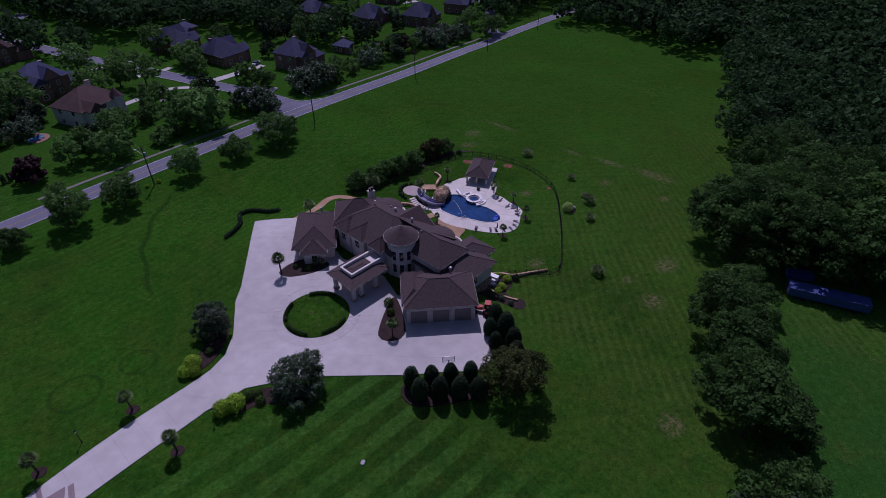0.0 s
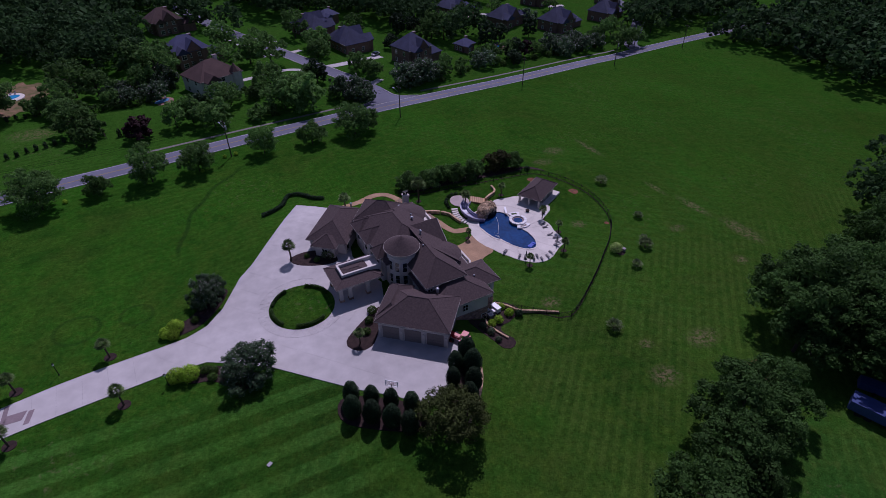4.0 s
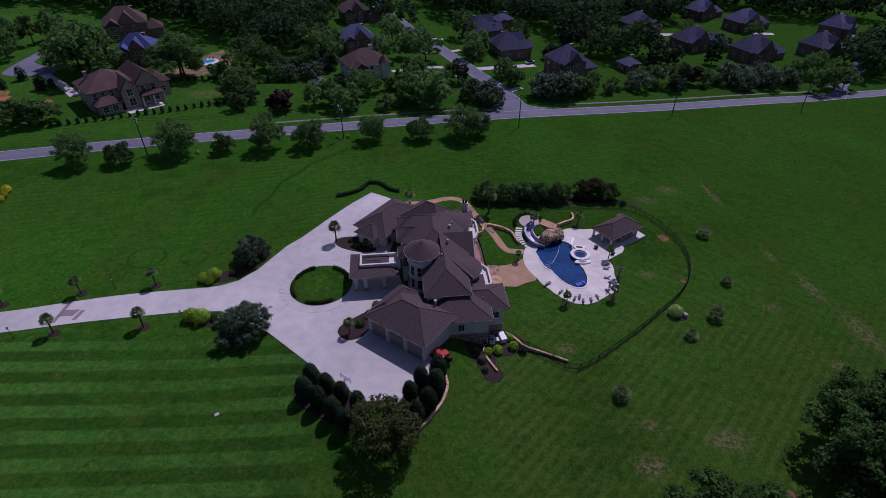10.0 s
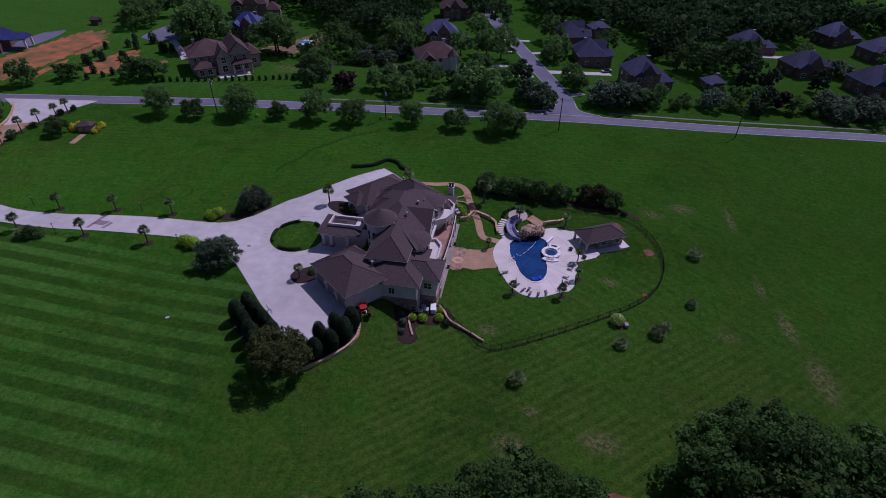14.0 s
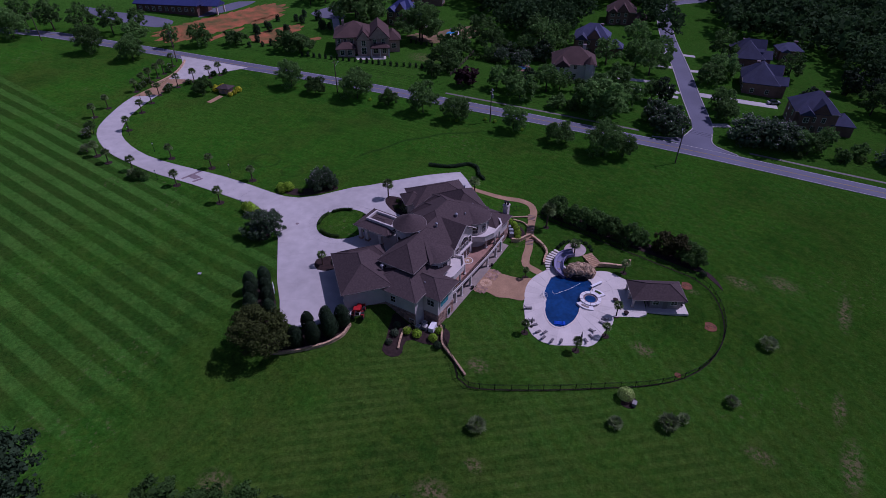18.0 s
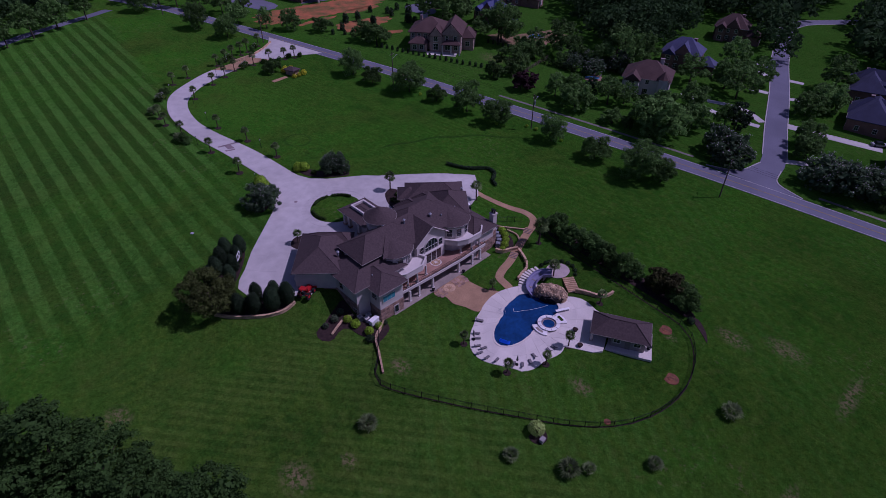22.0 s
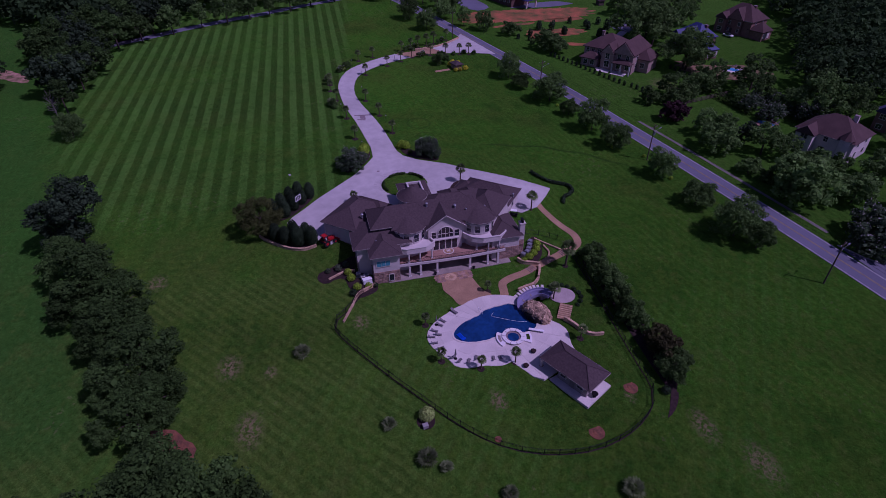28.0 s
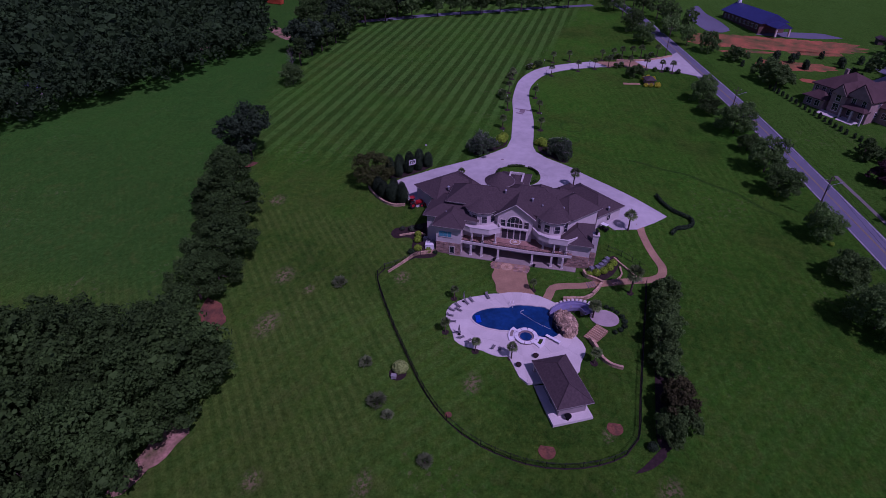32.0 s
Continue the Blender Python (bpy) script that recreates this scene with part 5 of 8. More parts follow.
for k in range(8):
    bm = boulder(rs, 0.5, 0.42)
    me = bpy.data.meshes.new("stone")
    bm.to_mesh(me), bm.free()
    me.materials.append(M_ROCK)
    protos.append(me)
for k in range(250):
    u = (k + 0.5) / 250
    el, az = math.asin(min(1.0, u * 1.02)), 2.39996 * k
    d = Vector((math.cos(el) * math.cos(az), math.cos(el) * math.sin(az), math.sin(el)))
    if u < 0.42 and abs((az + 1.5 + math.pi) % (2 * math.pi) - math.pi) < 0.85:
        continue
    p = Vector((d.x * GX, d.y * GY, dome(d.z) * GH)) * rs.uniform(0.92, 1.06)
    q = Vector((d.x / GX, d.y / GY, d.z / GH)).to_track_quat("Z", "Y").to_matrix().to_4x4()
    s = rs.uniform(0.4, 0.85)
    hang("stone", protos[k % 8], grotto).matrix_local = Matrix.Translation(p) @ q @ Matrix.Rotation(rs.uniform(0, 6.28), 4, "Z") @ Matrix.Diagonal((s, s * rs.uniform(0.6, 1), s, 1))
slide = thing("pool_slide", "lilac curved water slide round the rock grotto", "slide", pose(0, 0, ZD))
line = curve([(-6.4, 4.4), (-8.3, 5.2), (-9.2, 7.2), (-9.0, 9.2), (-7.4, 10.5)], 0.35)
bm = bmesh.new()
h = np.linspace(0.1, 1.6, len(line))
d = unit(np.gradient(line, axis=0))
nr = np.stack([-d[:, 1], d[:, 0]], 1)
prof = [(-0.85, 0.55), (-0.8, 0.3), (-0.6, 0.25), (-0.5, -0.1), (0.4, -0.1), (0.55, 0.25), (0.8, 0.3), (0.85, 0.55), (1.0, 0.55), (0.95, -0.2), (-0.95, -0.2), (-1.0, 0.55)]
rows = [[bm.verts.new((*(p + q * w), z + e)) for w, e in prof] for p, q, z in zip(line, nr, h)]
for a, b in zip(rows, rows[1:]):
    for i in range(len(prof)):
        j = (i + 1) % len(prof)
        bm.faces.new((a[i], a[j], b[j], b[i]))
part("chute", bm, M_SLIDE, slide)
for k in range(2, len(line), 5):
    part("support", boxes((line[k][0] - 0.5, line[k][0] + 0.5, line[k][1] - 0.5, line[k][1] + 0.5, -0.3, h[k] - 0.15)), M_MORTAR, slide)
pads = thing("stepping_pads", "arc of pale stepping slabs climbing beside the slide", "steps", pose(0, 0, ZD))
for k, t in enumerate(np.linspace(0, 1, 9)):
    p = curve([(-10.2, 4.9), (-11.2, 6.5), (-11.5, 8.3), (-10.9, 10.4)], 0.1)
    x, y = p[int(t * (len(p) - 1))]
    bm = boxes((-0.75, 0.75, -0.26, 0.26, -0.3, 0.05 + 0.1 * k))
    bmesh.ops.transform(bm, matrix=pose(x, y, 0, 0, 0, 10 - 42 * (t - 0.4) + 180), verts=bm.verts)
    part("pad", bm, M_COPING, pads)
ell = [(-7.9 + 2.4 * math.cos(t) * 0.95, 13.3 + 2.6 * math.sin(t)) for t in np.linspace(0, 2 * math.pi, 32, endpoint=False)]
part("patio", prisms(ell, -0.6, 0.3), M_PATIO, None, "round raised pale concrete patio by the grotto", "patio", "structure")
st = thing("garden_steps", "tan stone garden steps by the round patio", "steps", pose(-5.2, 13.0, 0, 0, 0, -33))
for k in range(8):
    b_ = boxes((0.48 * k, 0.48 * k + 0.5, -1.2, 1.2, -0.8, 0.30 - 0.07 * k))
    part("step", b_, M_STAMP, st)
    part("nosing", boxes((0.48 * k + 0.38, 0.48 * k + 0.52, -1.2, 1.2, 0.30 - 0.07 * k, 0.33 - 0.07 * k)), M_SANDST, st)


def block_wall(pts, h, label, dz=0.0, w=0.45, top=None):
    """A low garden wall of single blocks with cap stones along a line."""
    line = curve(pts, 0.62)
    e = thing("garden_wall", label, "wall", pose(0, 0, 0), kind="structure")
    for i, (p, q) in enumerate(zip(line, line[1:])):
        d = q - p
        z = Tz(*((p + q) / 2), dz) if top is None else top
        hh = h if isinstance(h, (int, float)) else float(np.interp(i / len(line), (0, 1), h))
        m = pose(*p, z, 0, 0, math.degrees(math.atan2(d[1], d[0])))
        b_ = bmesh.new()
        L = float(np.hypot(*d))
        box(b_, 0.01, L - 0.01, -w / 2 + 0.05, w / 2 - 0.05, -0.5, hh, m)
        part("block", b_, M_SANDST, e)
        b_ = bmesh.new()
        box(b_, 0.015, L - 0.015, -w / 2, w / 2, hh, hh + 0.1, m)
        part("cap_stone", b_, M_SANDST, e)
    return e


block_wall([(-1.9, 11.0), (0.0, 12.2), (2.0, 13.2), (3.0, 14.8), (3.2, 16.6)], (0.9, 0.4), "curved tan block wall ending in the lawn")
block_wall([(-14.2, 11.0), (-12.8, 9.4), (-12.4, 7.4), (-11.9, 5.6)], 0.6, "curved tan block wall beside the garden path")
block_wall([(-17.8, 12.6), (-15.8, 11.8), (-14.4, 11.0)], 0.7, "curved tan block wall beside the garden path")
block_wall([(-21.0, 8.9), (-19.6, 9.6), (-18.8, 11.6), (-18.2, 12.9)], (0.8, 0.6), "tan retaining wall of the shrub bed")
block_wall([(-26.4, 14.8), (-23.7, 17.4), (-21.6, 19.2)], 0.25, "thin tan retaining wall on the bank", w=0.32)
block_wall([(-24.0, 16.0), (-21.6, 16.4), (-19.8, 15.4)], 0.25, "thin tan retaining wall on the bank", w=0.32)
block_wall([(-20.3, -21.8), (-19.0, -23.6), (-17.6, -25.7), (-14.6, -27.3), (-11.0, -29.3)], (0.75, 0.3), "tan block wall winding from the house corner", w=0.34)
block_wall([(-24.6, -25.4), (-24.9, -26.9), (-24.2, -29.0), (-23.3, -30.9)], 0.3, "tan block edging of the mulched bed", w=0.34)
block_wall([(-32.2, -32.4), (-31.9, -34.9), (-33.0, -37.7), (-35.2, -40.5), (-37.8, -43.0), (-39.6, -44.2)], 0.5, "curved tan retaining wall under the evergreens", w=0.4)


def sheet(name, pts, dz, material, label, category, smooth_step=0.8, thick=0.1):
    return part(name, drape([tuple(p) for p in curve(pts, smooth_step, True)], dz, 2.0, thick), material, None, label, category, "structure")


# garden paths
bank = thing("patio_bank", "grassy bank round the raised patio", "bank", pose(-7.9, 13.3, 0), kind="structure")
part("bank", cyls((0, 0, -0.6, 0.24, 4.6, 2.3), n=28), M_GRASS, bank)
sheet("patio", [(-20.2, -9.6), (-17.8, -8.7), (-15.7, -8.9), (-13.5, -7.7), (-11.0, -6.9), (-11.0, -4.4), (-11.6, 0.4), (-13.6, -0.8), (-16.8, -1.9), (-18.8, -2.2), (-20.6, -2.0)], 0.07, M_STAMP, "tan stamped concrete patio between house and pool", "patio")
part("path", ribbons(curve([(-11.4, 2.6), (-13.2, 3.0), (-14.9, 3.4), (-15.9, 5.4), (-16.7, 8.6), (-17.9, 11.8), (-19.2, 15.2), (-20.4, 18.6), (-21.4, 21.8), (-23.2, 24.0), (-26.0, 24.3), (-29.0, 23.0), (-32.0, 21.6), (-35.4, 20.4), (-38.2, 20.0)], 0.8), -0.85, 0.85, 0.07, 0.12), M_STAMP, None, "tan stamped garden path climbing round the house", "path", "structure")
for x, y, rz in ((-17.5, 10.8, 112), (-19.4, 15.6, 112), (-20.9, 19.5, 108)):
    e = thing("garden_steps", "tan steps in the garden path", "steps", pose(x, y, Tz(x, y), 0, 0, rz))
    for k in range(4):
        part("step", boxes((-0.9 + 0.45 * k, -0.42 + 0.45 * k, -0.85, 0.85, -0.3, 0.1 + 0.06 * k)), M_STAMP, e)
        part("riser", boxes((-0.98 + 0.45 * k, -0.86 + 0.45 * k, -0.85, 0.85, -0.3, 0.12 + 0.06 * k)), M_STAMP_D, e)
# flagstone apron with its medallion
rs = np.random.RandomState(5)
flag = thing("flagstone_apron", "brown flagstone apron with a round star medallion", "paving", pose(0, 0, 0), kind="structure")
for i in range(7):
    for j in range(4):
        x, y = -20.2 + 0.62 * j + rs.uniform(-0.1, 0.1), -9.2 + 1.15 * i + rs.uniform(-0.15, 0.15)
        if math.hypot(x + 19.2, y + 6.4) < 1.25:
            continue
        g = bmesh.new()
        prism(g, [(x + 0.36 * math.cos(t) * rs.uniform(0.8, 1.1), y + 0.56 * math.sin(t) * rs.uniform(0.8, 1.1)) for t in np.linspace(0, 2 * math.pi, 7)[:-1]], 0.0, Tz(x, y, 0.1))
        part("flagstone", g, M_STONE, flag)
part("medallion", cyls((-19.2, -6.4, 0, Tz(-19.2, -6.4, 0.105), 1.2), n=28), M_SANDST, flag)
bm = bmesh.new()
for k in range(8):
    t = k * math.pi / 4
    prism(bm, [(-19.2 + r * math.cos(t + o), -6.4 + r * math.sin(t + o)) for r, o in ((1.0, 0), (0.3, 0.39), (0.0, 0), (0.3, -0.39))], 0, Tz(-19.2, -6.4, 0.12))
part("star", bm, M_STAMP, flag)

# ---- pool house ----
PA = math.degrees(math.atan2(4.9, 9.1))
cab = thing("pool_house", "small cream pool house with brown hip roof and open porch", "pool house", pose(10.6, 6.9, -0.75, 0, 0, PA))
part("slab", boxes((-6.2, 5.7, -3.6, 2.9, -0.5, 0.0)), M_DECK, cab)
part("wall", boxes((-1.4, 4.3, -2.25, 2.25, 0, 2.4)), M_SIDING, cab)
bm = hips(-5.1, 5.1, -2.95, 2.95, 2.55, 1.75)
r_ = part("roof", bm, M_ROOF, cab)
bm = bmesh.new()
for s in ((-5.15, 5.15, -3.0, -2.95, 2.42, 2.52), (-5.15, 5.15, 2.95, 3.0, 2.42, 2.52), (-5.15, -5.1, -2.95, 2.95, 2.42, 2.52), (5.1, 5.15, -2.95, 2.95, 2.42, 2.52)):
    box(bm, *s)
part("gutter", bm, M_GUTTER, r_)
bm = bmesh.new()
rod(bm, (-2.15, 0, 4.3), (2.15, 0, 4.3), 0.09, n=5)
for x in (-1, 1):
    for y in (-1, 1):
        rod(bm, (2.15 * x, 0, 4.3), (5.1 * x, 2.95 * y, 2.55), 0.09, n=5)
part("ridge_cap", bm, M_ROOF, r_)
for x, y in ((-4.7, -2.5), (-4.7, 2.5), (-4.7, 0)):
    c_ = part("column", boxes((x - 0.2, x + 0.2, y - 0.2, y + 0.2, 0, 2.35)), M_STUCCO, cab)
    part("column_base", boxes((x - 0.28, x + 0.28, y - 0.28, y + 0.28, 0, 0.5)), M_STONE, c_)
for x in (-0.4, 3.0):
    window(x, -2.27, 1.0, 1.1, 1.1, 270, cab)
part("door", boxes((1.0, 1.9, -2.31, -2.23, 0, 2.05)), M_GARAGE, cab)
table = thing("patio_table", "small dark round patio table on the pool house slab", "table", pose(15.6, 8.4, -0.75))
part("tabletop", cyls((0, 0, 0.7, 0.74, 0.55), n=18), M_IRON, table)
part("pedestal", cyls((0, 0, 0, 0.7, 0.06), (0, 0, 0, 0.04, 0.3)), M_IRON, table)


def lounger():
    e = thing("sun_lounger", "dark sling sun lounger with raised back on the pool deck", "sun lounger", pose(0, 0, 0), "loungers round the pool")
    part("frame", boxes((-0.95, 0.35, -0.34, -0.29, 0.28, 0.33), (-0.95, 0.35, 0.29, 0.34, 0.28, 0.33), (-0.95, -0.9, -0.3, 0.3, 0.28, 0.33)), M_IRON, e)
    part("seat", boxes((-0.95, 0.35, -0.3, 0.3, 0.31, 0.36)), M_SLING, e)
    b_ = boxes((0, 0.8, -0.3, 0.3, -0.03, 0.03))
    bmesh.ops.transform(b_, matrix=pose(0.33, 0, 0.34, 0, -42, 0), verts=b_.verts)
    part("backrest", b_, M_SLING, e)
    for x in (-0.85, 0.3):
        for y in (-0.31, 0.31):
            part("leg", boxes((x - 0.025, x + 0.025, y - 0.025, y + 0.025, 0, 0.29)), M_IRON, e)
    return e


first = lounger()
spots = [(-9.1, -8.5, 212), (-7.2, -11.2, 222), (-6.3, -12.0, 228), (-5.0, -13.3, 240), (-3.9, -12.9, 250), (-3.6, -14.2, 256), (-2.0, -14.1, 268), (-0.5, -13.3, 282), (2.1, -11.8, 302), (3.2, -10.9, 312), (3.7, -9.4, 328), (3.3, -7.9, 345), (4.2, -5.0, 350), (4.4, -3.8, 2)]
first.matrix_world = pose(*spots[0][:2], ZD, 0, 0, spots[0][2]) @ Matrix.Scale(0.82, 4)
for x, y, r in spots[1:]:
    copy_thing(first, pose(x, y, ZD, 0, 0, r) @ Matrix.Scale(0.82, 4))
for x, y in ((-6.6, -12.6), (2.4, -11.4)):
    e = thing("folded_umbrella", "closed dark patio umbrella on a round base", "umbrella", pose(x, y, ZD))
    part("base", cyls((0, 0, 0, 0.08, 0.3)), M_IRON, e)
    part("pole", cyls((0, 0, 0.08, 2.5, 0.025), n=6), M_METAL, e)
    part("canopy", cyls((0, 0, 1.1, 2.3, 0.2, 0.05), n=8), M_SLING, e)
flt = thing("pool_float", "bright blue pool float drifting by the shallow end", "float", pose(-2.6, -9.0, ZD - 0.13, 0, 0, 20))
for k in range(3):
    b_ = boxes((-0.9, 0.9, -0.42 + 0.3 * k, -0.14 + 0.3 * k, 0, 0.14))
    bmesh.ops.bevel(b_, geom=b_.edges[:], offset=0.05, segments=2, affect="EDGES")
    part("tube", b_, M_BLUE, flt)
b_ = boxes((0.6, 1.1, -0.5, 0.5, 0.0, 0.3))
bmesh.ops.bevel(b_, geom=b_.edges[:], offset=0.1, segments=2, affect="EDGES")
part("headrest", b_, M_BLUE, flt)
board = thing("diving_board", "white diving board on a short stand", "diving board", pose(-0.1, 5.0, ZD, 0, 0, 243))
part("board", boxes((-1.1, 1.7, -0.25, 0.25, 0.45, 0.52)), M_WHITE, board)
for x0, x1 in ((-1.0, -0.6), (-0.1, 0.1)):
    part("stand", boxes((x0, x1, -0.2, 0.2, 0, 0.45)), M_METAL, board)
ladder = thing("pool_ladder", "white pool hand rails at the edge", "hand rail", pose(-8.0, -3.6, ZD))
for y in (-0.25, 0.25):
    b_ = bmesh.new()
    for p, q in (((-0.4, y, 0), (-0.4, y, 0.8)), ((-0.4, y, 0.8), (0.5, y, 0.75)), ((0.5, y, 0.75), (0.7, y, -0.1))):
        rod(b_, p, q, 0.03, n=6)
    part("rail", b_, M_WHITE, ladder)
hose = curve([(-7.2, -1.2), (-6.4, -1.8), (-5.6, -0.6), (-4.6, 1.0), (-3.8, 2.6), (-3.2, 4.2)], 0.4)
b_ = tube([(*p, ZD - 0.12) for p in hose], 0.028)
tagged(part("cleaner_hose", b_, M_WHITE), "thin white pool cleaner hose floating on the water", "hose")
for x, y in ((4.4, 2.3), (7.2, -0.2)):
    e = thing("planter_pot", "dark round planter pot on the pool deck", "pot", pose(x, y, ZD))
    part("pot", cyls((0, 0, 0, 0.45, 0.34, 0.5), n=14), M_IRON, e)
    part("soil", cyls((0, 0, 0.42, 0.47, 0.44), n=14), M_MULCH, e)

# ---- fence ----

FENCE = curve([(-18.2, -24.6), (-16.9, -25.6), (-13.4, -28.6), (-9.5, -31.0), (1.0, -24.8), (9.2, -18.9), (15.3, -14.2), (20.0, -9.2), (22.9, -3.4), (24.1, 3.3), (23.5, 8.7), (21.8, 13.3), (19.2, 17.0), (16.2, 18.7), (8.1, 19.2), (-4.5, 20.0), (-14, 20.7), (-20.2, 21.0)], 2.2)
BANK = curve([(-28.0, 13.4), (-27.3, 16.2), (-26.2, 18.4), (-23.8, 21.2)], 1.6)
fence = thing("iron_fence", "long black iron picket fence round the pool garden", "fence", pose(0, 0, 0))
post_me = bpy.data.meshes.new("post")
b_ = boxes((-0.04, 0.04, -0.04, 0.04, -0.3, 1.4), (-0.05, 0.05, -0.05, 0.05, 1.4, 1.46))
b_.to_mesh(post_me), b_.free()
post_me.materials.append(M_IRON)
rails, pick = bmesh.new(), bmesh.new()
for p, q in zip(FENCE, FENCE[1:]):
    hang("post", post_me, fence).location = (*p, Tz(*p))
    a, b = Vector((*p, Tz(*p))), Vector((*q, Tz(*q)))
    for z in (0.15, 1.1, 1.3):
        rod(rails, a + Vector((0, 0, z)), b + Vector((0, 0, z)), 0.025, n=4)
    for t in np.arange(0.06, 1, 0.06):
        c = a.lerp(b, t)
        rod(pick, c + Vector((0, 0, 0.05)), c + Vector((0, 0, 1.36)), 0.012, n=3)
part("rail", rails, M_IRON, fence)
part("picket_infill", pick, M_IRON, fence, "thin black pickets", kind="stuff")
short = thing("iron_fence", "short black iron fence on the bank below the chimney", "fence", pose(0, 0, 0))
rails = bmesh.new()
for p, q in zip(BANK, BANK[1:]):
    a, b = Vector((*p, Tz(*p))), Vector((*q, Tz(*q)))
    hang("post", post_me, short).location = a
    for z in (0.15, 1.1, 1.3):
        rod(rails, a + Vector((0, 0, z)), b + Vector((0, 0, z)), 0.022, n=4)
part("rail", rails, M_IRON, short)
# thin dark strip on the ground along the fence
part("fence_strip", ribbons(curve([tuple(p) for p in FENCE[1:]], 2), -0.11, 0.11, 0.03, 0.05), M_MULCH, fence)

# ---- trees ----
tree_kind("oak", M_OAK, 12, 5.2, 17, 7800, 0.25, 0.2, 0.72, seed=1, trunk=0.28, lr=(0.24, 0.40), core=0.855)
tree_kind("oak2", M_MAPLE, 12, 4.8, 16, 7400, 0.25, 0.2, 0.72, seed=2, trunk=0.28, lr=(0.25, 0.42), core=0.855)
tree_kind("oak3", M_OAK, 13, 4.2, 16, 7000, 0.25, 0.18, 0.66, seed=3, trunk=0.28, lr=(0.26, 0.42), core=0.855)
tree_kind("maple", M_MAPLE, 7.5, 4.2, 18, 6800, 0.23, 0.12, 0.6, seed=4, trunk=0.15, core=0.82)
tree_kind("maple2", M_MAPLE, 7, 3.6, 16, 6000, 0.23, 0.14, 0.6, seed=5, trunk=0.14, core=0.8)
tree_kind("lowtree", M_OAK, 4.6, 3.0, 11, 4600, 0.21, 0.16, 0.58, seed=6, trunk=0.12)
tree_kind("crape", M_CRAPE, 5.2, 3.5, 15, 5200, 0.22, 0.04, 0.6, multi=4, flowers=1300, seed=7, trunk=0.09)
tree_kind("magnolia", M_MAGNOLIA, 7, 4.4, 17, 10500, 0.23, 0.08, 0.55, seed=8, trunk=0.22, core=0.86)
tree_kind("dark", M_DARKLEAF, 11, 5.0, 16, 7800, 0.26, 0.1, 0.52, seed=9, trunk=0.28, core=0.85)
tree_kind("shrub", M_OAK, 3.6, 2.1, 9, 2200, 0.19, 0.06, 0.55, seed=10, trunk=0.08, multi=3, core=0.85)
tree_kind("plum", M_PLUM, 5, 2.6, 9, 1200, 0.34, 0.15, 0.55, seed=11, trunk=0.11)
M_BRONZE = leafmat("bronze_leaves", (0.076, 0.080, 0.026))
tree_kind("bronze", M_BRONZE, 4.6, 2.5, 10, 2000, 0.28, 0.08, 0.55, seed=19, trunk=0.08, multi=3)
tree_kind("whitebush", M_BOX, 1.6, 1.25, 8, 520, 0.2, 0.0, 0.45, flowers=330, seed=15, trunk=0.05, lr=(0.45, 0.65), core=0.85)
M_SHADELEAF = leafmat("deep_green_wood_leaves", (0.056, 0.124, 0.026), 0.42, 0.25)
for key in ("oak", "oak2", "oak3"):
    tm, crown, fl, h0 = TREES[key]
    crown = crown.copy()
    crown.materials[0] = M_SHADELEAF
    TREES["wood_" + key] = (tm, crown, fl, h0)
    tm, crown, fl, h0 = TREES[key + "_far"]
    crown = crown.copy()
    crown.materials[0] = M_SHADELEAF
    TREES["wood_" + key + "_far"] = (tm, crown, fl, h0)


def cone_kind(key, n, size):
    rs = np.random.RandomState(21)
    if "far" in key:
        lobes = [(0, 0, 0.35 + 0.33 * k, 1.08 * (1 - max(0.0, (k - 4) / 6.2) ** 2.2) ** 0.5 + 0.03, 0.62) for k in range(10)]
    else:
        lobes = [(0, 0, 1.75, 1.22, 1.9), (0, 0, 2.45, 1.0, 1.6), (0, 0, 1.1, 1.15, 1.15)]
    V, F = foliage(rs, lobes, n, size, 0.94, 0.2, 0.12 if "far" in key else 0.05, 1.0 if "far" in key else 0.25)
    crown = tri_quads(V, F, "crown", M_DARKLEAF)
    b_ = bmesh.new()
    rod(b_, (0, 0, -0.3), (0, 0, 1.0), 0.12, 0.08)
    tm = bpy.data.meshes.new("trunk")
    b_.to_mesh(tm), b_.free()
    tm.materials.append(M_BARK)
    TREES[key] = (tm, crown, None, 4.0)


cone_kind("cone", 4200, 0.15)


def globe_kind(key, material, seed):
    """A shrub clipped to a ball."""
    rs = np.random.RandomState(seed)
    V, F = foliage(rs, [(0, 0, 0.62, 0.80, 0.66), (0.08, -0.05, 0.5, 0.78, 0.5)], 900, 0.12, 0.95, 0.2, 0.06, 0.35)
    b_ = bmesh.new()
    rod(b_, (0, 0, -0.2), (0, 0, 0.6), 0.05, 0.03)
    tm = bpy.data.meshes.new("trunk")
    b_.to_mesh(tm), b_.free()
    tm.materials.append(M_BARK)
    TREES[key] = (tm, tri_quads(V, F, "crown", material), None, 1.3)


globe_kind("globe", M_LIME, 12)
globe_kind("goldglobe", M_GOLD, 16)
globe_kind("boxglobe", M_BOX, 13)
globe_kind("darkglobe", M_DARKLEAF, 14)
globe_kind("greyglobe", M_GREYLEAF, 15)
cone_kind("cone_far", 300, 0.42)


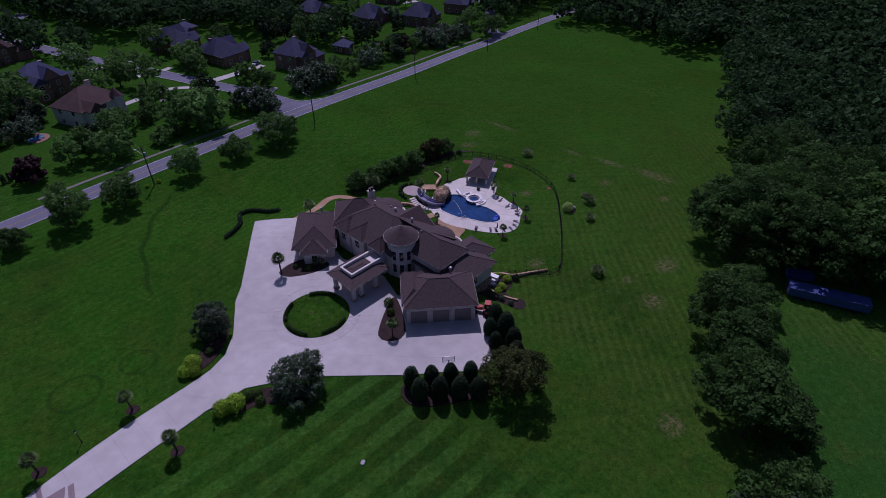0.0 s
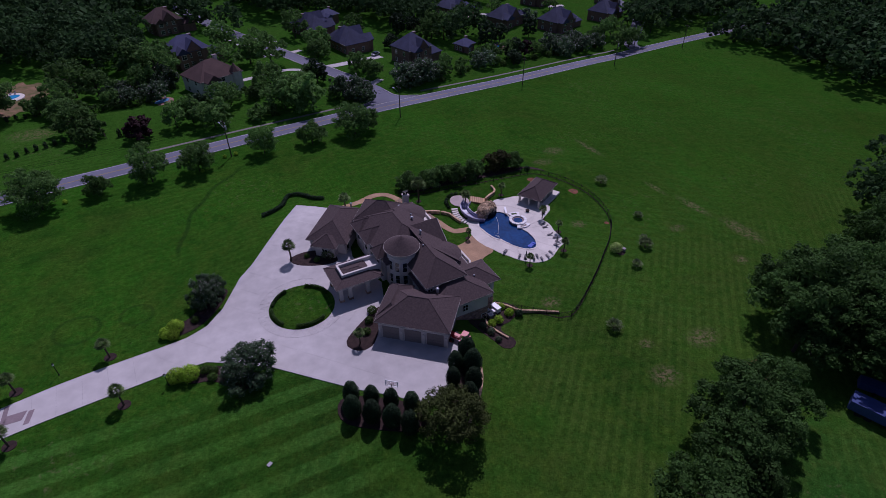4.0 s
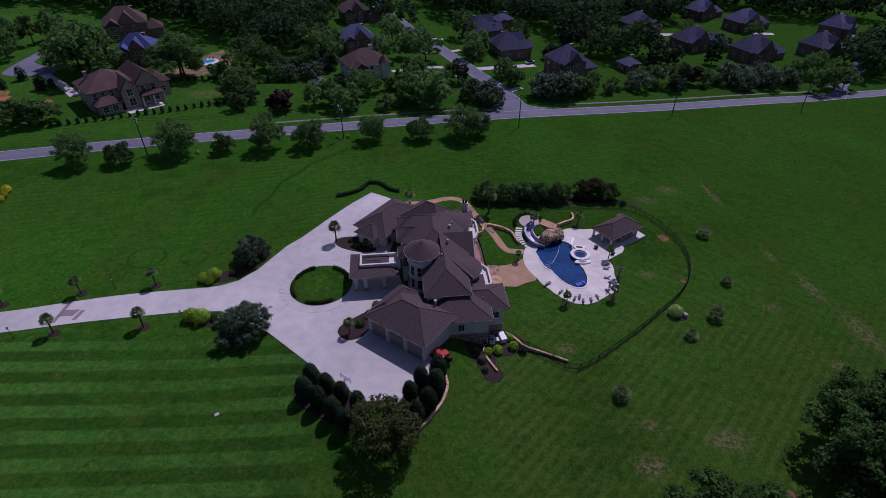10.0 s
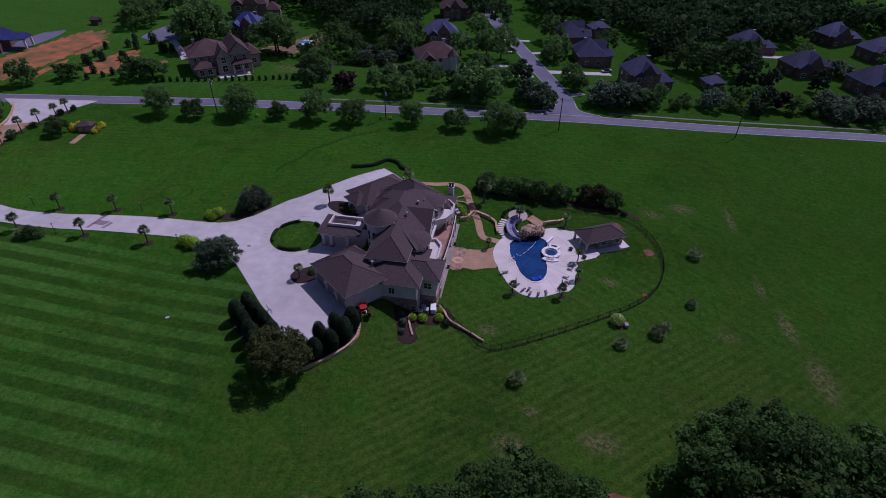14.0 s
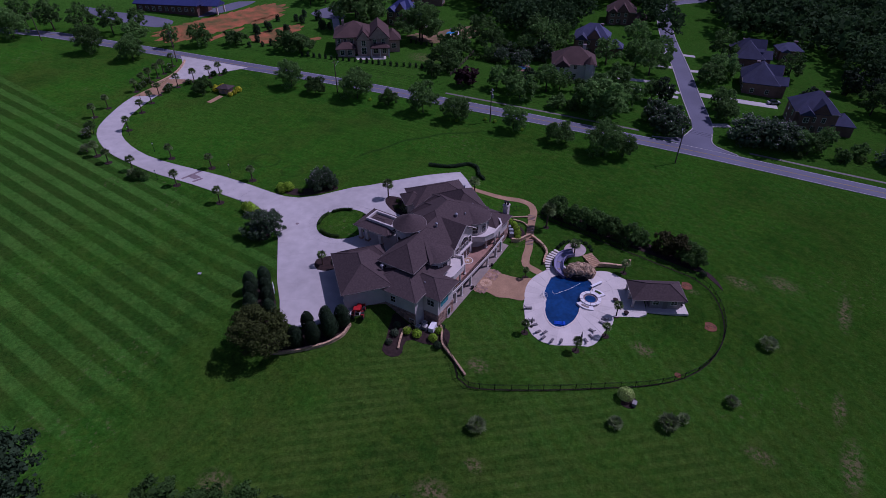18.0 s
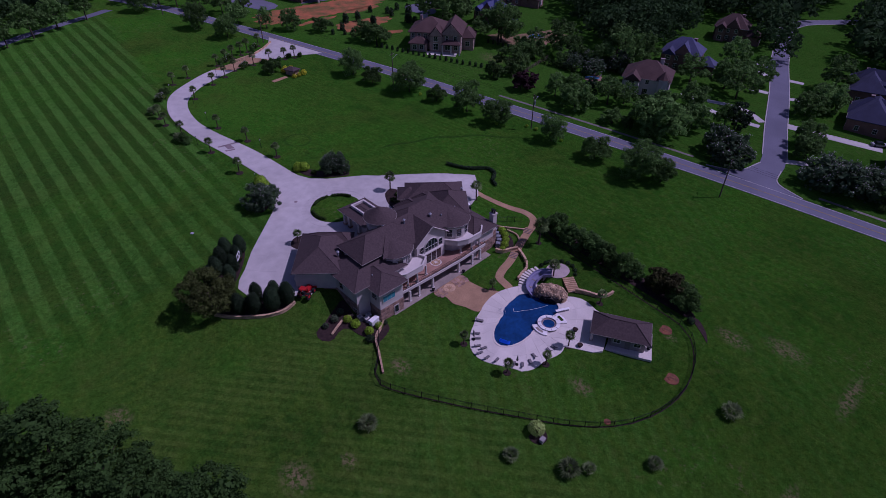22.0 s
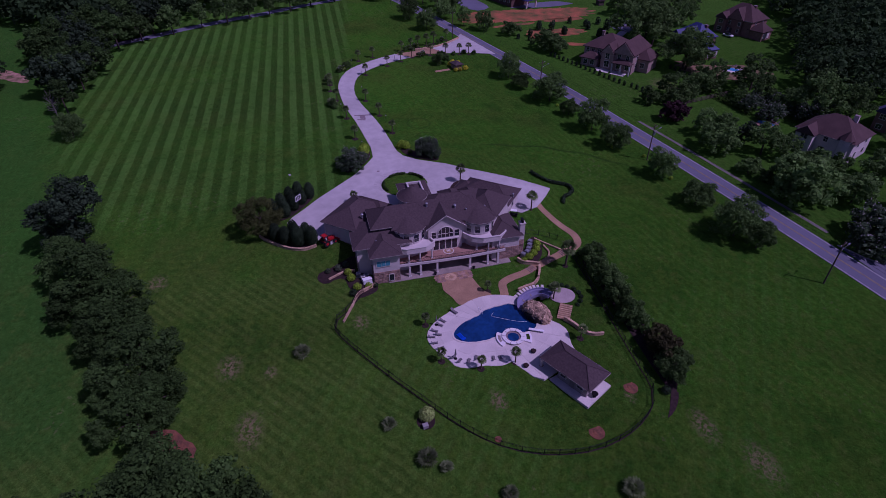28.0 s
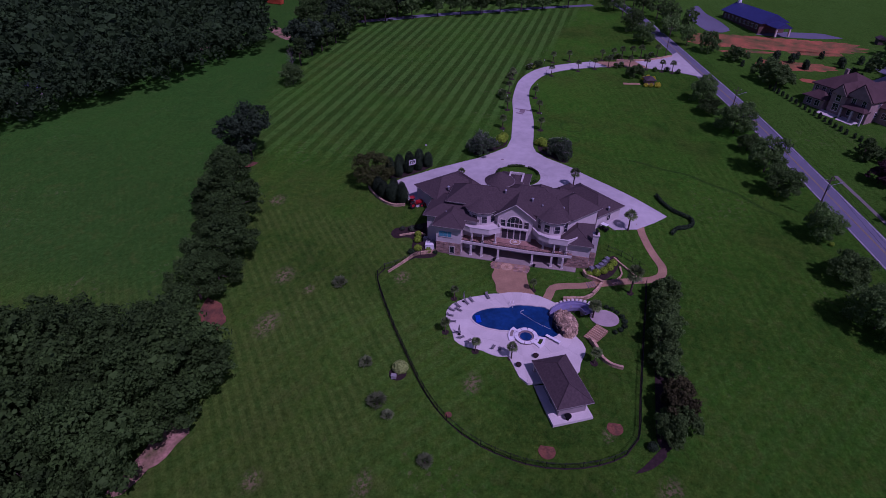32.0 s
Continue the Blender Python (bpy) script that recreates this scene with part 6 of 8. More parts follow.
def palm_kind(key, h, n, length, seed):
    rs = np.random.RandomState(seed)
    b_ = bmesh.new()
    lean = Vector((rs.uniform(-0.15, 0.15), rs.uniform(-0.15, 0.15), h))
    for k in range(6 if h > 1 else 0):
        rod(b_, lean * (k / 6.0) - Vector((0, 0, 0.2 if k == 0 else 0)), lean * ((k + 1) / 6.0), 0.17 - 0.01 * k, 0.15 - 0.01 * k, 8)
    if h < 1:
        rod(b_, Vector((0, 0, -0.2)), lean, 0.16, 0.13, 8)
    tm = bpy.data.meshes.new("trunk")
    b_.to_mesh(tm), b_.free()
    tm.materials.append(M_PALMTRUNK)
    vs, fs, off = [], [], 0
    top = np.array(lean)
    for k in range(n):
        a = 2.399 * k
        el = rs.uniform(-0.55, 1.3) if h > 1 else rs.uniform(0.12, 1.35)
        d = np.array([math.cos(a) * math.cos(el), math.sin(a) * math.cos(el), math.sin(el)])
        side = unit(np.cross(d, [0, 0, 1.0]))
        st = top + d * length * 0.42
        vs += [top, top + side * 0.04, st + side * 0.03, st]
        fs.append([off, off + 1, off + 2, off + 3]); off += 4
        nb = 11 if h > 1 else 9
        for j in range(nb):
            f = (j - nb // 2) / (nb / 2.0) * 1.75
            tip = st + (d * math.cos(f) + side * math.sin(f)) * length * 0.60 * rs.uniform(0.85, 1.1) + [0, 0, -0.14 * length * rs.uniform(0.4, 1.3)]
            w = unit(np.cross(tip - st, np.cross(d, side) + [0.01, 0.02, 0.03])) * (0.055 if h > 1 else 0.075)
            m_ = st * 0.45 + tip * 0.55 + [0, 0, 0.05]
            vs += [st, m_ + w, tip, m_ - w]
            fs.append([off, off + 1, off + 2, off + 3]); off += 4
    TREES[key] = (tm, mesh_of("crown", np.array(vs), np.array(fs), M_PALM if h > 1 else M_PALMETTO), None, h + 0.9)


palm_kind("palm", 3.4, 34, 1.36, 1)
palm_kind("palm2", 3.2, 30, 1.3, 2)
palm_kind("palmbush", 0.5, 20, 1.6, 3)

# row along the road
for key, x, y, h, w in (("maple", -116.5, 41.2, 8, 0.9), ("lowtree", -107.3, 42.3, 5, 1.0), ("maple", -94.5, 47.6, 8.4, 1.15), ("lowtree", -83.5, 49.4, 4.6, 0.95), ("maple2", -72, 51.6, 8.6, 0.95), ("maple2", -61.1, 53.0, 7, 1.15),
                        ("maple2", -43.9, 57.4, 7.2, 0.95), ("lowtree", -30.2, 58.6, 5.8, 1.0), ("maple", -17.0, 59.6, 8.8, 1.05), ("maple2", -12.0, 61.6, 6, 1.0), ("maple", -191, 20.5, 9, 0.9), ("maple", -174.6, 24.8, 8, 0.95), ("maple", -226, 12.4, 10, 1.0)):
    tree(key, x, y, h * 1.06, "round leafy tree on the lawn beside the road", wide=w * 0.95, group="trees along the road")
for key, x, y, h, w in (("oak2", -175.5, 41.8, 9, 0.8), ("maple", -169.2, 48.9, 8, 0.9), ("maple2", -188, 36, 8, 1.0), ("oak", -204, 36.9, 11, 0.9), ("oak", -214, 32, 11, 0.9), ("oak2", -224, 26, 12, 0.9),
                        ("oak", -235, 22, 12, 1.0), ("lowtree", -160.8, 57.8, 5.2, 1.2), ("oak", -246, 14, 12, 1.0), ("oak2", -198, 44, 10, 0.9)):
    tree(key + "_far", x, y, h, "leafy tree in the row on the far side of the road", wide=w, group="trees across the road")
tree("crape", -64.6, -20.8, 5.4, "wide crape myrtle with pale blossom beside the drive", wide=1.15)
tree("crape", -67.6, -0.6, 5.0, "wide crape myrtle with pale blossom beside the drive", wide=0.85)
tree("crape", -66.2, 1.2, 4.6, "crape myrtle with pale blossom beside the drive", wide=0.7)
tree("magnolia", -41.7, -43.7, 7.1, "large dense dark magnolia behind the evergreens", wide=1.1)
for i, (x, y, h) in enumerate(((-52.4, -32.6, 3.5), (-50.0, -34.5, 3.3), (-47.7, -36.3, 3.3), (-45.3, -38.2, 3.3), (-53.2, -35.2, 3.7), (-51.0, -37.2, 3.7), (-48.8, -39.2, 3.7), (-47.0, -41.2, 3.7),
                               (-33.2, -33.2, 3.9), (-33.7, -35.9, 4.2), (-35.9, -34.3, 3.2), (-35.1, -38.6, 3.8), (-37.7, -36.9, 3.2), (-37.0, -40.6, 3.7))):
    tree("cone", x, y, h * 1.18, "dark columnar clipped evergreen beside the forecourt", "evergreen", "evergreen", group="columnar evergreens")
rs = np.random.RandomState(77)
for x in np.arange(-16.5, 5.5, 2.2):
    tree("shrub", x, 23.6 + rs.uniform(-0.8, 0.9), rs.uniform(3.4, 5.4), "tall dark shrub in the screen beyond the fence", "shrub", "shrub", group="screen of shrubs", wide=rs.uniform(0.9, 1.15))
for key, x, y, h in (("bronze", 8.0, 24.0, 4.6), ("bronze", 11.0, 24.6, 5.2), ("lowtree", 13.6, 24.2, 4.4), ("shrub", 15.8, 23.2, 3.4)):
    tree(key, x, y, h, "tall bronze-green shrub at the end of the screen", "shrub", "shrub", group="screen of shrubs", wide=1.0)
for x, y in ((17.3, 20.6), (-19.2, 22.8)):
    tree("darkglobe", x, y, 1.3, "small round dark shrub by the fence", "shrub", "shrub")
for key, x, y, h in (("palm", -82.0, -18.0, 4.1), ("palm2", -83.4, -6.9, 3.9), ("palm", -95.8, -18.8, 4.0), ("palm2", -95.7, -8.7, 4.0), ("palm", -107.4, -11.4, 3.9), ("palm2", -109.6, -20.6, 4.0), ("palm", -122.7, -21.4, 4.0), ("palm2", -117.5, -21.8, 3.8), ("palm", -129.2, -8.2, 4.0),
                     ("palm2", -136.2, 0.8, 4.0), ("palm", -146.0, -3.2, 4.0), ("palm2", -150.4, 8.9, 4.0), ("palm", -153.6, 16.3, 4.6), ("palm2", -156.6, 23.4, 4.8), ("palm", -155.0, 20.0, 4.6), ("palm2", -152.6, 13.0, 4.2), ("palm", -143.9, 19.0, 4.4), ("palm2", -143.0, 11.5, 4.0), ("palm", -139.8, 6.6, 3.8), ("palm", -143.6, 25.0, 4.4), ("palm2", -142.6, 30.4, 4.2), ("palm2", -142.0, 34.0, 4.4), ("palm", -160, 29.5, 4.4), ("palm", -143.4, -9.0, 4.0)):
    x0 = thing("mulch_circle", "round mulch patch at the foot of a palm", "mulch", pose(x, y, Tz(x, y)))
    part("mulch", cyls((0, 0, -0.3, 0.05, 1.05, 0.9), n=18), M_MULCH, x0)
    tree(key, x, y, h, "slim fan palm in a mulch circle beside the drive", "palm tree", "palm_tree", group="palms along the drive")
for key, x, y, h in (("palm", -51.0, 4.6, 4.7), ("palm2", -35.0, 17.4, 4.9), ("palm2", -47.2, -22.6, 3.3), ("palm", 2.4, -13.9, 3.2), ("palm2", 5.7, -7.8, 3.0), ("palm", 5.8, -1.6, 3.4), ("palm2", -7.0, -14.6, 3.0), ("palm", -13.4, -0.3, 2.6), ("palm", -7.4, 11.2, 4.4), ("palm2", 3.2, 11.9, 3.4), ("palm", -16.6, 18.0, 6.2), ("palmbush", -44.2, 2.0, 1.6)):
    if x > -30:
        x0 = thing("mulch_circle", "round mulch patch at the foot of a palm", "mulch", pose(x, y, Tz(x, y)))
        part("mulch", cyls((0, 0, -0.3, 0.06, 0.75, 0.65), n=16), M_MULCH, x0)
    tree(key, x, y, h, "fan palm in a small mulch circle near the house and pool", "palm tree", "palm_tree")
for x, y, h in ((-4.7, -37.1, 1.5), (12.8, -24.9, 1.2), (19.8, -20.4, 1.6), (21.6, -18.0, 1.0), (27.6, -10.4, 1.2), (31.2, 6.6, 1.6), (-106.4, -22.3, 1.7), (-135, -16.5, 1.5), (-126.5, -21.6, 1.6)):
    tree("palmbush", x, y, h * 1.1, "low bushy palmetto standing in the lawn", "palmetto", "palmetto")
for x, y, h in ((-74.6, -16.4, 2.3), (-72.8, -16.9, 2.5), (-73.4, -5.0, 2.2), (-75.0, -5.7, 1.8), (-73.9, -6.6, 1.6), (-24.2, -26.9, 1.3), (-22.5, -26.4, 1.45), (-19.6, -25.6, 1.4), (-19.8, -23.6 + 0.3, 1.2),
                (-20.0, 10.0, 1.25), (-20.7, 11.5, 1.4), (-21.7, 12.9, 1.35), (-23.0, 14.0, 1.35), (-24.5, 14.7, 1.3), (-135.2, -15.6, 1.5), (-60.5, 52.4, 0.9), (-41.9, 59.4, 0.9), (-90.2, 48.6, 0.9), (-54, 58.6, 0.9), (-51, 59.2, 1.0)):
    if h > 0.5:
        tree("globe", x, y, h, "round lime-green clipped shrub", "shrub", "shrub")
for x, y, h in ((-26.2, -27.1, 1.15), (-25.6, -28.7, 1.25), (-25.3, -30.8, 1.0), (-18.1, -26.6, 1.3), (-20.0, -22.0, 1.0), (-70.6, -16.6, 1.3), (-69.4, -17.4, 1.3), (-69.8, -18.6, 1.2), (-45.4, -20.8, 1.2), (-44.0, -18.6, 1.2), (-42.6, -16.6, 1.4), (-70.2, -4.2, 1.1), (-46.6, 2.0, 1.0), (-48.0, 4.2, 0.9), (-11.4, 12.4, 1.0), (-11.2, 13.6, 1.1), (-10.9, 14.6, 1.1), (-10.2, 15.5, 1.1), (-9.2, 16.4, 1.2), (-8.0, 16.9, 1.2), (-6.8, 16.9, 1.1), (-5.7, 16.2, 1.1), (-4.9, 15.2, 1.0)):
    tree("boxglobe" if x < -40 else "greyglobe" if x < -25 else "darkglobe", x, y, h * (0.75 if y > 12 else 1.0), "small rounded green shrub in a mulch bed", "shrub", "shrub")
globe_kind("tuft", M_GRASSTUFT, 17)
for x, y, h in ((-132.2, 23.8, 1.5), (-133.5, 25.2, 1.6), (-132.8, 27.0, 1.5), (-126.7, 28.2, 1.7), (-126.1, 26.0, 1.4), (-126.1, 24.3, 1.3)):
    tree("goldglobe", x, y, h, "round golden-yellow shrub beside the pump house", "shrub", "shrub", group="golden shrubs round the pump house")
tree("tuft", 12.7, -18.9, 2.1, "pale ornamental grass clump by the fence", "ornamental grass", "ornamental_grass")
ub = thing("utility_box", "small grey utility box beside the grass clump", "utility box", pose(14.3, -19.5, Tz(14.3, -19.5), 0, 0, 5))
part("body", boxes((-0.3, 0.3, -0.4, 0.4, -0.1, 0.7)), M_JOINT, ub)
part("lid", boxes((-0.34, 0.34, -0.44, 0.44, 0.7, 0.76)), M_JOINT, ub)
e = thing("mulch_circle", "brown mulch patch under the ornamental grass", "mulch", pose(13.2, -19.2, Tz(13.2, -19.2)))
part("mulch", cyls((0, 0, -0.3, 0.05, 1.6, 1.45), n=18), M_MULCH, e)
ub = thing("utility_box", "white square utility cover in the west lawn", "utility box", pose(-65.7, -37, Tz(-65.7, -37), 0, 0, 30))
part("body", boxes((-0.3, 0.3, -0.22, 0.22, -0.2, 0.12)), M_KERB, ub)
part("lid", boxes((-0.33, 0.33, -0.25, 0.25, 0.12, 0.16)), M_KERB, ub)
part("manhole_cover", cyls((-61.5, -14.6, Tz(-61.5, -14.6, 0.09), Tz(-61.5, -14.6, 0.125), 0.38), n=20), M_STAMP_D, drive)

for x, y, h in ((-153.2, 15.0, 1.8), (-151.8, 12.2, 1.6), (-144.0, 16.0, 1.9), (-143.0, 14.4, 1.6), (-134.9, -15.8, 1.7), (-133.6, -17.0, 1.5), (-158.4, 27.2, 1.6), (-143.0, 32.2, 1.5), (-143.2, 22.6, 1.5)):
    tree("whitebush", x, y, h, "low shrub covered in white flowers beside the drive", "shrub", "shrub", group="flowering shrubs at the entrance")
for x, y, h in ((-105.2, -22.0, 2.6), (-103.8, -21.4, 2.1), (-136.4, -14.8, 2.4), (-138.0, -13.4, 2.2), (-142.2, 28.0, 1.6), (-141.6, 36.0, 1.7), (-156.4, 25.2, 1.8), (-151.0, 10.6, 1.6)):
    tree("shrub", x, y, h, "dark leafy shrub beside the drive", "shrub", "shrub")
block_wall([(-161.0, 35.2), (-156.6, 30.0), (-152.9, 24.0), (-151.2, 18.6), (-150.4, 14.4)], 0.55, "low curved brown wall along the drive entrance", w=0.5)
# mulch beds and bare patches
for pts, lab in (([(-28.0, -25.0), (-24.2, -25.0), (-23.6, -22.4), (-20.8, -22.2), (-20.4, -21.4), (-18.4, -22.0), (-17.1, -24.4), (-16.8, -26.0), (-17.6, -26.6), (-19.0, -26.6), (-20.7, -27.3), (-22.6, -27.6), (-23.3, -28.5), (-23.1, -29.8), (-22.4, -31.0), (-22.5, -32.1), (-23.3, -32.9), (-24.4, -33.1), (-25.4, -32.7), (-25.9, -31.6), (-26.0, -30.8), (-27.1, -28.4), (-27.6, -26.9)], "dark mulch bed at the south-east corner"),
                 ([(-49.0, -21), (-48.2, -23.8), (-45.6, -24.0), (-42.5, -20), (-40.6, -16.0), (-43.5, -17.0)], "dark mulch bed beside the garage"),
                 ([(-51.2, 5.2), (-50.4, 2.6), (-46.5, 0.4), (-43.0, 0.2), (-43.6, 4), (-47.5, 5.9)], "dark mulch bed in front of the north wing"),
                 ([(-75, -15.4), (-70, -15.6), (-64.5, -19.6), (-62.8, -22.4), (-66, -23), (-70, -19.0), (-73, -18)], "dark mulch bed at the drive bend"),
                 ([(-74.4, -6.4), (-70, -5.8), (-66, -2.4), (-63.8, 1.6), (-66.4, 2.4), (-70, -2), (-73, -4)], "dark mulch bed at the drive bend"),
                 ([(-22.3, 9.9), (-20.0, 9.2), (-18.9, 11.2), (-19.6, 13.2), (-22, 15), (-25.8, 16), (-27, 14.6), (-24.4, 12.0)], "dark mulch bed below the chimney"),
                 ([(-53, -31.6), (-44.6, -37.6), (-45.4, -42), (-54.5, -36)], "dark mulch bed under the evergreens"),
                 ([(-32.8, -32.4), (-32.2, -35), (-33.4, -38.2), (-36, -41), (-41, -44), (-40, -39), (-36.5, -36.2), (-34.2, -32.8)], "dark mulch bed under the evergreens"),
                 ([(16.4, 22.2), (17.6, 21.4), (20.4, 19.4), (21.8, 18.2), (20.6, 20.4), (18.0, 22.6)], "long mulch strip at the end of the shrub screen"),
                 ([(-17, 22.2), (-8, 22.2), (4, 21.6), (16, 21.4), (16.5, 23.4), (4, 25.2), (-8, 25.6), (-17, 25)], "mulch strip under the shrub screen")):
    sheet("mulch_bed", pts, 0.14 if -60 < pts[0][0] < -48 else 0.06, M_MULCH, lab, "mulch bed", 0.9, 0.2)
for x, y, r in ((15.1, 15.4, 1.3), (21.4, 6.0, 1.35), (18.9, -9.2, 0.6)):
    e = thing("soil_ring", "round patch of bare red soil in the lawn", "soil", pose(x, y, Tz(x, y)))
    part("soil", cyls((0, 0, -0.3, 0.05, r, r * 0.92), n=20), M_SOIL, e)
    if r > 1:
        part("mound", cyls((0, 0, 0.04, 0.14, r * 0.5, r * 0.3), n=14), M_SOIL, e)
def ragged(pts, seed, amount):
    """A plan outline with a torn, uneven edge."""
    r = np.random.RandomState(seed)
    line = curve(pts, 1.2, True)
    c = line.mean(0)
    k = 1 + amount * (r.uniform(-1, 1, len(line)) * 0.6 + np.sin(np.arange(len(line)) * 1.7 + seed))
    return [tuple(c + (p - c) * f) for p, f in zip(line, k)]


for k, (pts, m_, lab) in enumerate((([(-194, 48), (-196, 62), (-195.5, 80), (-194.5, 95), (-193, 107), (-185, 109), (-179, 99), (-177.5, 82), (-178, 62), (-181, 45)], M_CLAY, "bare red clay field"),
                                    ([(-179.0, 83.3), (-179.4, 92.1), (-178.3, 99.8), (-175.4, 96.8), (-174.2, 86.7), (-175.5, 80.0)], M_CLAY, "streak of red clay in the grass"),
                                    ([(-173.6, 55.6), (-175.8, 65.8), (-175.1, 74.5), (-173.0, 70.9), (-172.4, 61.5), (-171.3, 54.0)], M_CLAY, "streak of red clay in the grass"),
                                    ([(-165.2, 68.9), (-165.4, 75.7), (-164.7, 80.9), (-164.0, 88.0), (-160.3, 92.8), (-156.0, 86.9), (-154.7, 75.6), (-152.2, 67.2), (-157.3, 65.7), (-162.4, 65.8)], M_CLAY, "red clay patch among young conifers"),
                                    ([(-147, 78), (-144, 86), (-142, 84), (-144, 77)], M_CLAY, "small red clay patch"),
                                    ([(-117.2, 109.9), (-117.3, 115.9), (-112.7, 119.5), (-109.7, 131.4), (-106.2, 139.7), (-97.7, 137.7), (-96.3, 129.0), (-99.1, 115.5), (-108.5, 108.6)], M_DIRT, "bare brown dirt round a garden pool"),
                                    ([(-146, -122), (-150, -121.5), (-158, -129), (-163, -137), (-159, -138), (-152, -131)], M_PALESOIL, "pale bare track into the wood"),
                                    ([(-134, -152), (-130, -157), (-124, -156), (-123, -150), (-129, -148)], M_PALESOIL, "pale bare clearing in the wood"),
                                    ([(29.5, -50.6), (30.5, -46.9), (33.2, -45.6), (35.8, -46.8), (39.6, -48.0), (43.0, -50.6), (38.6, -50.7), (34.8, -50.2), (31.5, -52.5)], M_PALESOIL, "bare pale soil under the wood edge"),
                                    ([(4.5, -60.5), (6.6, -55.6), (9.6, -53.6), (12.6, -53.0), (12.8, -56.4), (9, -59)], M_SOIL, "bare red soil under the wood edge"),
                                    ([(-45.5, -78.2), (-42.8, -79.4), (-42.2, -82.6), (-45.4, -83.6)], M_SOIL, "bare red soil under a single tree"))):
    part("soil", drape(ragged(pts, k, 0.07 if pts[0][0] < 0 else 0.16), 0.05, 3.0, 0.1), m_, None, lab, "soil", "structure")

# lamp posts
for x, y in ((-90.3, -7.6), (-75.9, -16.8), (-101.5, -19.8), (-113.7, -11.6), (-126.6, -9.8), (-138.6, -11.8), (-141.6, 4.6)):
    e = thing("lamp_post", "short black drive lamp post with a pale lantern", "lamp post", pose(x, y, Tz(x, y)), "lamps along the drive")
    part("post", cyls((0, 0, -0.2, 2.1, 0.05, 0.04), (0, 0, 0, 0.15, 0.12)), M_IRON, e)
    part("lantern", cyls((0, 0, 2.1, 2.45, 0.1, 0.15), n=6), M_WHITE, e)
    part("cap", cyls((0, 0, 2.45, 2.6, 0.19, 0.03), n=6), M_IRON, e)

# power poles and wires
POLES = [(-215.7, 16.5), (-162.5, 33.0), (-102.5, 47.4), (-52.3, 58.6), (1.2, 67.4), (57.6, 79.9), (111, 87.4), (157, 92.0), (215, 96)]
for k, (x, y) in enumerate(POLES):
    a = math.degrees(math.atan2(17, 55))
    e = thing("power_pole", "tall weathered wooden power pole with crossarm", "power pole", pose(x, y, Tz(x, y), 0, 0, a), "power poles along the road")
    part("pole", cyls((0, 0, -0.6, 10.5, 0.17, 0.12), n=8), M_WOOD, e)
    part("crossarm", boxes((-0.06, 0.06, -1.1, 1.1, 9.6, 9.75)), M_WOOD, e)
    for yy in (-1.0, 0.0, 1.0):
        part("insulator", cyls((0, yy, 9.75, 9.95, 0.05), n=6), M_WHITE, e)
    if k in (2, 3, 4):
        b_ = bmesh.new()
        rod(b_, (0, 0.1, 8.2), (0, 2.4, 8.9), 0.04)
        arm = part("lamp_arm", b_, M_METAL, e)
        part("lamp_head", boxes((-0.14, 0.14, 2.3, 2.95, 8.85, 9.0)), M_METAL, arm)
    if k in (3, 6):
        part("transformer", cyls((0.35, 0, 7.6, 8.7, 0.26), n=12), M_METAL, e)
    if k:
        px_, py_ = POLES[k - 1]
        for off in (-1.0, 0.0, 1.0):
            pts = [Vector((px_ + (x - px_) * t - 0.3 * off, py_ + (y - py_) * t + off, Tz(px_, py_) * (1 - t) + Tz(x, y) * t + 9.95 - 3.6 * t * (1 - t))) for t in np.linspace(0, 1, 11)]
            b_ = tube(pts, 0.022, 3)
            tagged(part("power_line", b_, M_IRON), "thin dark overhead power line between poles", "cable", "power lines")

# basketball hoop
hp = thing("basketball_hoop", "basketball hoop with clear backboard on a dark post", "basketball hoop", pose(-47.6, -35.9, Tz(-47.6, -35.9), 0, 0, 50))
b_ = bmesh.new()
rod(b_, (0, 0, 0), (0, 0, 2.4), 0.09)
rod(b_, (0, 0, 2.4), (1.0, 0, 3.3), 0.07)
part("post", b_, M_IRON, hp)
bb = part("backboard", boxes((1.0, 1.04, -0.9, 0.9, 2.9, 4.0)), M_CLEAR, hp)
part("board_frame", boxes((0.98, 1.06, -0.95, -0.87, 2.86, 4.04), (0.98, 1.06, 0.87, 0.95, 2.86, 4.04), (0.98, 1.06, -0.9, 0.9, 3.97, 4.05), (0.98, 1.06, -0.9, 0.9, 2.85, 2.93), (1.03, 1.06, -0.3, 0.3, 3.5, 3.55), (1.03, 1.06, -0.3, -0.25, 3.1, 3.5), (1.03, 1.06, 0.25, 0.3, 3.1, 3.5)), M_WHITE, bb)
b_ = bmesh.new()
for k in range(16):
    a, c = 2 * math.pi * k / 16, 2 * math.pi * (k + 1) / 16
    rod(b_, (1.32 + 0.23 * math.cos(a), 0.23 * math.sin(a), 3.05), (1.32 + 0.23 * math.cos(c), 0.23 * math.sin(c), 3.05), 0.015, n=4)
part("rim", b_, M_RED, bb)

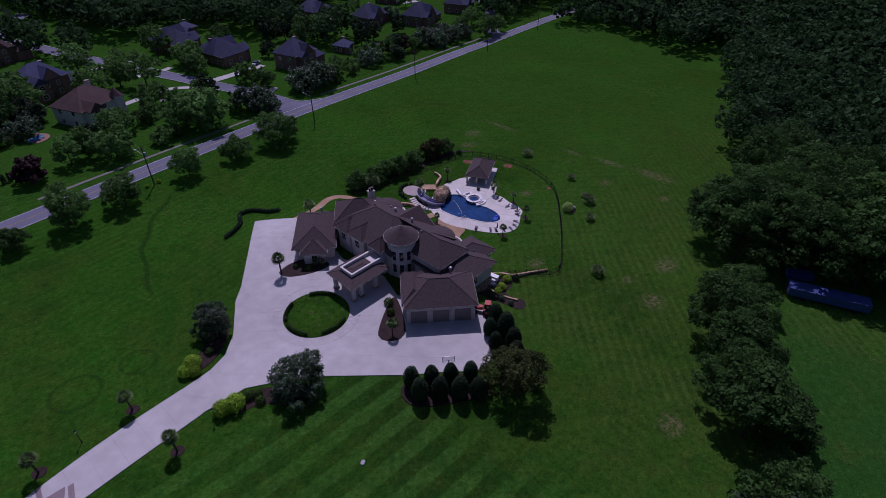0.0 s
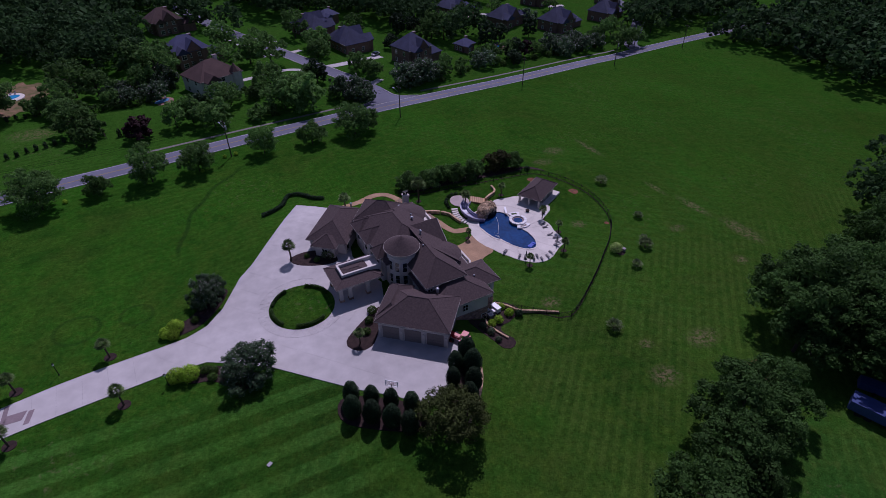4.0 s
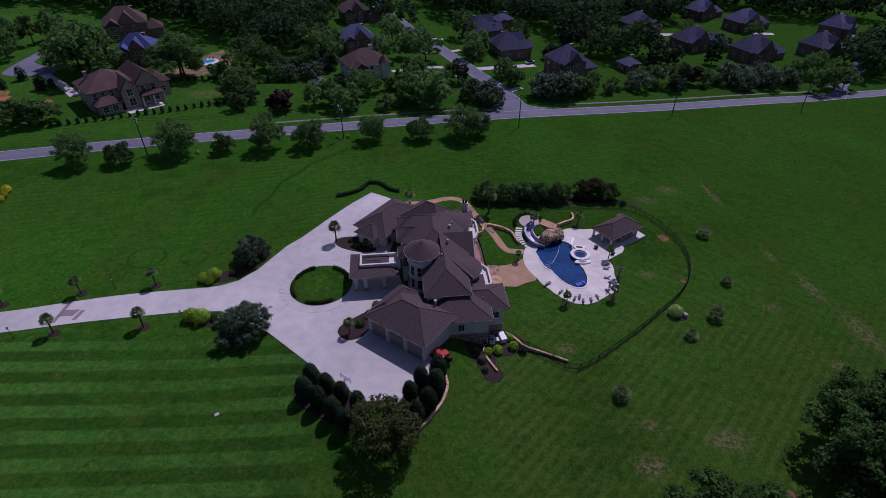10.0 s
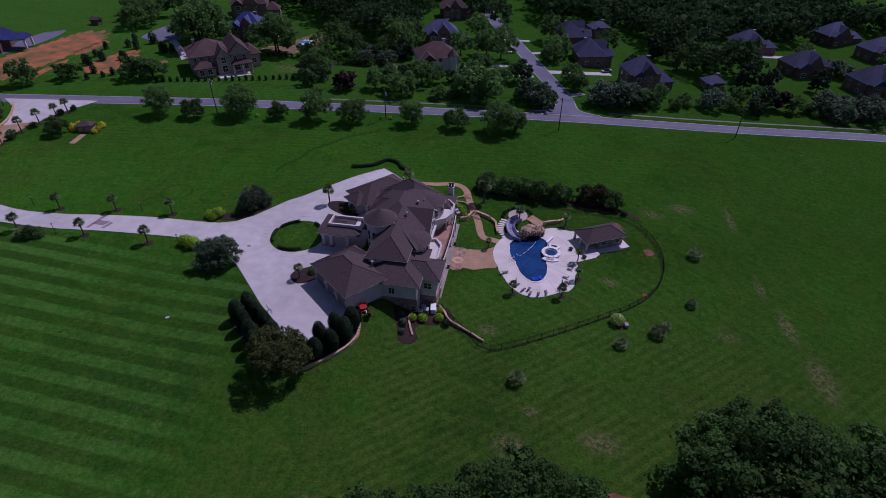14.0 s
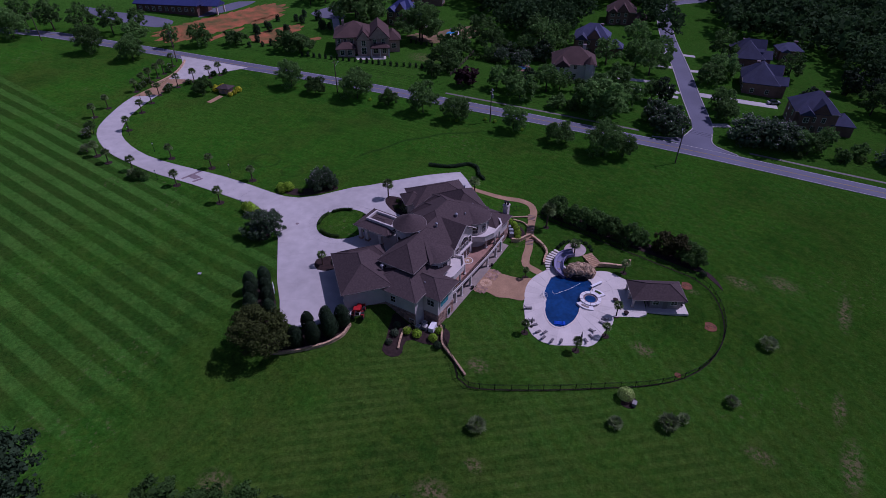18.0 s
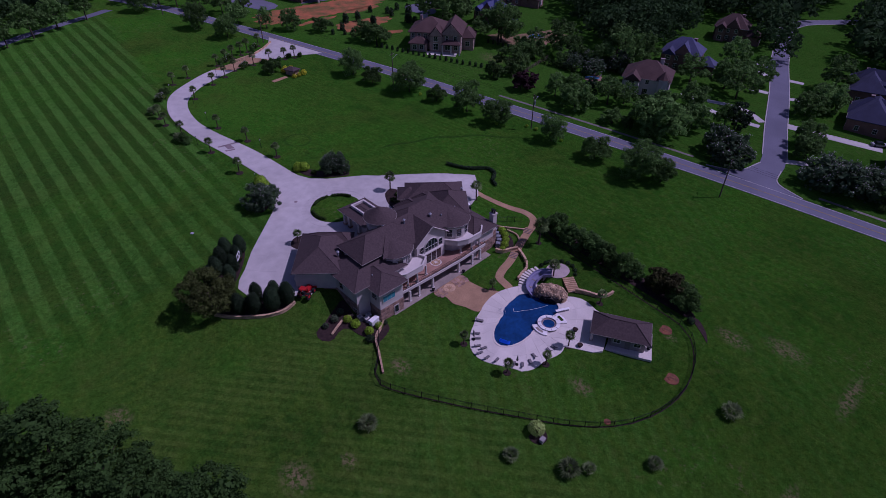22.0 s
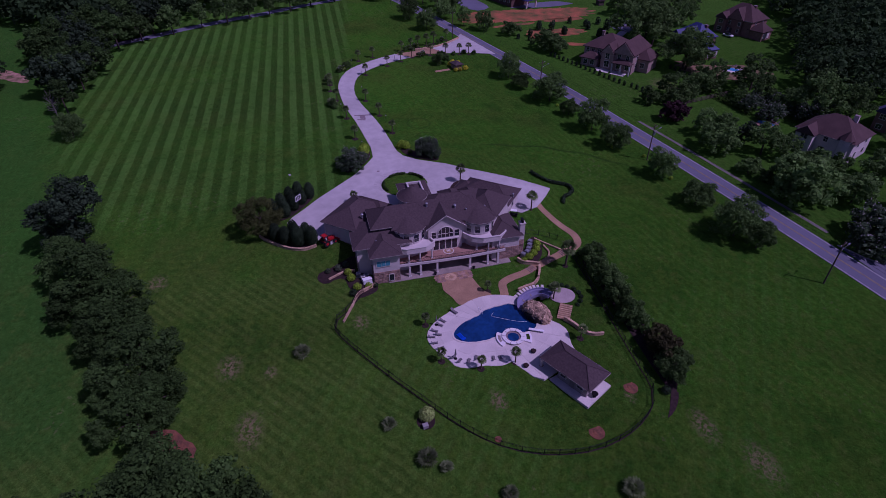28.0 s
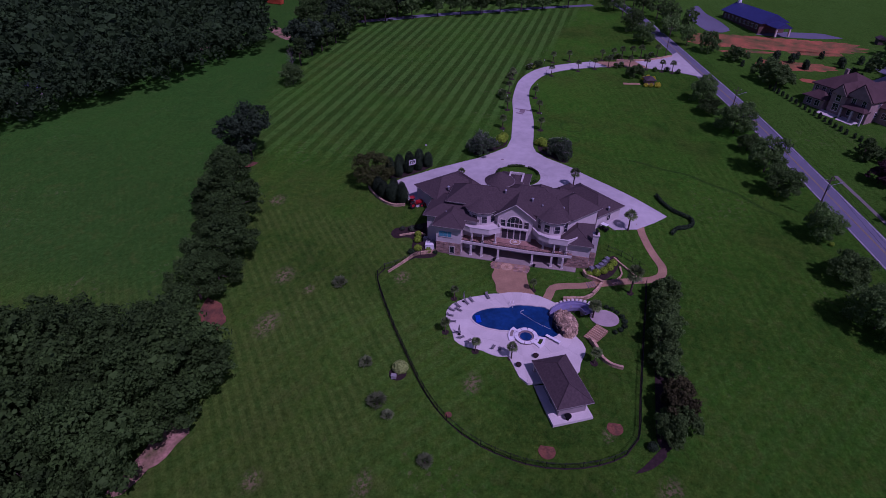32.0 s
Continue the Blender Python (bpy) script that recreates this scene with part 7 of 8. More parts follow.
# red tractor
tr = thing("tractor", "small red tractor parked on the grass by the garage", "tractor", pose(-32.3, -30.0, Tz(-32.3, -30.0), 0, 0, 120) @ Matrix.Scale(1.2, 4))
b_ = boxes((0.1, 1.5, -0.35, 0.35, 0.55, 1.15))
bmesh.ops.bevel(b_, geom=b_.edges[:], offset=0.1, segments=2, affect="EDGES")
part("hood", b_, M_RED, tr)
part("fenders", boxes((-1.0, -0.1, -0.85, -0.5, 0.9, 1.1), (-1.0, -0.1, 0.5, 0.85, 0.9, 1.1)), M_RED, tr)
part("seat", boxes((-0.8, -0.35, -0.25, 0.25, 0.85, 0.98), (-0.85, -0.75, -0.25, 0.25, 0.95, 1.35)), M_RUBBER, tr)
part("canopy", boxes((-0.95, -0.1, -0.5, 0.5, 1.95, 2.02)), M_RED, tr)
part("roll_bar", boxes((-0.94, -0.87, -0.52, -0.46, 0.9, 2.0), (-0.94, -0.87, 0.46, 0.52, 0.9, 2.0), (-0.2, -0.14, -0.52, -0.46, 0.9, 2.0), (-0.2, -0.14, 0.46, 0.52, 0.9, 2.0)), M_IRON, tr)
part("bucket", boxes((1.7, 2.2, -0.75, 0.75, 0.15, 0.6), (1.4, 1.8, -0.5, -0.4, 0.4, 0.5), (1.4, 1.8, 0.4, 0.5, 0.4, 0.5)), M_RED, tr)
for x, r in ((-0.55, 0.6), (1.15, 0.38)):
    for y in (-0.72, 0.72):
        b_ = bmesh.new()
        cyl(b_, 0, 0, -0.16, 0.16, r, n=18, m=pose(x, y, r, 90))
        w = part("wheel", b_, M_RUBBER, tr)
        b_ = bmesh.new()
        cyl(b_, 0, 0, -0.17, 0.17, r * 0.5, n=12, m=pose(x, y, r, 90))
        part("rim", b_, M_RED, w)

# plant by the south-east corner and the chimney
for x, y, r, lab in ((-23.2, -24.9, 0, 1), (-22.3, -24.1, 5, 1), (-22.9, -23.3, 5, 1), (-21.8, 10.5, 35, 2), (-22.4, 11.6, 35, 2), (-23.3, 12.3, 35, 2), (-24.3, 12.9, 35, 2), (-25.3, 13.4, 35, 2)):
    e = thing("air_conditioner", "grey square outdoor air-conditioning unit", "air conditioner", pose(x, y, Tz(x, y), 0, 0, r))
    part("casing", boxes((-0.42, 0.42, -0.42, 0.42, 0, 0.85)), M_METAL, e)
    part("top_panel", boxes((-0.44, 0.44, -0.44, 0.44, 0.85, 0.88)), M_TRIM if lab == 1 else M_METAL, e)
    part("fan_guard", cyls((0, 0, 0.88, 0.92, 0.3), n=18), M_METAL, e)
    part("pad", boxes((-0.5, 0.5, -0.5, 0.5, -0.2, 0.05)), M_KERB, e)
e = thing("generator", "white metal standby generator on a pad", "generator", pose(-21.1, -23.4, Tz(-21.1, -23.4), 0, 0, 100))
part("casing", boxes((-0.9, 0.9, -0.45, 0.45, 0.05, 1.1)), M_WHITE, e)
part("lid", boxes((-0.95, 0.95, -0.5, 0.5, 1.1, 1.2)), M_WHITE, e)
part("pad", boxes((-1.1, 1.1, -0.65, 0.65, -0.3, 0.06)), M_KERB, e)

# golf cart on the drive beside the north wing
gc = thing("golf_cart", "small black golf cart with a white roof by the north wing", "golf cart", pose(-33.1, 12.3, Tz(-33.1, 12.3, 0.06), 0, 0, 60) @ Matrix.Scale(0.8, 4))
b_ = boxes((-1.1, 1.1, -0.55, 0.55, 0.3, 0.62), (0.55, 1.15, -0.5, 0.5, 0.6, 0.95))
part("body", b_, M_IRON, gc)
part("seat", boxes((-0.6, 0.0, -0.5, 0.5, 0.62, 0.8), (-0.7, -0.55, -0.5, 0.5, 0.7, 1.25)), M_RUBBER, gc)
part("roof", boxes((-1.0, 0.8, -0.6, 0.6, 1.78, 1.86)), M_WHITE, gc)
for x in (-0.9, 0.7):
    for y in (-0.5, 0.5):
        part("post", boxes((x - 0.03, x + 0.03, y - 0.03, y + 0.03, 0.6, 1.8)), M_IRON, gc)
for x in (-0.75, 0.8):
    for y in (-0.5, 0.5):
        b_ = bmesh.new()
        cyl(b_, 0, 0, -0.1, 0.1, 0.24, n=12, m=pose(x, y, 0.24, 90))
        part("wheel", b_, M_RUBBER, gc)

# gatehouse
gh = thing("gatehouse", "small brown-roofed brick pump house among lime shrubs", "shed", pose(-129.2, 25.4, Tz(-129.2, 25.4), 0, 0, 15))
part("wall", boxes((-1.8, 1.8, -1.3, 1.3, -0.3, 1.7)), M_STONE, gh)
part("roof", hips(-2.3, 2.3, -1.8, 1.8, 1.8, 0.9), M_ROOF, gh)
part("door", boxes((-0.4, 0.4, -1.36, -1.28, 0, 1.6)), M_GARAGE, gh)
part("path", ribbons([(-127.3, 16.9), (-128.3, 22.6)], -0.8, 0.8, 0.05, 0.1), M_STAMP, None, "short tan path to the pump house", "path", "structure")
tree("lowtree", -134.1, 20.8, 4.4, "dark rounded tree beside the pump house", wide=1.0)

# ---- neighbouring houses ----
M_BRICK = mat("red_brown_brick", (0.20, 0.11, 0.09), 0.9, 0.2, 0.8, 8, 0.3, rnd=0.3)
M_GREYROOF = mat("blue_grey_shingles", (0.060, 0.064, 0.125), 0.9, 0.2, 0.4, 8, 0.3, rnd=0.3)
M_BROWNROOF = mat("red_brown_shingles", (0.088, 0.052, 0.048), 0.9, 0.2, 0.4, 8, 0.3)
M_BLUEROOF = mat("blue_metal_roof", (0.04, 0.05, 0.16), 0.5, 0.12, 0.4, 6, 0.05)
M_ORANGE = mat("orange_container_paint", (0.45, 0.09, 0.03), 0.6, 0.2, 0.5, 6, 0.1)
M_TARP = mat("blue_trailer_paint", (0.05, 0.075, 0.22), 0.7, 0.2, 0.5, 6, 0.05)


def neighbour(x, y, rz, L, W, H, roof, wall, label, wing=0.45, chimney=True, rise=None, dormers=0, out=2.6, garage=False):
    """A detached house: main block, projecting gabled wing, windows, doors, chimney."""
    e = thing("neighbour_house", label, "house", pose(x, y, Tz(x, y), 0, 0, rz), "houses of the neighbourhood")
    part("wall", boxes((-L / 2, L / 2, -W / 2, W / 2, -1.5, H)), wall, e)
    r = part("roof", hips(-L / 2 - 0.5, L / 2 + 0.5, -W / 2 - 0.5, W / 2 + 0.5, H, rise or W * (0.46 if garage else 0.38)), roof, e)
    for y0 in (-W / 2 - 0.58, W / 2 + 0.5):
        part("gutter", boxes((-L / 2 - 0.56, L / 2 + 0.56, y0, y0 + 0.08, H - 0.25, H - 0.02)), M_GUTTER, r)
    ww = L * 0.3
    for sx in ((-1, 1) if L > 17 else (-1,)):
        cx_ = sx * L * wing * 0.62
        d0 = -W / 2 - out
        part("wing_wall", boxes((cx_ - ww / 2, cx_ + ww / 2, d0, 0, -1.5, H - 0.2)), wall, e)
        part("wing_roof", hips(cx_ - ww / 2 - 0.4, cx_ + ww / 2 + 0.4, d0 - 0.5, W * 0.35, H - 0.05, ww * 0.48, gy0=(sx < 0)), roof, e)
        for z in ([0.9, 3.9] if H > 5 else [0.9]):
            window(cx_, d0, z, ww * 0.4, 1.5, 270, e)
        k = bmesh.new()
        prism(k, [(cx_ - ww / 2 - 0.2, H - 0.1), (cx_ + ww / 2 + 0.2, H - 0.1), (cx_, H + ww * 0.44)], -d0 - 0.12, -d0 + 0.1)
        bmesh.ops.transform(k, matrix=Matrix(((1, 0, 0, 0), (0, 0, -1, 0), (0, 1, 0, 0), (0, 0, 0, 1))), verts=k.verts)
        if sx < 0:
            part("gable_wall", k, wall, e)
        else:
            k.free()
    for i in range(int(L / 3.2)):
        u = -L / 2 + 1.6 + 3.2 * i
        for z in ([0.9, 3.9] if H > 5 else [0.9]):
            window(u, W / 2, z, 1.1, 1.4, 90, e)
            if abs(u) < L * 0.12:
                window(u, -W / 2, z, 1.1, 1.4, 270, e)
    for z in ([0.9, 3.9] if H > 5 else [0.9]):
        for v in (-W * 0.22, W * 0.22):
            window(L / 2, v, z, 1.1, 1.4, 0, e), window(-L / 2, v, z, 1.1, 1.4, 180, e)
    part("door", boxes((-0.55, 0.55, -W / 2 - (0.97 if garage else 0.07), -W / 2 + 0.02, 0, 2.2)), M_WOOD, e)
    far_x = L / 2
    if garage:
        far_x = L / 2 + 5.6
        part("garage_wall", boxes((L / 2, far_x, -W * 0.47, W * 0.12, -1.5, 2.9)), wall, e)
        part("garage_roof", hips(L / 2 - 1.2, far_x + 0.4, -W * 0.47 - 0.4, W * 0.12 + 0.4, 2.9, W * 0.27), roof, e)
        g0, g1 = -L * 0.16, L * 0.27
        part("cross_roof", hips(g0 - 0.3, g1 + 0.3, -W / 2 - 1.3, W / 2 + 0.9, H + 0.02, (g1 - g0) * 0.66, gy0=True), roof, e)
        part("cross_wall", boxes((g0, g1, -W / 2 - 0.9, 0, -1.5, H)), wall, e)
        for z in ([0.9, 3.7] if H > 5 else [0.9]):
            for u in (g0 + 1.2, g1 - 1.2):
                window(u, -W / 2 - 0.9, z, 1.0, 1.4, 270, e)
        k = bmesh.new()
        prism(k, [(g0, H), (g1, H), ((g0 + g1) / 2, H + (g1 - g0) * 0.6)], W / 2 + 0.9, W / 2 + 1.42)
        bmesh.ops.transform(k, matrix=Matrix(((1, 0, 0, 0), (0, 0, -1, 0), (0, 1, 0, 0), (0, 0, 0, 1))), verts=k.verts)
        part("cross_gable", k, wall, e)
    for k in range(2):
        part("garage_door", boxes((far_x - 0.02, far_x + 0.07, -W * 0.42 + 2.7 * k - 0.1, -W * 0.42 + 2.7 * k + 2.2, 0, 2.2)), M_TRIM, e, "pale garage door")
    if chimney:
        c_ = part("chimney", boxes((L * 0.18, L * 0.18 + 1.2, W * 0.1, W * 0.1 + 0.9, H - 1, H + W * 0.38 + 0.2)), wall, e)
        part("chimney_cap", boxes((L * 0.18 - 0.1, L * 0.18 + 1.3, W * 0.1 - 0.1, W * 0.1 + 1.0, H + W * 0.38 + 0.2, H + W * 0.38 + 0.35)), M_STAMP_D, c_)
    for k in range(dormers):
        u = -L * 0.28 + L * 0.28 * k
        d_ = part("dormer", boxes((u - 0.8, u + 0.8, -W / 2 + 0.6, -W / 2 + 3.4, H, H + 2.0)), M_TRIM, e, "pale dormer")
        part("dormer_roof", hips(u - 1.1, u + 1.1, -W / 2 + 0.3, -W / 2 + 4.6, H + 2.0, 1.0, gy0=True), roof, d_)
        window(u, -W / 2 + 0.6, H + 0.5, 0.8, 1.2, 270, e)
    return e


LABEL = "two-storey %s house with %s hip roof"
M_TANBRICK = mat("pale_tan_brick", (0.36, 0.26, 0.22), 0.9, 0.2, 0.8, 8, 0.3)


def gable(e, x0, x1, y, z, rise, wall):
    """The triangle of wall under a gable that faces the front."""
    k = bmesh.new()
    prism(k, [(x0, z), (x1, z), ((x0 + x1) / 2, z + rise)], -y, -y + 0.14)
    bmesh.ops.transform(k, matrix=Matrix(((1, 0, 0, 0), (0, 0, -1, 0), (0, 1, 0, 0), (0, 0, 0, 1))), verts=k.verts)
    part("gable_wall", k, wall, e)


b_h = thing("neighbour_house", "large two-storey tan brick house with gabled red-brown roofs", "house", pose(-122.2, 86.0, Tz(-122.2, 86.0), 0, 0, 38) @ Matrix.Scale(1.12, 4), "houses of the neighbourhood")
part("wall", boxes((-8.8, 3.0, -5.6, 6.6, -2, 5.6)), M_TANBRICK, b_h)
part("wall", boxes((2.2, 8.8, -7.0, 7.4, -2, 5.4)), M_TANBRICK, b_h)
part("wall", boxes((-1.6, 2.6, -7.8, -5.0, -2, 5.2)), M_TANBRICK, b_h)
part("wall", boxes((-8.2, -2.6, -8.6, -5.4, -2, 2.7)), M_TANBRICK, b_h)
part("roof", hips(-9.4, 4.4, -6.2, 7.2, 5.6, 3.7), M_BROWNROOF, b_h)
part("wall", boxes((8.6, 12.6, -2.6, 5.4, -2, 3.6)), M_TANBRICK, b_h)
part("wing_roof", hips(7.4, 13.2, -3.2, 6.0, 3.6, 2.4), M_BROWNROOF, b_h)
window(10.6, -2.6, 0.8, 1.4, 1.5, 270, b_h)
part("wing_roof", hips(1.7, 9.3, -7.5, 8.0, 5.4, 3.9, gy0=True), M_BROWNROOF, b_h)
gable(b_h, 2.0, 9.0, -7.52, 5.3, 3.6, M_TANBRICK)
part("cross_roof", hips(-2.0, 3.0, -8.2, 1.6, 5.2, 2.9, gy0=True), M_BROWNROOF, b_h)
gable(b_h, -1.7, 2.7, -8.22, 5.1, 2.6, M_TANBRICK)
part("porch_roof", hips(-8.8, -2.0, -9.3, -4.4, 2.75, 1.7), M_BROWNROOF, b_h)
part("porch_roof", hips(2.6, 9.0, -9.2, -6.2, 2.75, 1.1), M_BROWNROOF, b_h)
for x in (2.9, 5.8, 8.7):
    part("column", boxes((x - 0.2, x + 0.2, -9.0, -8.6, -1, 2.7)), M_TRIM, b_h)
for x, y, z, w_, h_ in ((4.2, -7.0, 3.5, 1.0, 1.5), (7.0, -7.0, 3.5, 1.0, 1.5), (0.5, -7.8, 3.3, 1.3, 1.7), (0.5, -7.8, 0.6, 1.6, 2.0), (4.4, -7.0, 0.4, 1.7, 2.1), (7.2, -7.0, 0.4, 1.2, 2.0), (-3.4, -5.6, 3.7, 1.0, 1.4), (-5.6, -5.6, 3.7, 1.0, 1.4), (-7.6, -5.6, 3.7, 1.0, 1.4), (-4.2, -8.6, 0.7, 1.3, 1.5), (-6.6, -8.6, 0.7, 1.3, 1.5)):
    window(x, y, z, w_, h_, 270, b_h)
for y in (-3.5, 0.0, 3.5):
    for z in (0.9, 3.6):
        window(-8.8, y, z, 1.1, 1.4, 180, b_h), window(8.8, y, z, 1.1, 1.4, 0, b_h)
c_ = part("chimney", boxes((-6.6, -5.8, 2.2, 3.0, 5.0, 8.9)), M_TANBRICK, b_h)
part("chimney_cap", boxes((-6.7, -5.7, 2.1, 3.1, 8.9, 9.0)), M_STAMP_D, c_)
t_h = neighbour(-47.0, 114.0, 22, 15, 12, 5.6, M_BROWNROOF, M_STUCCO, LABEL % ("cream", "red-brown"))
part("bay_wall", cyls((5.4, -5.6, -1, 6.2, 1.7), n=8), M_STUCCO, t_h)
part("bay_roof", cyls((5.4, -5.6, 6.2, 8.6, 2.1, 0.05), n=8), M_BROWNROOF, t_h)
for x, y, rz, L, W, H, rf, wl, dn in ((-51, 146, 15, 17, 11, 6, M_GREYROOF, M_BRICK, 0), (13, 146, 100, 20, 12, 4.2, M_GREYROOF, M_BRICK, 0), (31, 121, 15, 15, 12, 6.4, M_GREYROOF, M_BRICK, 0), (5, 172, 105, 22, 11, 4.6, M_GREYROOF, M_BRICK, 3), (19, 192, 20, 9, 7, 4, M_GREYROOF, M_BRICK, 0),
                                     (88, 190, 15, 17, 12, 5, M_GREYROOF, M_BRICK, 0), (105, 164, 15, 20, 12, 4.6, M_GREYROOF, M_BRICK, 0), (138, 222, 20, 18, 12, 5, M_GREYROOF, M_BRICK, 0), (149, 196, 15, 20, 12, 5, M_GREYROOF, M_BRICK, 0), (126, 147, 15, 20, 13, 5.2, M_GREYROOF, M_BRICK, 0),
                                     (-129.5, 125.5, 8, 15, 10, 6, M_BLUEROOF, M_BRICK, 0), (-146, 160, 20, 20, 13, 6, M_BROWNROOF, M_BRICK, 0), (-54, 196, 15, 16, 11, 5.5, M_BROWNROOF, M_BRICK, 0), (160, 150, 20, 18, 12, 5, M_GREYROOF, M_BRICK, 0),
                                     (205, 62, 60, 12, 8, 3.5, M_GREYROOF, M_STUCCO, 0), (60, 128, 15, 7, 6, 3.2, M_GREYROOF, M_BRICK, 0), (190, 180, 30, 18, 12, 5, M_GREYROOF, M_BRICK, 0)):
    neighbour(x, y, rz, L * (0.8 if L > 11 else 1.0), W * 0.92, H, rf, wl, LABEL % ("brick", "brown" if rf is M_BROWNROOF else "grey") if H > 4.9 else "low brick house with grey hip roof", dormers=dn, garage=L > 11)
sch = thing("hall_building", "long low hall with blue metal roof by the car park", "building", pose(-215, 73, Tz(-215, 73), 0, 0, 22))
part("wall", boxes((-14, 14, -6, 6, -1, 3.6)), M_BRICK, sch)
part("roof", hips(-14.8, 14.8, -7, 7, 3.6, 3.4, gx0=True, gx1=True), M_BLUEROOF, sch)
part("porch_roof", hips(13, 22, -3.5, 3.5, 3.0, 1.8, gx1=True), M_BLUEROOF, sch)
part("steeple", cyls((-13, 0, 6.6, 9.0, 0.9, 0.8), (-13, 0, 9.0, 14.0, 0.7, 0.05), n=8), M_WHITE, sch, "white pointed steeple")
for x, y in ((21.4, -3.0), (21.4, 3.0)):
    part("column", boxes((x - 0.3, x + 0.3, y - 0.3, y + 0.3, -0.5, 3.1)), M_TRIM, sch)
for k in range(9):
    window(-12 + 3 * k, -6, 1.0, 1.2, 1.5, 270, sch)
sheet("car_park", [(-205, 76), (-199, 72), (-197.5, 92), (-201, 106), (-206, 100), (-205.5, 88)], 0.06, M_ASPH, "grey asphalt yard east of the hall", "car park", 4)
sheet("car_park", [(-252, 54), (-229, 47), (-206, 50), (-198, 55), (-202, 62), (-212, 61), (-232, 56)], 0.06, M_ASPH, "grey asphalt car park of the hall", "car park", 4)
sheet("road", [(-168.7, 107.9), (-170.2, 118.3), (-168.8, 135.7), (-165.3, 132.9), (-165.6, 122.1), (-161.8, 118.8), (-156.0, 116.3), (-153.4, 110.7), (-160.5, 106.3)], 0.06, M_ASPH, "asphalt cul-de-sac among the houses", "road", 3)
shed = thing("field_shed", "small dark wooden field shed", "shed", pose(-196, 118, Tz(-196, 118)))
part("wall", boxes((-1.6, 1.6, -1.4, 1.4, 0, 2.2)), M_WOOD, shed)
part("roof", hips(-2, 2, -1.8, 1.8, 2.2, 1.0, gx0=True, gx1=True), M_ROOF, shed)
for pts, w in (([(-9.5, 121), (-18.7, 126), (-28, 123), (-37, 119.5)], 1.3), ([(-8.9, 117), (-19, 115.5), (-26, 116.3)], 1.2), ([(-4, 124.6), (7.4, 127.3), (21.5, 131.2)], 1.9), ([(1.0, 97), (6, 101), (10, 104)], 1.3), ([(-12, 147.5), (-7, 150)], 1.3), ([(-18.5, 165.5), (-13, 167)], 1.3), ([(-18, 147), (-24, 145.8)], 1.3), ([(-24, 163.4), (-30, 166)], 1.3), ([(-27.5, 173.7), (-33, 174)], 1.3), ([(92, 184), (106, 186), (116, 182)], 2.2), 
               ([(-157, 110.4), (-149, 102), (-143.4, 96), (-137.8, 89)], 1.5), ([(100, 172), (112, 176)], 2.0), ([(150, 186), (160, 184)], 2.0)):
    part("driveway", ribbons(curve(pts, 2), -w, w, 0.06, 0.1), M_CONC, None, "pale concrete driveway of a neighbouring house", "driveway", "structure")
for pts in ([(-119.3, 77.2), (-115.9, 81.9), (-112.8, 78.3), (-116.1, 74.8)], [(-115.5, 82.4), (-110.4, 84.9), (-108.4, 82.2), (-112.0, 78.9)]):
    part("patio", drape(pts, 0.12, 3, 0.2), M_DECK, None, "square pale concrete patio behind the brown-roofed house", "patio", "structure")
part("lane", ribbons(curve([(-176, -108), (-184, -94), (-188.7, -86), (-194.7, -77), (-200.5, -66), (-206, -55.6), (-211, -44.5), (-220, -28.4), (-228.5, -13.6), (-238, 2)], 4.0), -2.2, 2.2, 0.06, 0.15), M_ASPH, None, "narrow asphalt lane behind a row of trees", "road", "structure")
for k, (x, y, h) in enumerate(((-182, -90, 11), (-188.5, -79, 12), (-195.5, -68.5, 11), (-200, -58.4, 13), (-203.5, -49, 12), (-207, -40.5, 11), (-213, -31, 13), (-219.5, -21.5, 12), (-226, -9.5, 12))):
    tree(("oak_far", "oak2_far", "oak3_far")[k % 3], x, y, h, "leafy tree in a row along the lane", group="trees along the lane")
for x, y, h in ((91.0, 107.4, 2.4), (95.9, 107.7, 2.6), (101.6, 108.0, 2.6), (104.9, 108.9, 2.4), (108.0, 109.0, 2.4), (121.2, 112.5, 2.6), (126.4, 115.8, 2.6), (64.0, 102.6, 2.2), (42.5, 99.9, 2.2), (46.4, 101.8, 2.2), (30.5, 93.2, 2.0), (70, 103.4, 2.4), (82, 105.8, 2.4)):
    tree("boxglobe", x, y, h, "round clipped shrub beside the pavement", "shrub", "shrub", group="round shrubs along the road")
for x, y in ((-76, 118.7), (-72.5, 119), (-69, 119.2), (-65.5, 119.4), (-62.5, 119.6), (-79, 115)):
    tree("crape_far", x, y, 4.2, "crape myrtle in a flowering garden hedge", "tree", "tree", group="flowering hedge of crape myrtles")
for x, y, r, w in ((-64.5, 107.5, 2.0, 3.2), (-106.5, 126.4, 2.6, 3.8), (78, 128, 1.8, 2.6), (8, 186, 2.2, 3)):
    e = thing("garden_pool", "small blue garden pool with pale paving", "pool", pose(x, y, Tz(x, y), 0, 0, 30))
    part("paving", cyls((0, 0, -0.6, 0.1, r + 1.6), n=20), M_BED if x > -90 else M_DECK, e)
    g = cyls((0, 0, 0.02, 0.14, 1.0), n=24)
    bmesh.ops.transform(g, matrix=Matrix.Diagonal((w * 0.8, r * 0.7, 1, 1)), verts=g.verts)
    part("water", g, mat("bright_pool_water", (0.03, 0.28, 0.55), 0.08, 0.1, 1, 3, 0.05) if x < -100 or x > 0 else M_PLASTER, e)
    for k in range(4):
        g = copy_thing(first, pose(x - 2.5 + k * 1.3, y + r + 0.8, Tz(x, y, 0.1), 0, 0, 90))
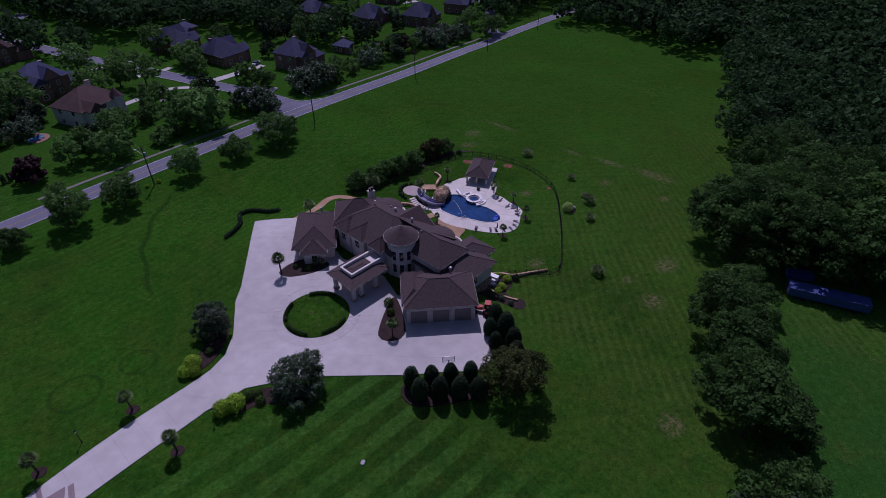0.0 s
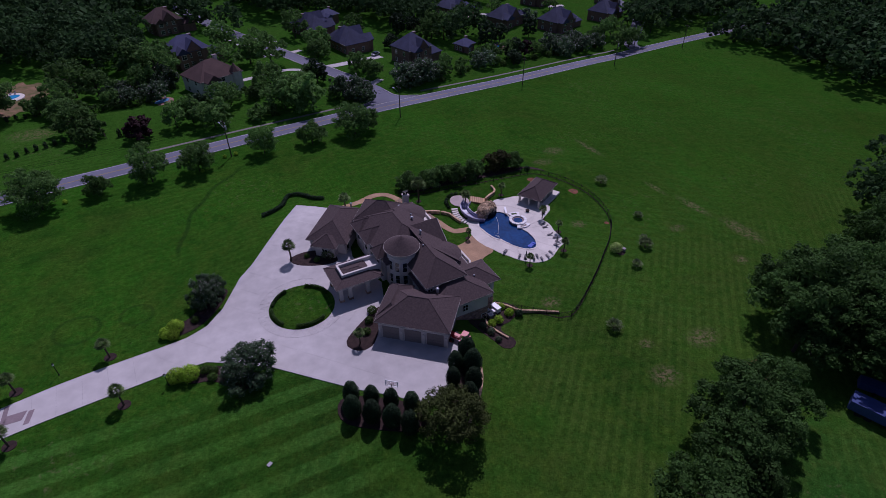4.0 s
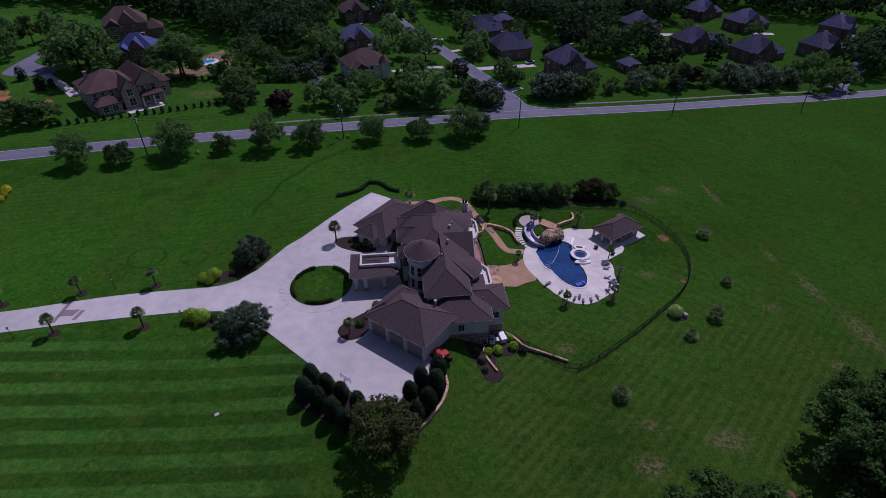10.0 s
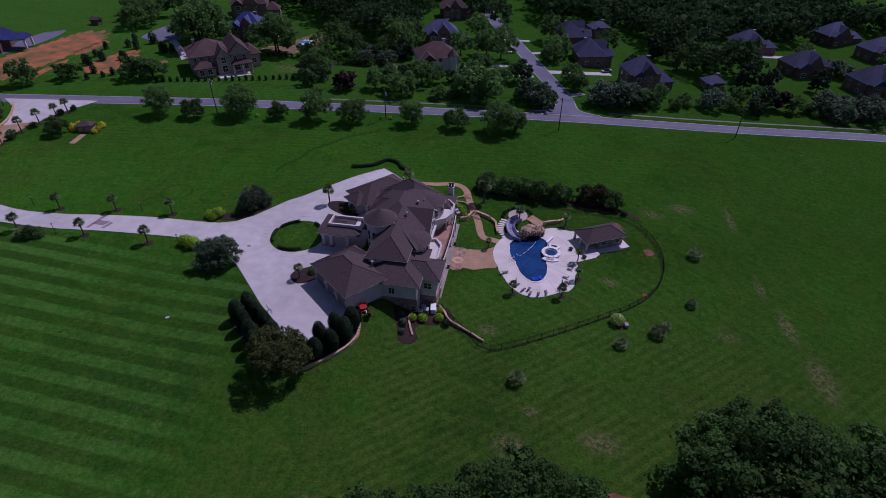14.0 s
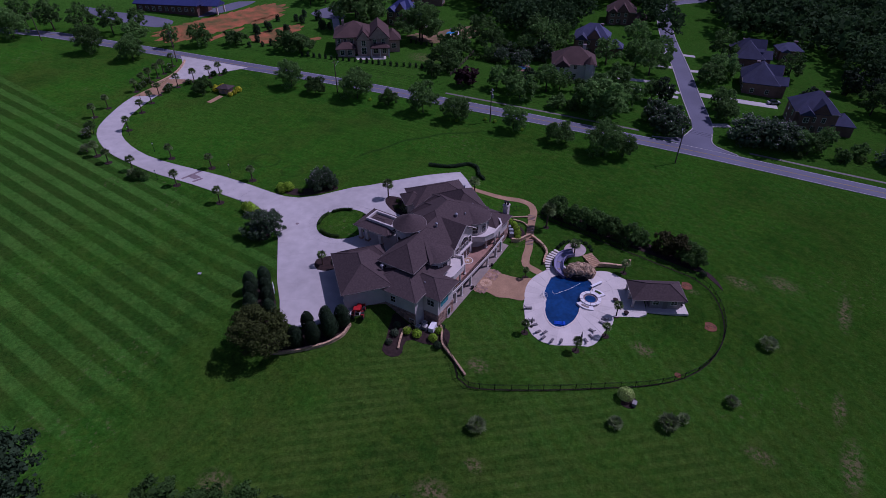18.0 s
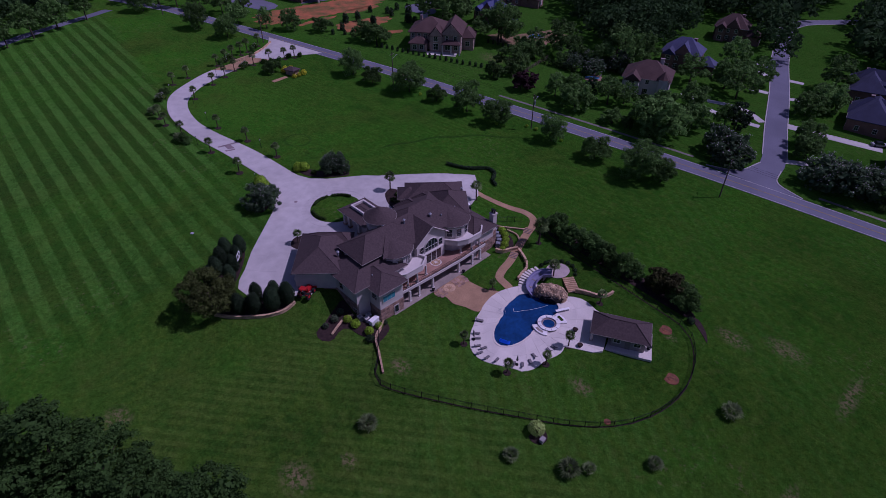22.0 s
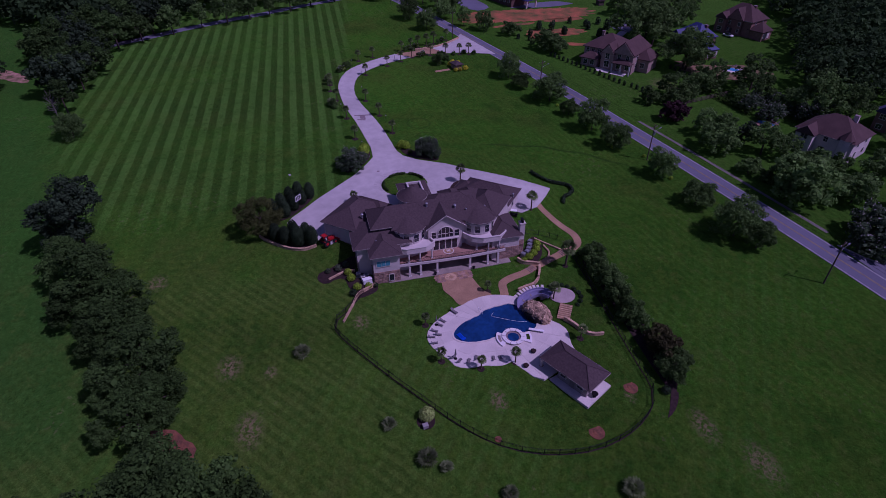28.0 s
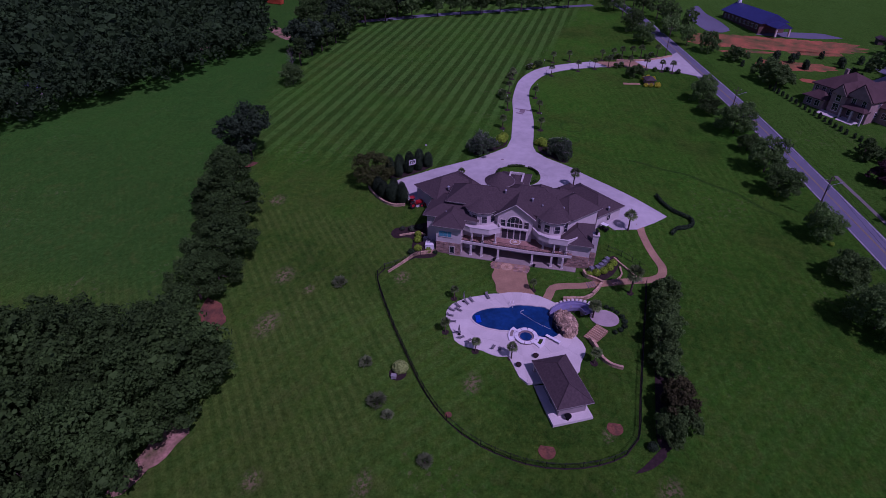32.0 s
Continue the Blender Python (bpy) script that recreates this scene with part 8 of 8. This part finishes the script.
cont = thing("shipping_container", "orange metal shipping container beyond the field", "container", pose(-201, -157, Tz(-201, -157), 0, 0, 80))
part("body", boxes((-4.5, 4.5, -1.3, 1.3, 0.1, 2.7)), M_ORANGE, cont)
for k in range(14):
    part("rib", boxes((-4.3 + 0.64 * k, -4.05 + 0.64 * k, -1.36, 1.36, 0.2, 2.6)), M_ORANGE, cont)
tent = thing("tarpaulin_shelter", "blue tarpaulin shelter beyond the field", "shelter", pose(-203, -163, Tz(-203, -163), 0, 0, 80))
part("canopy", hips(-3, 3, -2.2, 2.2, 2.4, 1.0, gx0=True, gx1=True), M_BLUE, tent)
for x in (-2.8, 2.8):
    for y in (-2.0, 2.0):
        part("post", boxes((x - 0.06, x + 0.06, y - 0.06, y + 0.06, -0.3, 2.2)), M_METAL, tent)
neighbour(-66, -176, 20, 11, 7, 3.0, M_GREYROOF, M_STUCCO, "low grey-roofed house in a clearing of the wood", chimney=False)
gp = thing("garden_pool", "small blue garden pool in a clearing of the wood", "pool", pose(-72, -186, Tz(-72, -186), 0, 0, 20))
part("paving", cyls((0, 0, -0.6, 0.1, 4.2), n=20), M_DECK, gp)
part("water", cyls((0, 0, 0.02, 0.14, 2.6), n=24), M_BLUE, gp)
# trailer under the trees
tl = thing("box_trailer", "long blue-painted flatbed trailer beside the wood", "trailer", pose(19.0, -73, Tz(19.0, -73), 0, 0, -70))
part("body", boxes((-6.8, 6.8, -1.4, 1.4, 0.9, 2.6)), M_TARP, tl)
part("chassis", boxes((-6.6, 6.6, -0.6, 0.6, 0.6, 0.9)), M_IRON, tl)
for x in (-5.2, -3.9, 4.6):
    for y in (-1.15, 1.15):
        g = bmesh.new()
        cyl(g, 0, 0, -0.14, 0.14, 0.5, n=16, m=pose(x, y, 0.5, 90))
        part("wheel", g, M_RUBBER, tl)
part("hitch", boxes((6.8, 8.2, -0.1, 0.1, 0.6, 0.75)), M_IRON, tl)
tl2 = thing("small_trailer", "small blue covered trailer beside the wood", "trailer", pose(23.5, -67, Tz(23.5, -67), 0, 0, -60))
part("body", boxes((-2.4, 2.4, -1.0, 1.0, 0.6, 1.9)), M_TARP, tl2)
for y in (-1.05, 1.05):
    g = bmesh.new()
    cyl(g, 0, 0, -0.12, 0.12, 0.38, n=14, m=pose(0, y, 0.38, 90))
    part("wheel", g, M_RUBBER, tl2)
for x, y, rz, col in ((62, 134, 20, M_WHITE), (4, 170, 100, M_WHITE), (20, 133, 30, M_METAL), (-140, 150, 15, M_WHITE)):
    e = thing("parked_car", "pale car parked on a driveway", "car", pose(x, y, Tz(x, y, 0.06), 0, 0, rz))
    g = boxes((-2.2, 2.2, -0.88, 0.88, 0.35, 0.95))
    bmesh.ops.bevel(g, geom=g.edges[:], offset=0.14, segments=2, affect="EDGES")
    part("body", g, col, e)
    g = bmesh.new()
    prism(g, [(-1.5, 0.93), (1.2, 0.93), (0.6, 1.5), (-1.1, 1.5)], -0.78, 0.78, Matrix(((1, 0, 0, 0), (0, 0, 1, 0), (0, 1, 0, 0), (0, 0, 0, 1))))
    part("cabin", g, M_GLASS, e)
    for wx in (-1.35, 1.35):
        for wy in (-0.8, 0.8):
            g = bmesh.new()
            cyl(g, 0, 0, -0.1, 0.1, 0.34, n=12, m=pose(wx, wy, 0.34, 90))
            part("wheel", g, M_RUBBER, e)

# ---- neighbourhood trees ----
for key, x, y, h, w in (("oak", -110.6, 108.2, 15, 1.35), ("oak3", -146, 113.6, 14, 1.5), ("oak", -150.5, 117, 13, 1.3)):
    tree(key, x, y, h, "broad old tree in a garden across the road", wide=w)
for key, x, y, h in (("lowtree", -83.6, 85.5, 4.6), ("shrub", -84.5, 89.5, 4.2), ("lowtree", -86, 93, 5.2), ("shrub", -88, 97, 4.4), ("maple2", -91.3, 101, 6.6), ("lowtree", -88.5, 104.5, 4.8)):
    tree(key + "_far", x, y, h, "leafy tree in the belt between two gardens", group="belt of trees between two gardens", wide=1.1)
hedge_line("hedge", [(-84.5, 104.2), (-78, 105.2), (-70.5, 105.8)], 2.0, 2.3, M_HEDGE, "tall dark clipped hedge behind a garden lawn", 0, 0.8, 9, 0.3, 70)
garden_fence = thing("garden_fence", "dark wooden garden fence along a lawn", "fence", pose(0, 0, 0))
for k in range(13):
    a, b = Vector((-81 - 0.4 * k, 83 + 2.1 * k, 0)), Vector((-81.4 - 0.4 * k, 85.1 + 2.1 * k, 0))
    a.z, b.z = Tz(a.x, a.y), Tz(b.x, b.y)
    part("post", boxes((a.x - 0.06, a.x + 0.06, a.y - 0.06, a.y + 0.06, a.z - 0.2, a.z + 1.5)), M_WOOD, garden_fence)
    b_ = bmesh.new()
    for z in (0.3, 0.65, 1.0, 1.35):
        rod(b_, a + Vector((0, 0, z)), b + Vector((0, 0, z)), 0.06, n=4)
    part("rail", b_, M_WOOD, garden_fence)
for x, y in ((-77.6, 83.0), (-76.2, 83.4)):
    tree("cone_far", x, y, 2.6, "small pointed evergreen beside a garden fence", "evergreen", "evergreen", wide=0.8)
rs = np.random.RandomState(404)
NB = [(-62.7, 83.5, 6, "oak2"), (-58, 86, 6, "oak2"), (-72.2, 80.2, 5, "plum"), (-9.1, 88.8, 5.6, "crape"), (-5.4, 86.4, 5.2, "crape"), (-13, 107.9, 6, "dark"), (15.7, 93.9, 5.6, "crape"), (20.5, 94.2, 6, "crape"), (25, 95.6, 5.6, "crape"), (29.8, 96.8, 6, "oak2"), (32.5, 97.4, 5, "oak"), (-15.8, 107.1, 5.4, "oak2"), (-23.2, 132.2, 10, "oak"), (0.4, 145.9, 7, "maple"), (-3.7, 168.5, 9, "oak"), (49.3, 144.3, 8, "oak"), (59.5, 146.1, 9, "oak2"), (55, 150, 9, "oak3"), (72.3, 157.3, 8, "oak"), (102.6, 138.6, 7, "dark"), (-39.6, 81.5, 3.4, "shrub"), (-35.2, 82.6, 3, "shrub"), (-52.6, 80.6, 6, "maple"), (-63.3, 124.3, 10, "oak"), (-69, 129, 11, "oak3"), (-137.8, 103.2, 13, "oak"), (-91.9, 108, 8, "oak"), (-15.5, 148, 4, "shrub"), (119.7, 162.9, 5, "crape"), (145, 177.7, 6, "oak"), (129.4, 103.5, 7.5, "oak"), (136, 105, 7, "oak2"), (140.6, 106, 7, "oak"), (161.8, 117, 7, "oak"), (158.4, 153, 3.4, "plum"), (185.4, 149.8, 3.6, "plum"), (68.8, 102.1, 5, "dark"), (98.4, 106.9, 5, "crape"), (110.5, 108.6, 5, "crape"), (121, 111.1, 4.6, "crape"), (-26, 85, 7.5, "maple"), (-30, 88, 7, "maple"), (-22, 97.3, 6, "maple2"), (17, 95.4, 5, "crape"), (21.5, 96.6, 5.2, "crape"), (26, 97.8, 5, "crape"), (8, 106.5, 5.5, "maple2"), (5.3, 115, 5.5, "maple"),
      (36, 102, 6, "oak2"), (33, 99.5, 5, "oak"), (41, 98.5, 3, "shrub"), (54.8, 104, 5, "crape"), (61, 105.4, 3.4, "shrub"), (70, 109, 7, "oak"), (74, 110, 6, "dark"), (79, 111, 5, "plum"), (84.6, 110, 5, "oak"), (90, 111, 3.4, "shrub"), (95.9, 112.5, 5, "crape"), (101, 113, 3.4, "shrub"), (106, 115, 5, "crape"), (114, 117, 5, "crape"), (120, 118, 4, "shrub"), (128, 120, 6, "oak"), (135, 121, 7, "oak2"), (142, 124, 7, "oak"),
      (-2.9, 138, 6, "maple"), (72.8, 131, 7, "dark"), (82.6, 134, 6, "dark"), (42, 160, 7, "dark"), (50, 158, 7, "dark"), (61, 158, 7, "oak"), (113, 186, 6, "oak"), (-141.4, 65.4, 5.4, "lowtree"), (-137.4, 67.4, 4.6, "lowtree"),
      (-84.6, 87, 6, "oak"), (-86, 79, 4, "shrub"), (-87.8, 89, 7, "oak"), (-81.5, 116, 8, "oak"), (-78, 108, 4, "shrub"), (-74, 109, 4, "crape"), (-69.5, 118, 6, "oak"), (-66, 110, 4, "crape"), (-62, 121, 5, "crape"), (-109.8, 109, 12, "oak2"), (-144, 116, 13, "oak"), (-138, 112, 12, "oak2"), (-178, 118, 7, "oak"), (-182, 124, 8, "oak3"), (-176, 126, 8, "oak"), (-186, 132, 8, "oak2"), (-180, 137, 9, "oak"), (-175, 143, 9, "oak3"), (-192, 140, 8, "oak"), (-170, 150, 9, "oak2"), (-160, 140, 8, "oak"), (-88, 120, 9, "oak"), (-61, 88, 6, "oak"), (-48, 92, 6.5, "oak2"), (-45, 97, 5, "oak"), (-55, 92, 5, "dark"), (-38, 99, 3.6, "shrub"),
      (-27, 82, 6.5, "oak2"), (-12.6, 91, 3, "shrub"), (-11, 139, 7, "maple"), (0.2, 117, 6, "maple"), (-28.9, 112, 6, "maple"), (-34, 104, 4, "shrub"), (-60, 107, 5, "oak"), (-73, 78, 4, "plum"), (-40, 132, 8, "oak"), (-30, 138, 8, "oak2"), (-24, 152, 8, "oak"), (-60, 134, 9, "oak"), (-36, 158, 9, "oak2"), (0, 150, 6, "maple"), (22, 164, 8, "oak"), (30, 140, 5, "dark"), (66, 116, 4, "shrub"), (58, 112, 4, "shrub"), (46, 106, 3, "shrub"), (-68, 90, 5, "oak"), (-98, 108, 4, "shrub"), (-92, 104, 4, "shrub")]
for x, y, h, k in NB:
    if np.hypot(STREET[:, 0] - x, STREET[:, 1] - y).min() < (4.5 if h < 4 else 7.5):
        continue
    nm = "shrub" if k == "shrub" else "tree"
    lab = {"crape": "rounded crape myrtle with pale blossom in a garden", "plum": "purple-leaved plum tree in a garden", "dark": "dense dark evergreen tree in a garden", "shrub": "dark garden shrub across the road"}.get(k, "leafy green garden tree across the road")
    if -86 < x < -58 and 84 < y < 108 and h > 4.5:
        continue
    tree(k + "_far", x, y, h * rs.uniform(1.22, 1.5), lab, nm, nm, wide=rs.uniform(0.95, 1.25))
for x, y, h in ((-166.9, 73.7, 3.6), (-163.4, 77.9, 4.0), (-157.6, 65.7, 3.4), (-157.8, 81.2, 3.6), (-155.5, 59.6, 2.4), (-152.4, 63.2, 2.2), (-150.9, 66.2, 2.8), (-156.8, 81.3, 3.6), (-164.4, 72.3, 4.0), (-149.5, 94.4, 4.4), (-147.0, 95.4, 3.6), (-165.2, 95.0, 3.4), (-167.2, 102.2, 3.6), (-150.3, 94.0, 4.2), (-159.5, 102.6, 5.0), (-161.3, 94.3, 3.8), (-168.5, 81, 3.0), (-171, 90, 3.2)):
    tree("cone_far", x, y, h, "young shaggy conifer on the clay slope", "conifer", "conifer", wide=1.1)
for k in range(24):
    x = -134 + 2.05 * k
    y = 65 + 0.42 * (x + 134) * (1 if x < -100 else 1.05)
    tree("cone_far", x, y, rs.uniform(1.5, 2.2), "small clipped evergreen in a boundary row", "evergreen", "evergreen", group="boundary row of evergreens")
for k in range(10):
    tree("cone_far", -112 + 2.2 * k, 104 + 0.5 * k, rs.uniform(1.6, 2.0), "small clipped evergreen in a boundary row", "evergreen", "evergreen", group="boundary row of evergreens")
tree("dark", -47, -81, 15, "single large dark tree in the west field", wide=1.12)
tree("maple", -99.8, -95.4, 7.0, "small spreading tree at the field edge", wide=1.0)


def inside(x, y, poly):
    k, c = len(poly) - 1, False
    for i in range(len(poly)):
        (xi, yi), (xj, yj) = poly[i], poly[k]
        if (yi > y) != (yj > y) and x < (xj - xi) * (y - yi) / (yj - yi) + xi:
            c = not c
        k = i
    return c


def fill(poly, gap, seed):
    """Scattered places in an outline, kept apart by about gap."""
    r = np.random.RandomState(seed)
    p = np.array(poly)
    x0, y0, x1, y1 = *p.min(0), *p.max(0)
    out = []
    for i, gx in enumerate(np.arange(x0, x1, gap)):
        for gy in np.arange(y0, y1, gap):
            x, y = gx + r.uniform(-0.35, 0.35) * gap, gy + (0.5 * gap if i % 2 else 0) + r.uniform(-0.35, 0.35) * gap
            if inside(x, y, poly):
                out.append((x, y, r.uniform()))
    return out


NEAR_WOOD = [(-33, -76), (-22, -69), (-10, -64), (1, -59), (8, -58), (15, -56), (21.5, -53), (27, -52), (33, -52.5), (42, -53), (54, -44), (76, -38), (76, -110), (40, -105), (30, -95), (27, -82), (28, -66), (24, -59), (16, -60.5), (8, -63.5), (-6, -71), (-22, -80.5), (-32, -80)]
for x, y, u in fill(NEAR_WOOD, 6.6, 1):
    k = ("wood_oak", "wood_oak2", "wood_oak3", "wood_oak")[int(u * 4)]
    low = x < 14
    tree(k + ("_far" if y < -70 and x > 20 else ""), x, y + (1.4 if low else 0), (12.5 + 5.5 * ((u * 7) % 1)) * (0.84 if x < -22 else 0.65 if low else 1.0), "tall leafy woodland tree at the field edge", wide=(1.1 if low else 0.92) + 0.25 * ((u * 13) % 1), group="trees of the near wood")
for x, y, h in ((25.5, -50.5, 15), (32, -51.5, 16), (39, -51.5, 15), (28, -60, 16), (27.5, -67, 16), (29, -74, 15), (22, -57, 14), (-34.5, -79.5, 10)):
    tree("wood_oak", x, y, h, "tall leafy woodland tree at the field edge", wide=1.2, group="trees of the near wood")
for x, y, u in fill([(-116, -101), (-124, -99), (-140, -100), (-158, -99), (-172, -99), (-184, -90), (-194, -79), (-202, -92), (-182, -126), (-146, -116), (-126, -108)], 6.6, 2):
    tree(("wood_oak_far", "wood_oak3_far", "dark_far")[int(u * 2.6)], x, y, 10 + 5 * ((u * 7) % 1), "tall dark woodland tree beyond the striped field", wide=1.1, group="trees beyond the striped field")
# a bare, grey tree at the corner of the field
rs = np.random.RandomState(12)
bare = thing("bare_tree", "bare grey branching tree at the edge of the wood", "tree", pose(-115.5, -103.5, Tz(-115.5, -103.5)))
b_ = bmesh.new()
rod(b_, (0, 0, -0.3), (0.2, 0, 4.0), 0.2, 0.12, 7)
part("trunk", b_, M_WALK, bare)
b_ = bmesh.new()
for k in range(46):
    a, z = 2.4 * k, 1.4 + 0.12 * k
    q = Vector((0.1 + math.cos(a) * rs.uniform(1.6, 3.4) * (1.2 - z / 10), math.sin(a) * rs.uniform(1.6, 3.4) * (1.2 - z / 10), z + rs.uniform(0.2, 2.2)))
    rod(b_, (0.1, 0, min(z, 3.9)), q, 0.07, 0.02, 4)
part("limbs", b_, M_WALK, bare, "bare pale grey limbs", kind="stuff")


GLADES = [(-129, -153, 6.5), (-70, -182, 10.0), (-62, -174, 6.0)]


def wood(name, polys, gap, label, seed, h0=10.0, h1=16.0):
    """A far wood as one mesh: many crowns with uneven outlines, coarser with distance from the house."""
    r = np.random.RandomState(seed)
    close, near, far = [], [], []
    for k in range(5):
        lobes = crown_lobes(r, 12, 5.0, 9, 0.2, 0.58)
        close.append(crown_of(r, lobes, 950, 0.46, 0.92, 9)), near.append(crown_of(r, lobes, 460, 0.6, 0.94, 6)), far.append(crown_of(r, lobes, 170, 1.0, 0.85, 3))
    vs, fs, off = [], [], 0
    for q, poly in enumerate(polys):
        for x, y, u in fill(poly, gap, seed * 10 + q):
            d = math.hypot(x + 20, y - 10)
            if d > 320 or any(math.hypot(x - gx, y - gy) < gr for gx, gy, gr in GLADES):
                continue
            V, F = (close if d < 95 else near if d < 185 else far)[int(u * 997) % 5]
            s, a = (h0 + (h1 - h0) * u) / 12, u * 61
            c, n_ = math.cos(a), math.sin(a)
            W = V * s * [1.15, 1.15, 1]
            W = np.stack([W[:, 0] * c - W[:, 1] * n_ + x, W[:, 0] * n_ + W[:, 1] * c + y, W[:, 2] + Tz(x, y)], 1)
            vs.append(W), fs.append(F + off)
            off += len(W)
    V, F = np.concatenate(vs), np.concatenate(fs)
    return tagged(new(name, tri_quads(V, F, name, M_WOODLAND)), label, "wood", kind="stuff")


wood("wood_east", [[(76, -31), (89, -28), (130, -16), (180, 4), (300, 18), (300, -170), (70, -150), (76, -98)], [(172, 93), (184, 60), (166, 24), (190, 10), (330, 24), (330, 104), (240, 104)]], 7.0, "dense dark green wood east of the fields", 5)
wood("wood_south", [[(-15, -168), (-36, -159), (-54, -153), (-68, -144), (-84, -138.5), (-98, -134), (-118, -127.5), (-131, -125), (-144, -128), (-154, -138), (-176, -150), (-196, -172), (-205, -260), (80, -260), (30, -186)]], 7.2, "dense wood beyond the south field", 6)
wood("wood_west", [[(-194, -104), (-204, -88), (-211, -70), (-236, -12), (-256, 8), (-340, -10), (-340, -220), (-222, -200), (-208, -150)]], 7.5, "tree belt at the west end of the striped field", 7)
wood("wood_north", [[(-300, 215), (-200, 205), (-150, 185), (-118, 166), (-97, 144), (-80, 134), (-64, 134), (-63, 160), (-70, 210), (-40, 240), (-45, 330), (-320, 330)], [(-36, 178), (-26, 178), (-40, 225), (-52, 222)], [(-8, 200), (10, 206), (36, 196), (44, 168), (70, 168), (76, 204), (120, 208), (128, 236), (160, 238), (178, 206), (240, 200), (260, 340), (-28, 340), (-22, 262)], [(50, 134), (70, 142), (86, 146), (84, 154), (60, 150)], [(150, 116), (240, 116), (240, 150), (200, 160), (160, 134)]], 7.2, "dense dark wood behind the houses", 8)
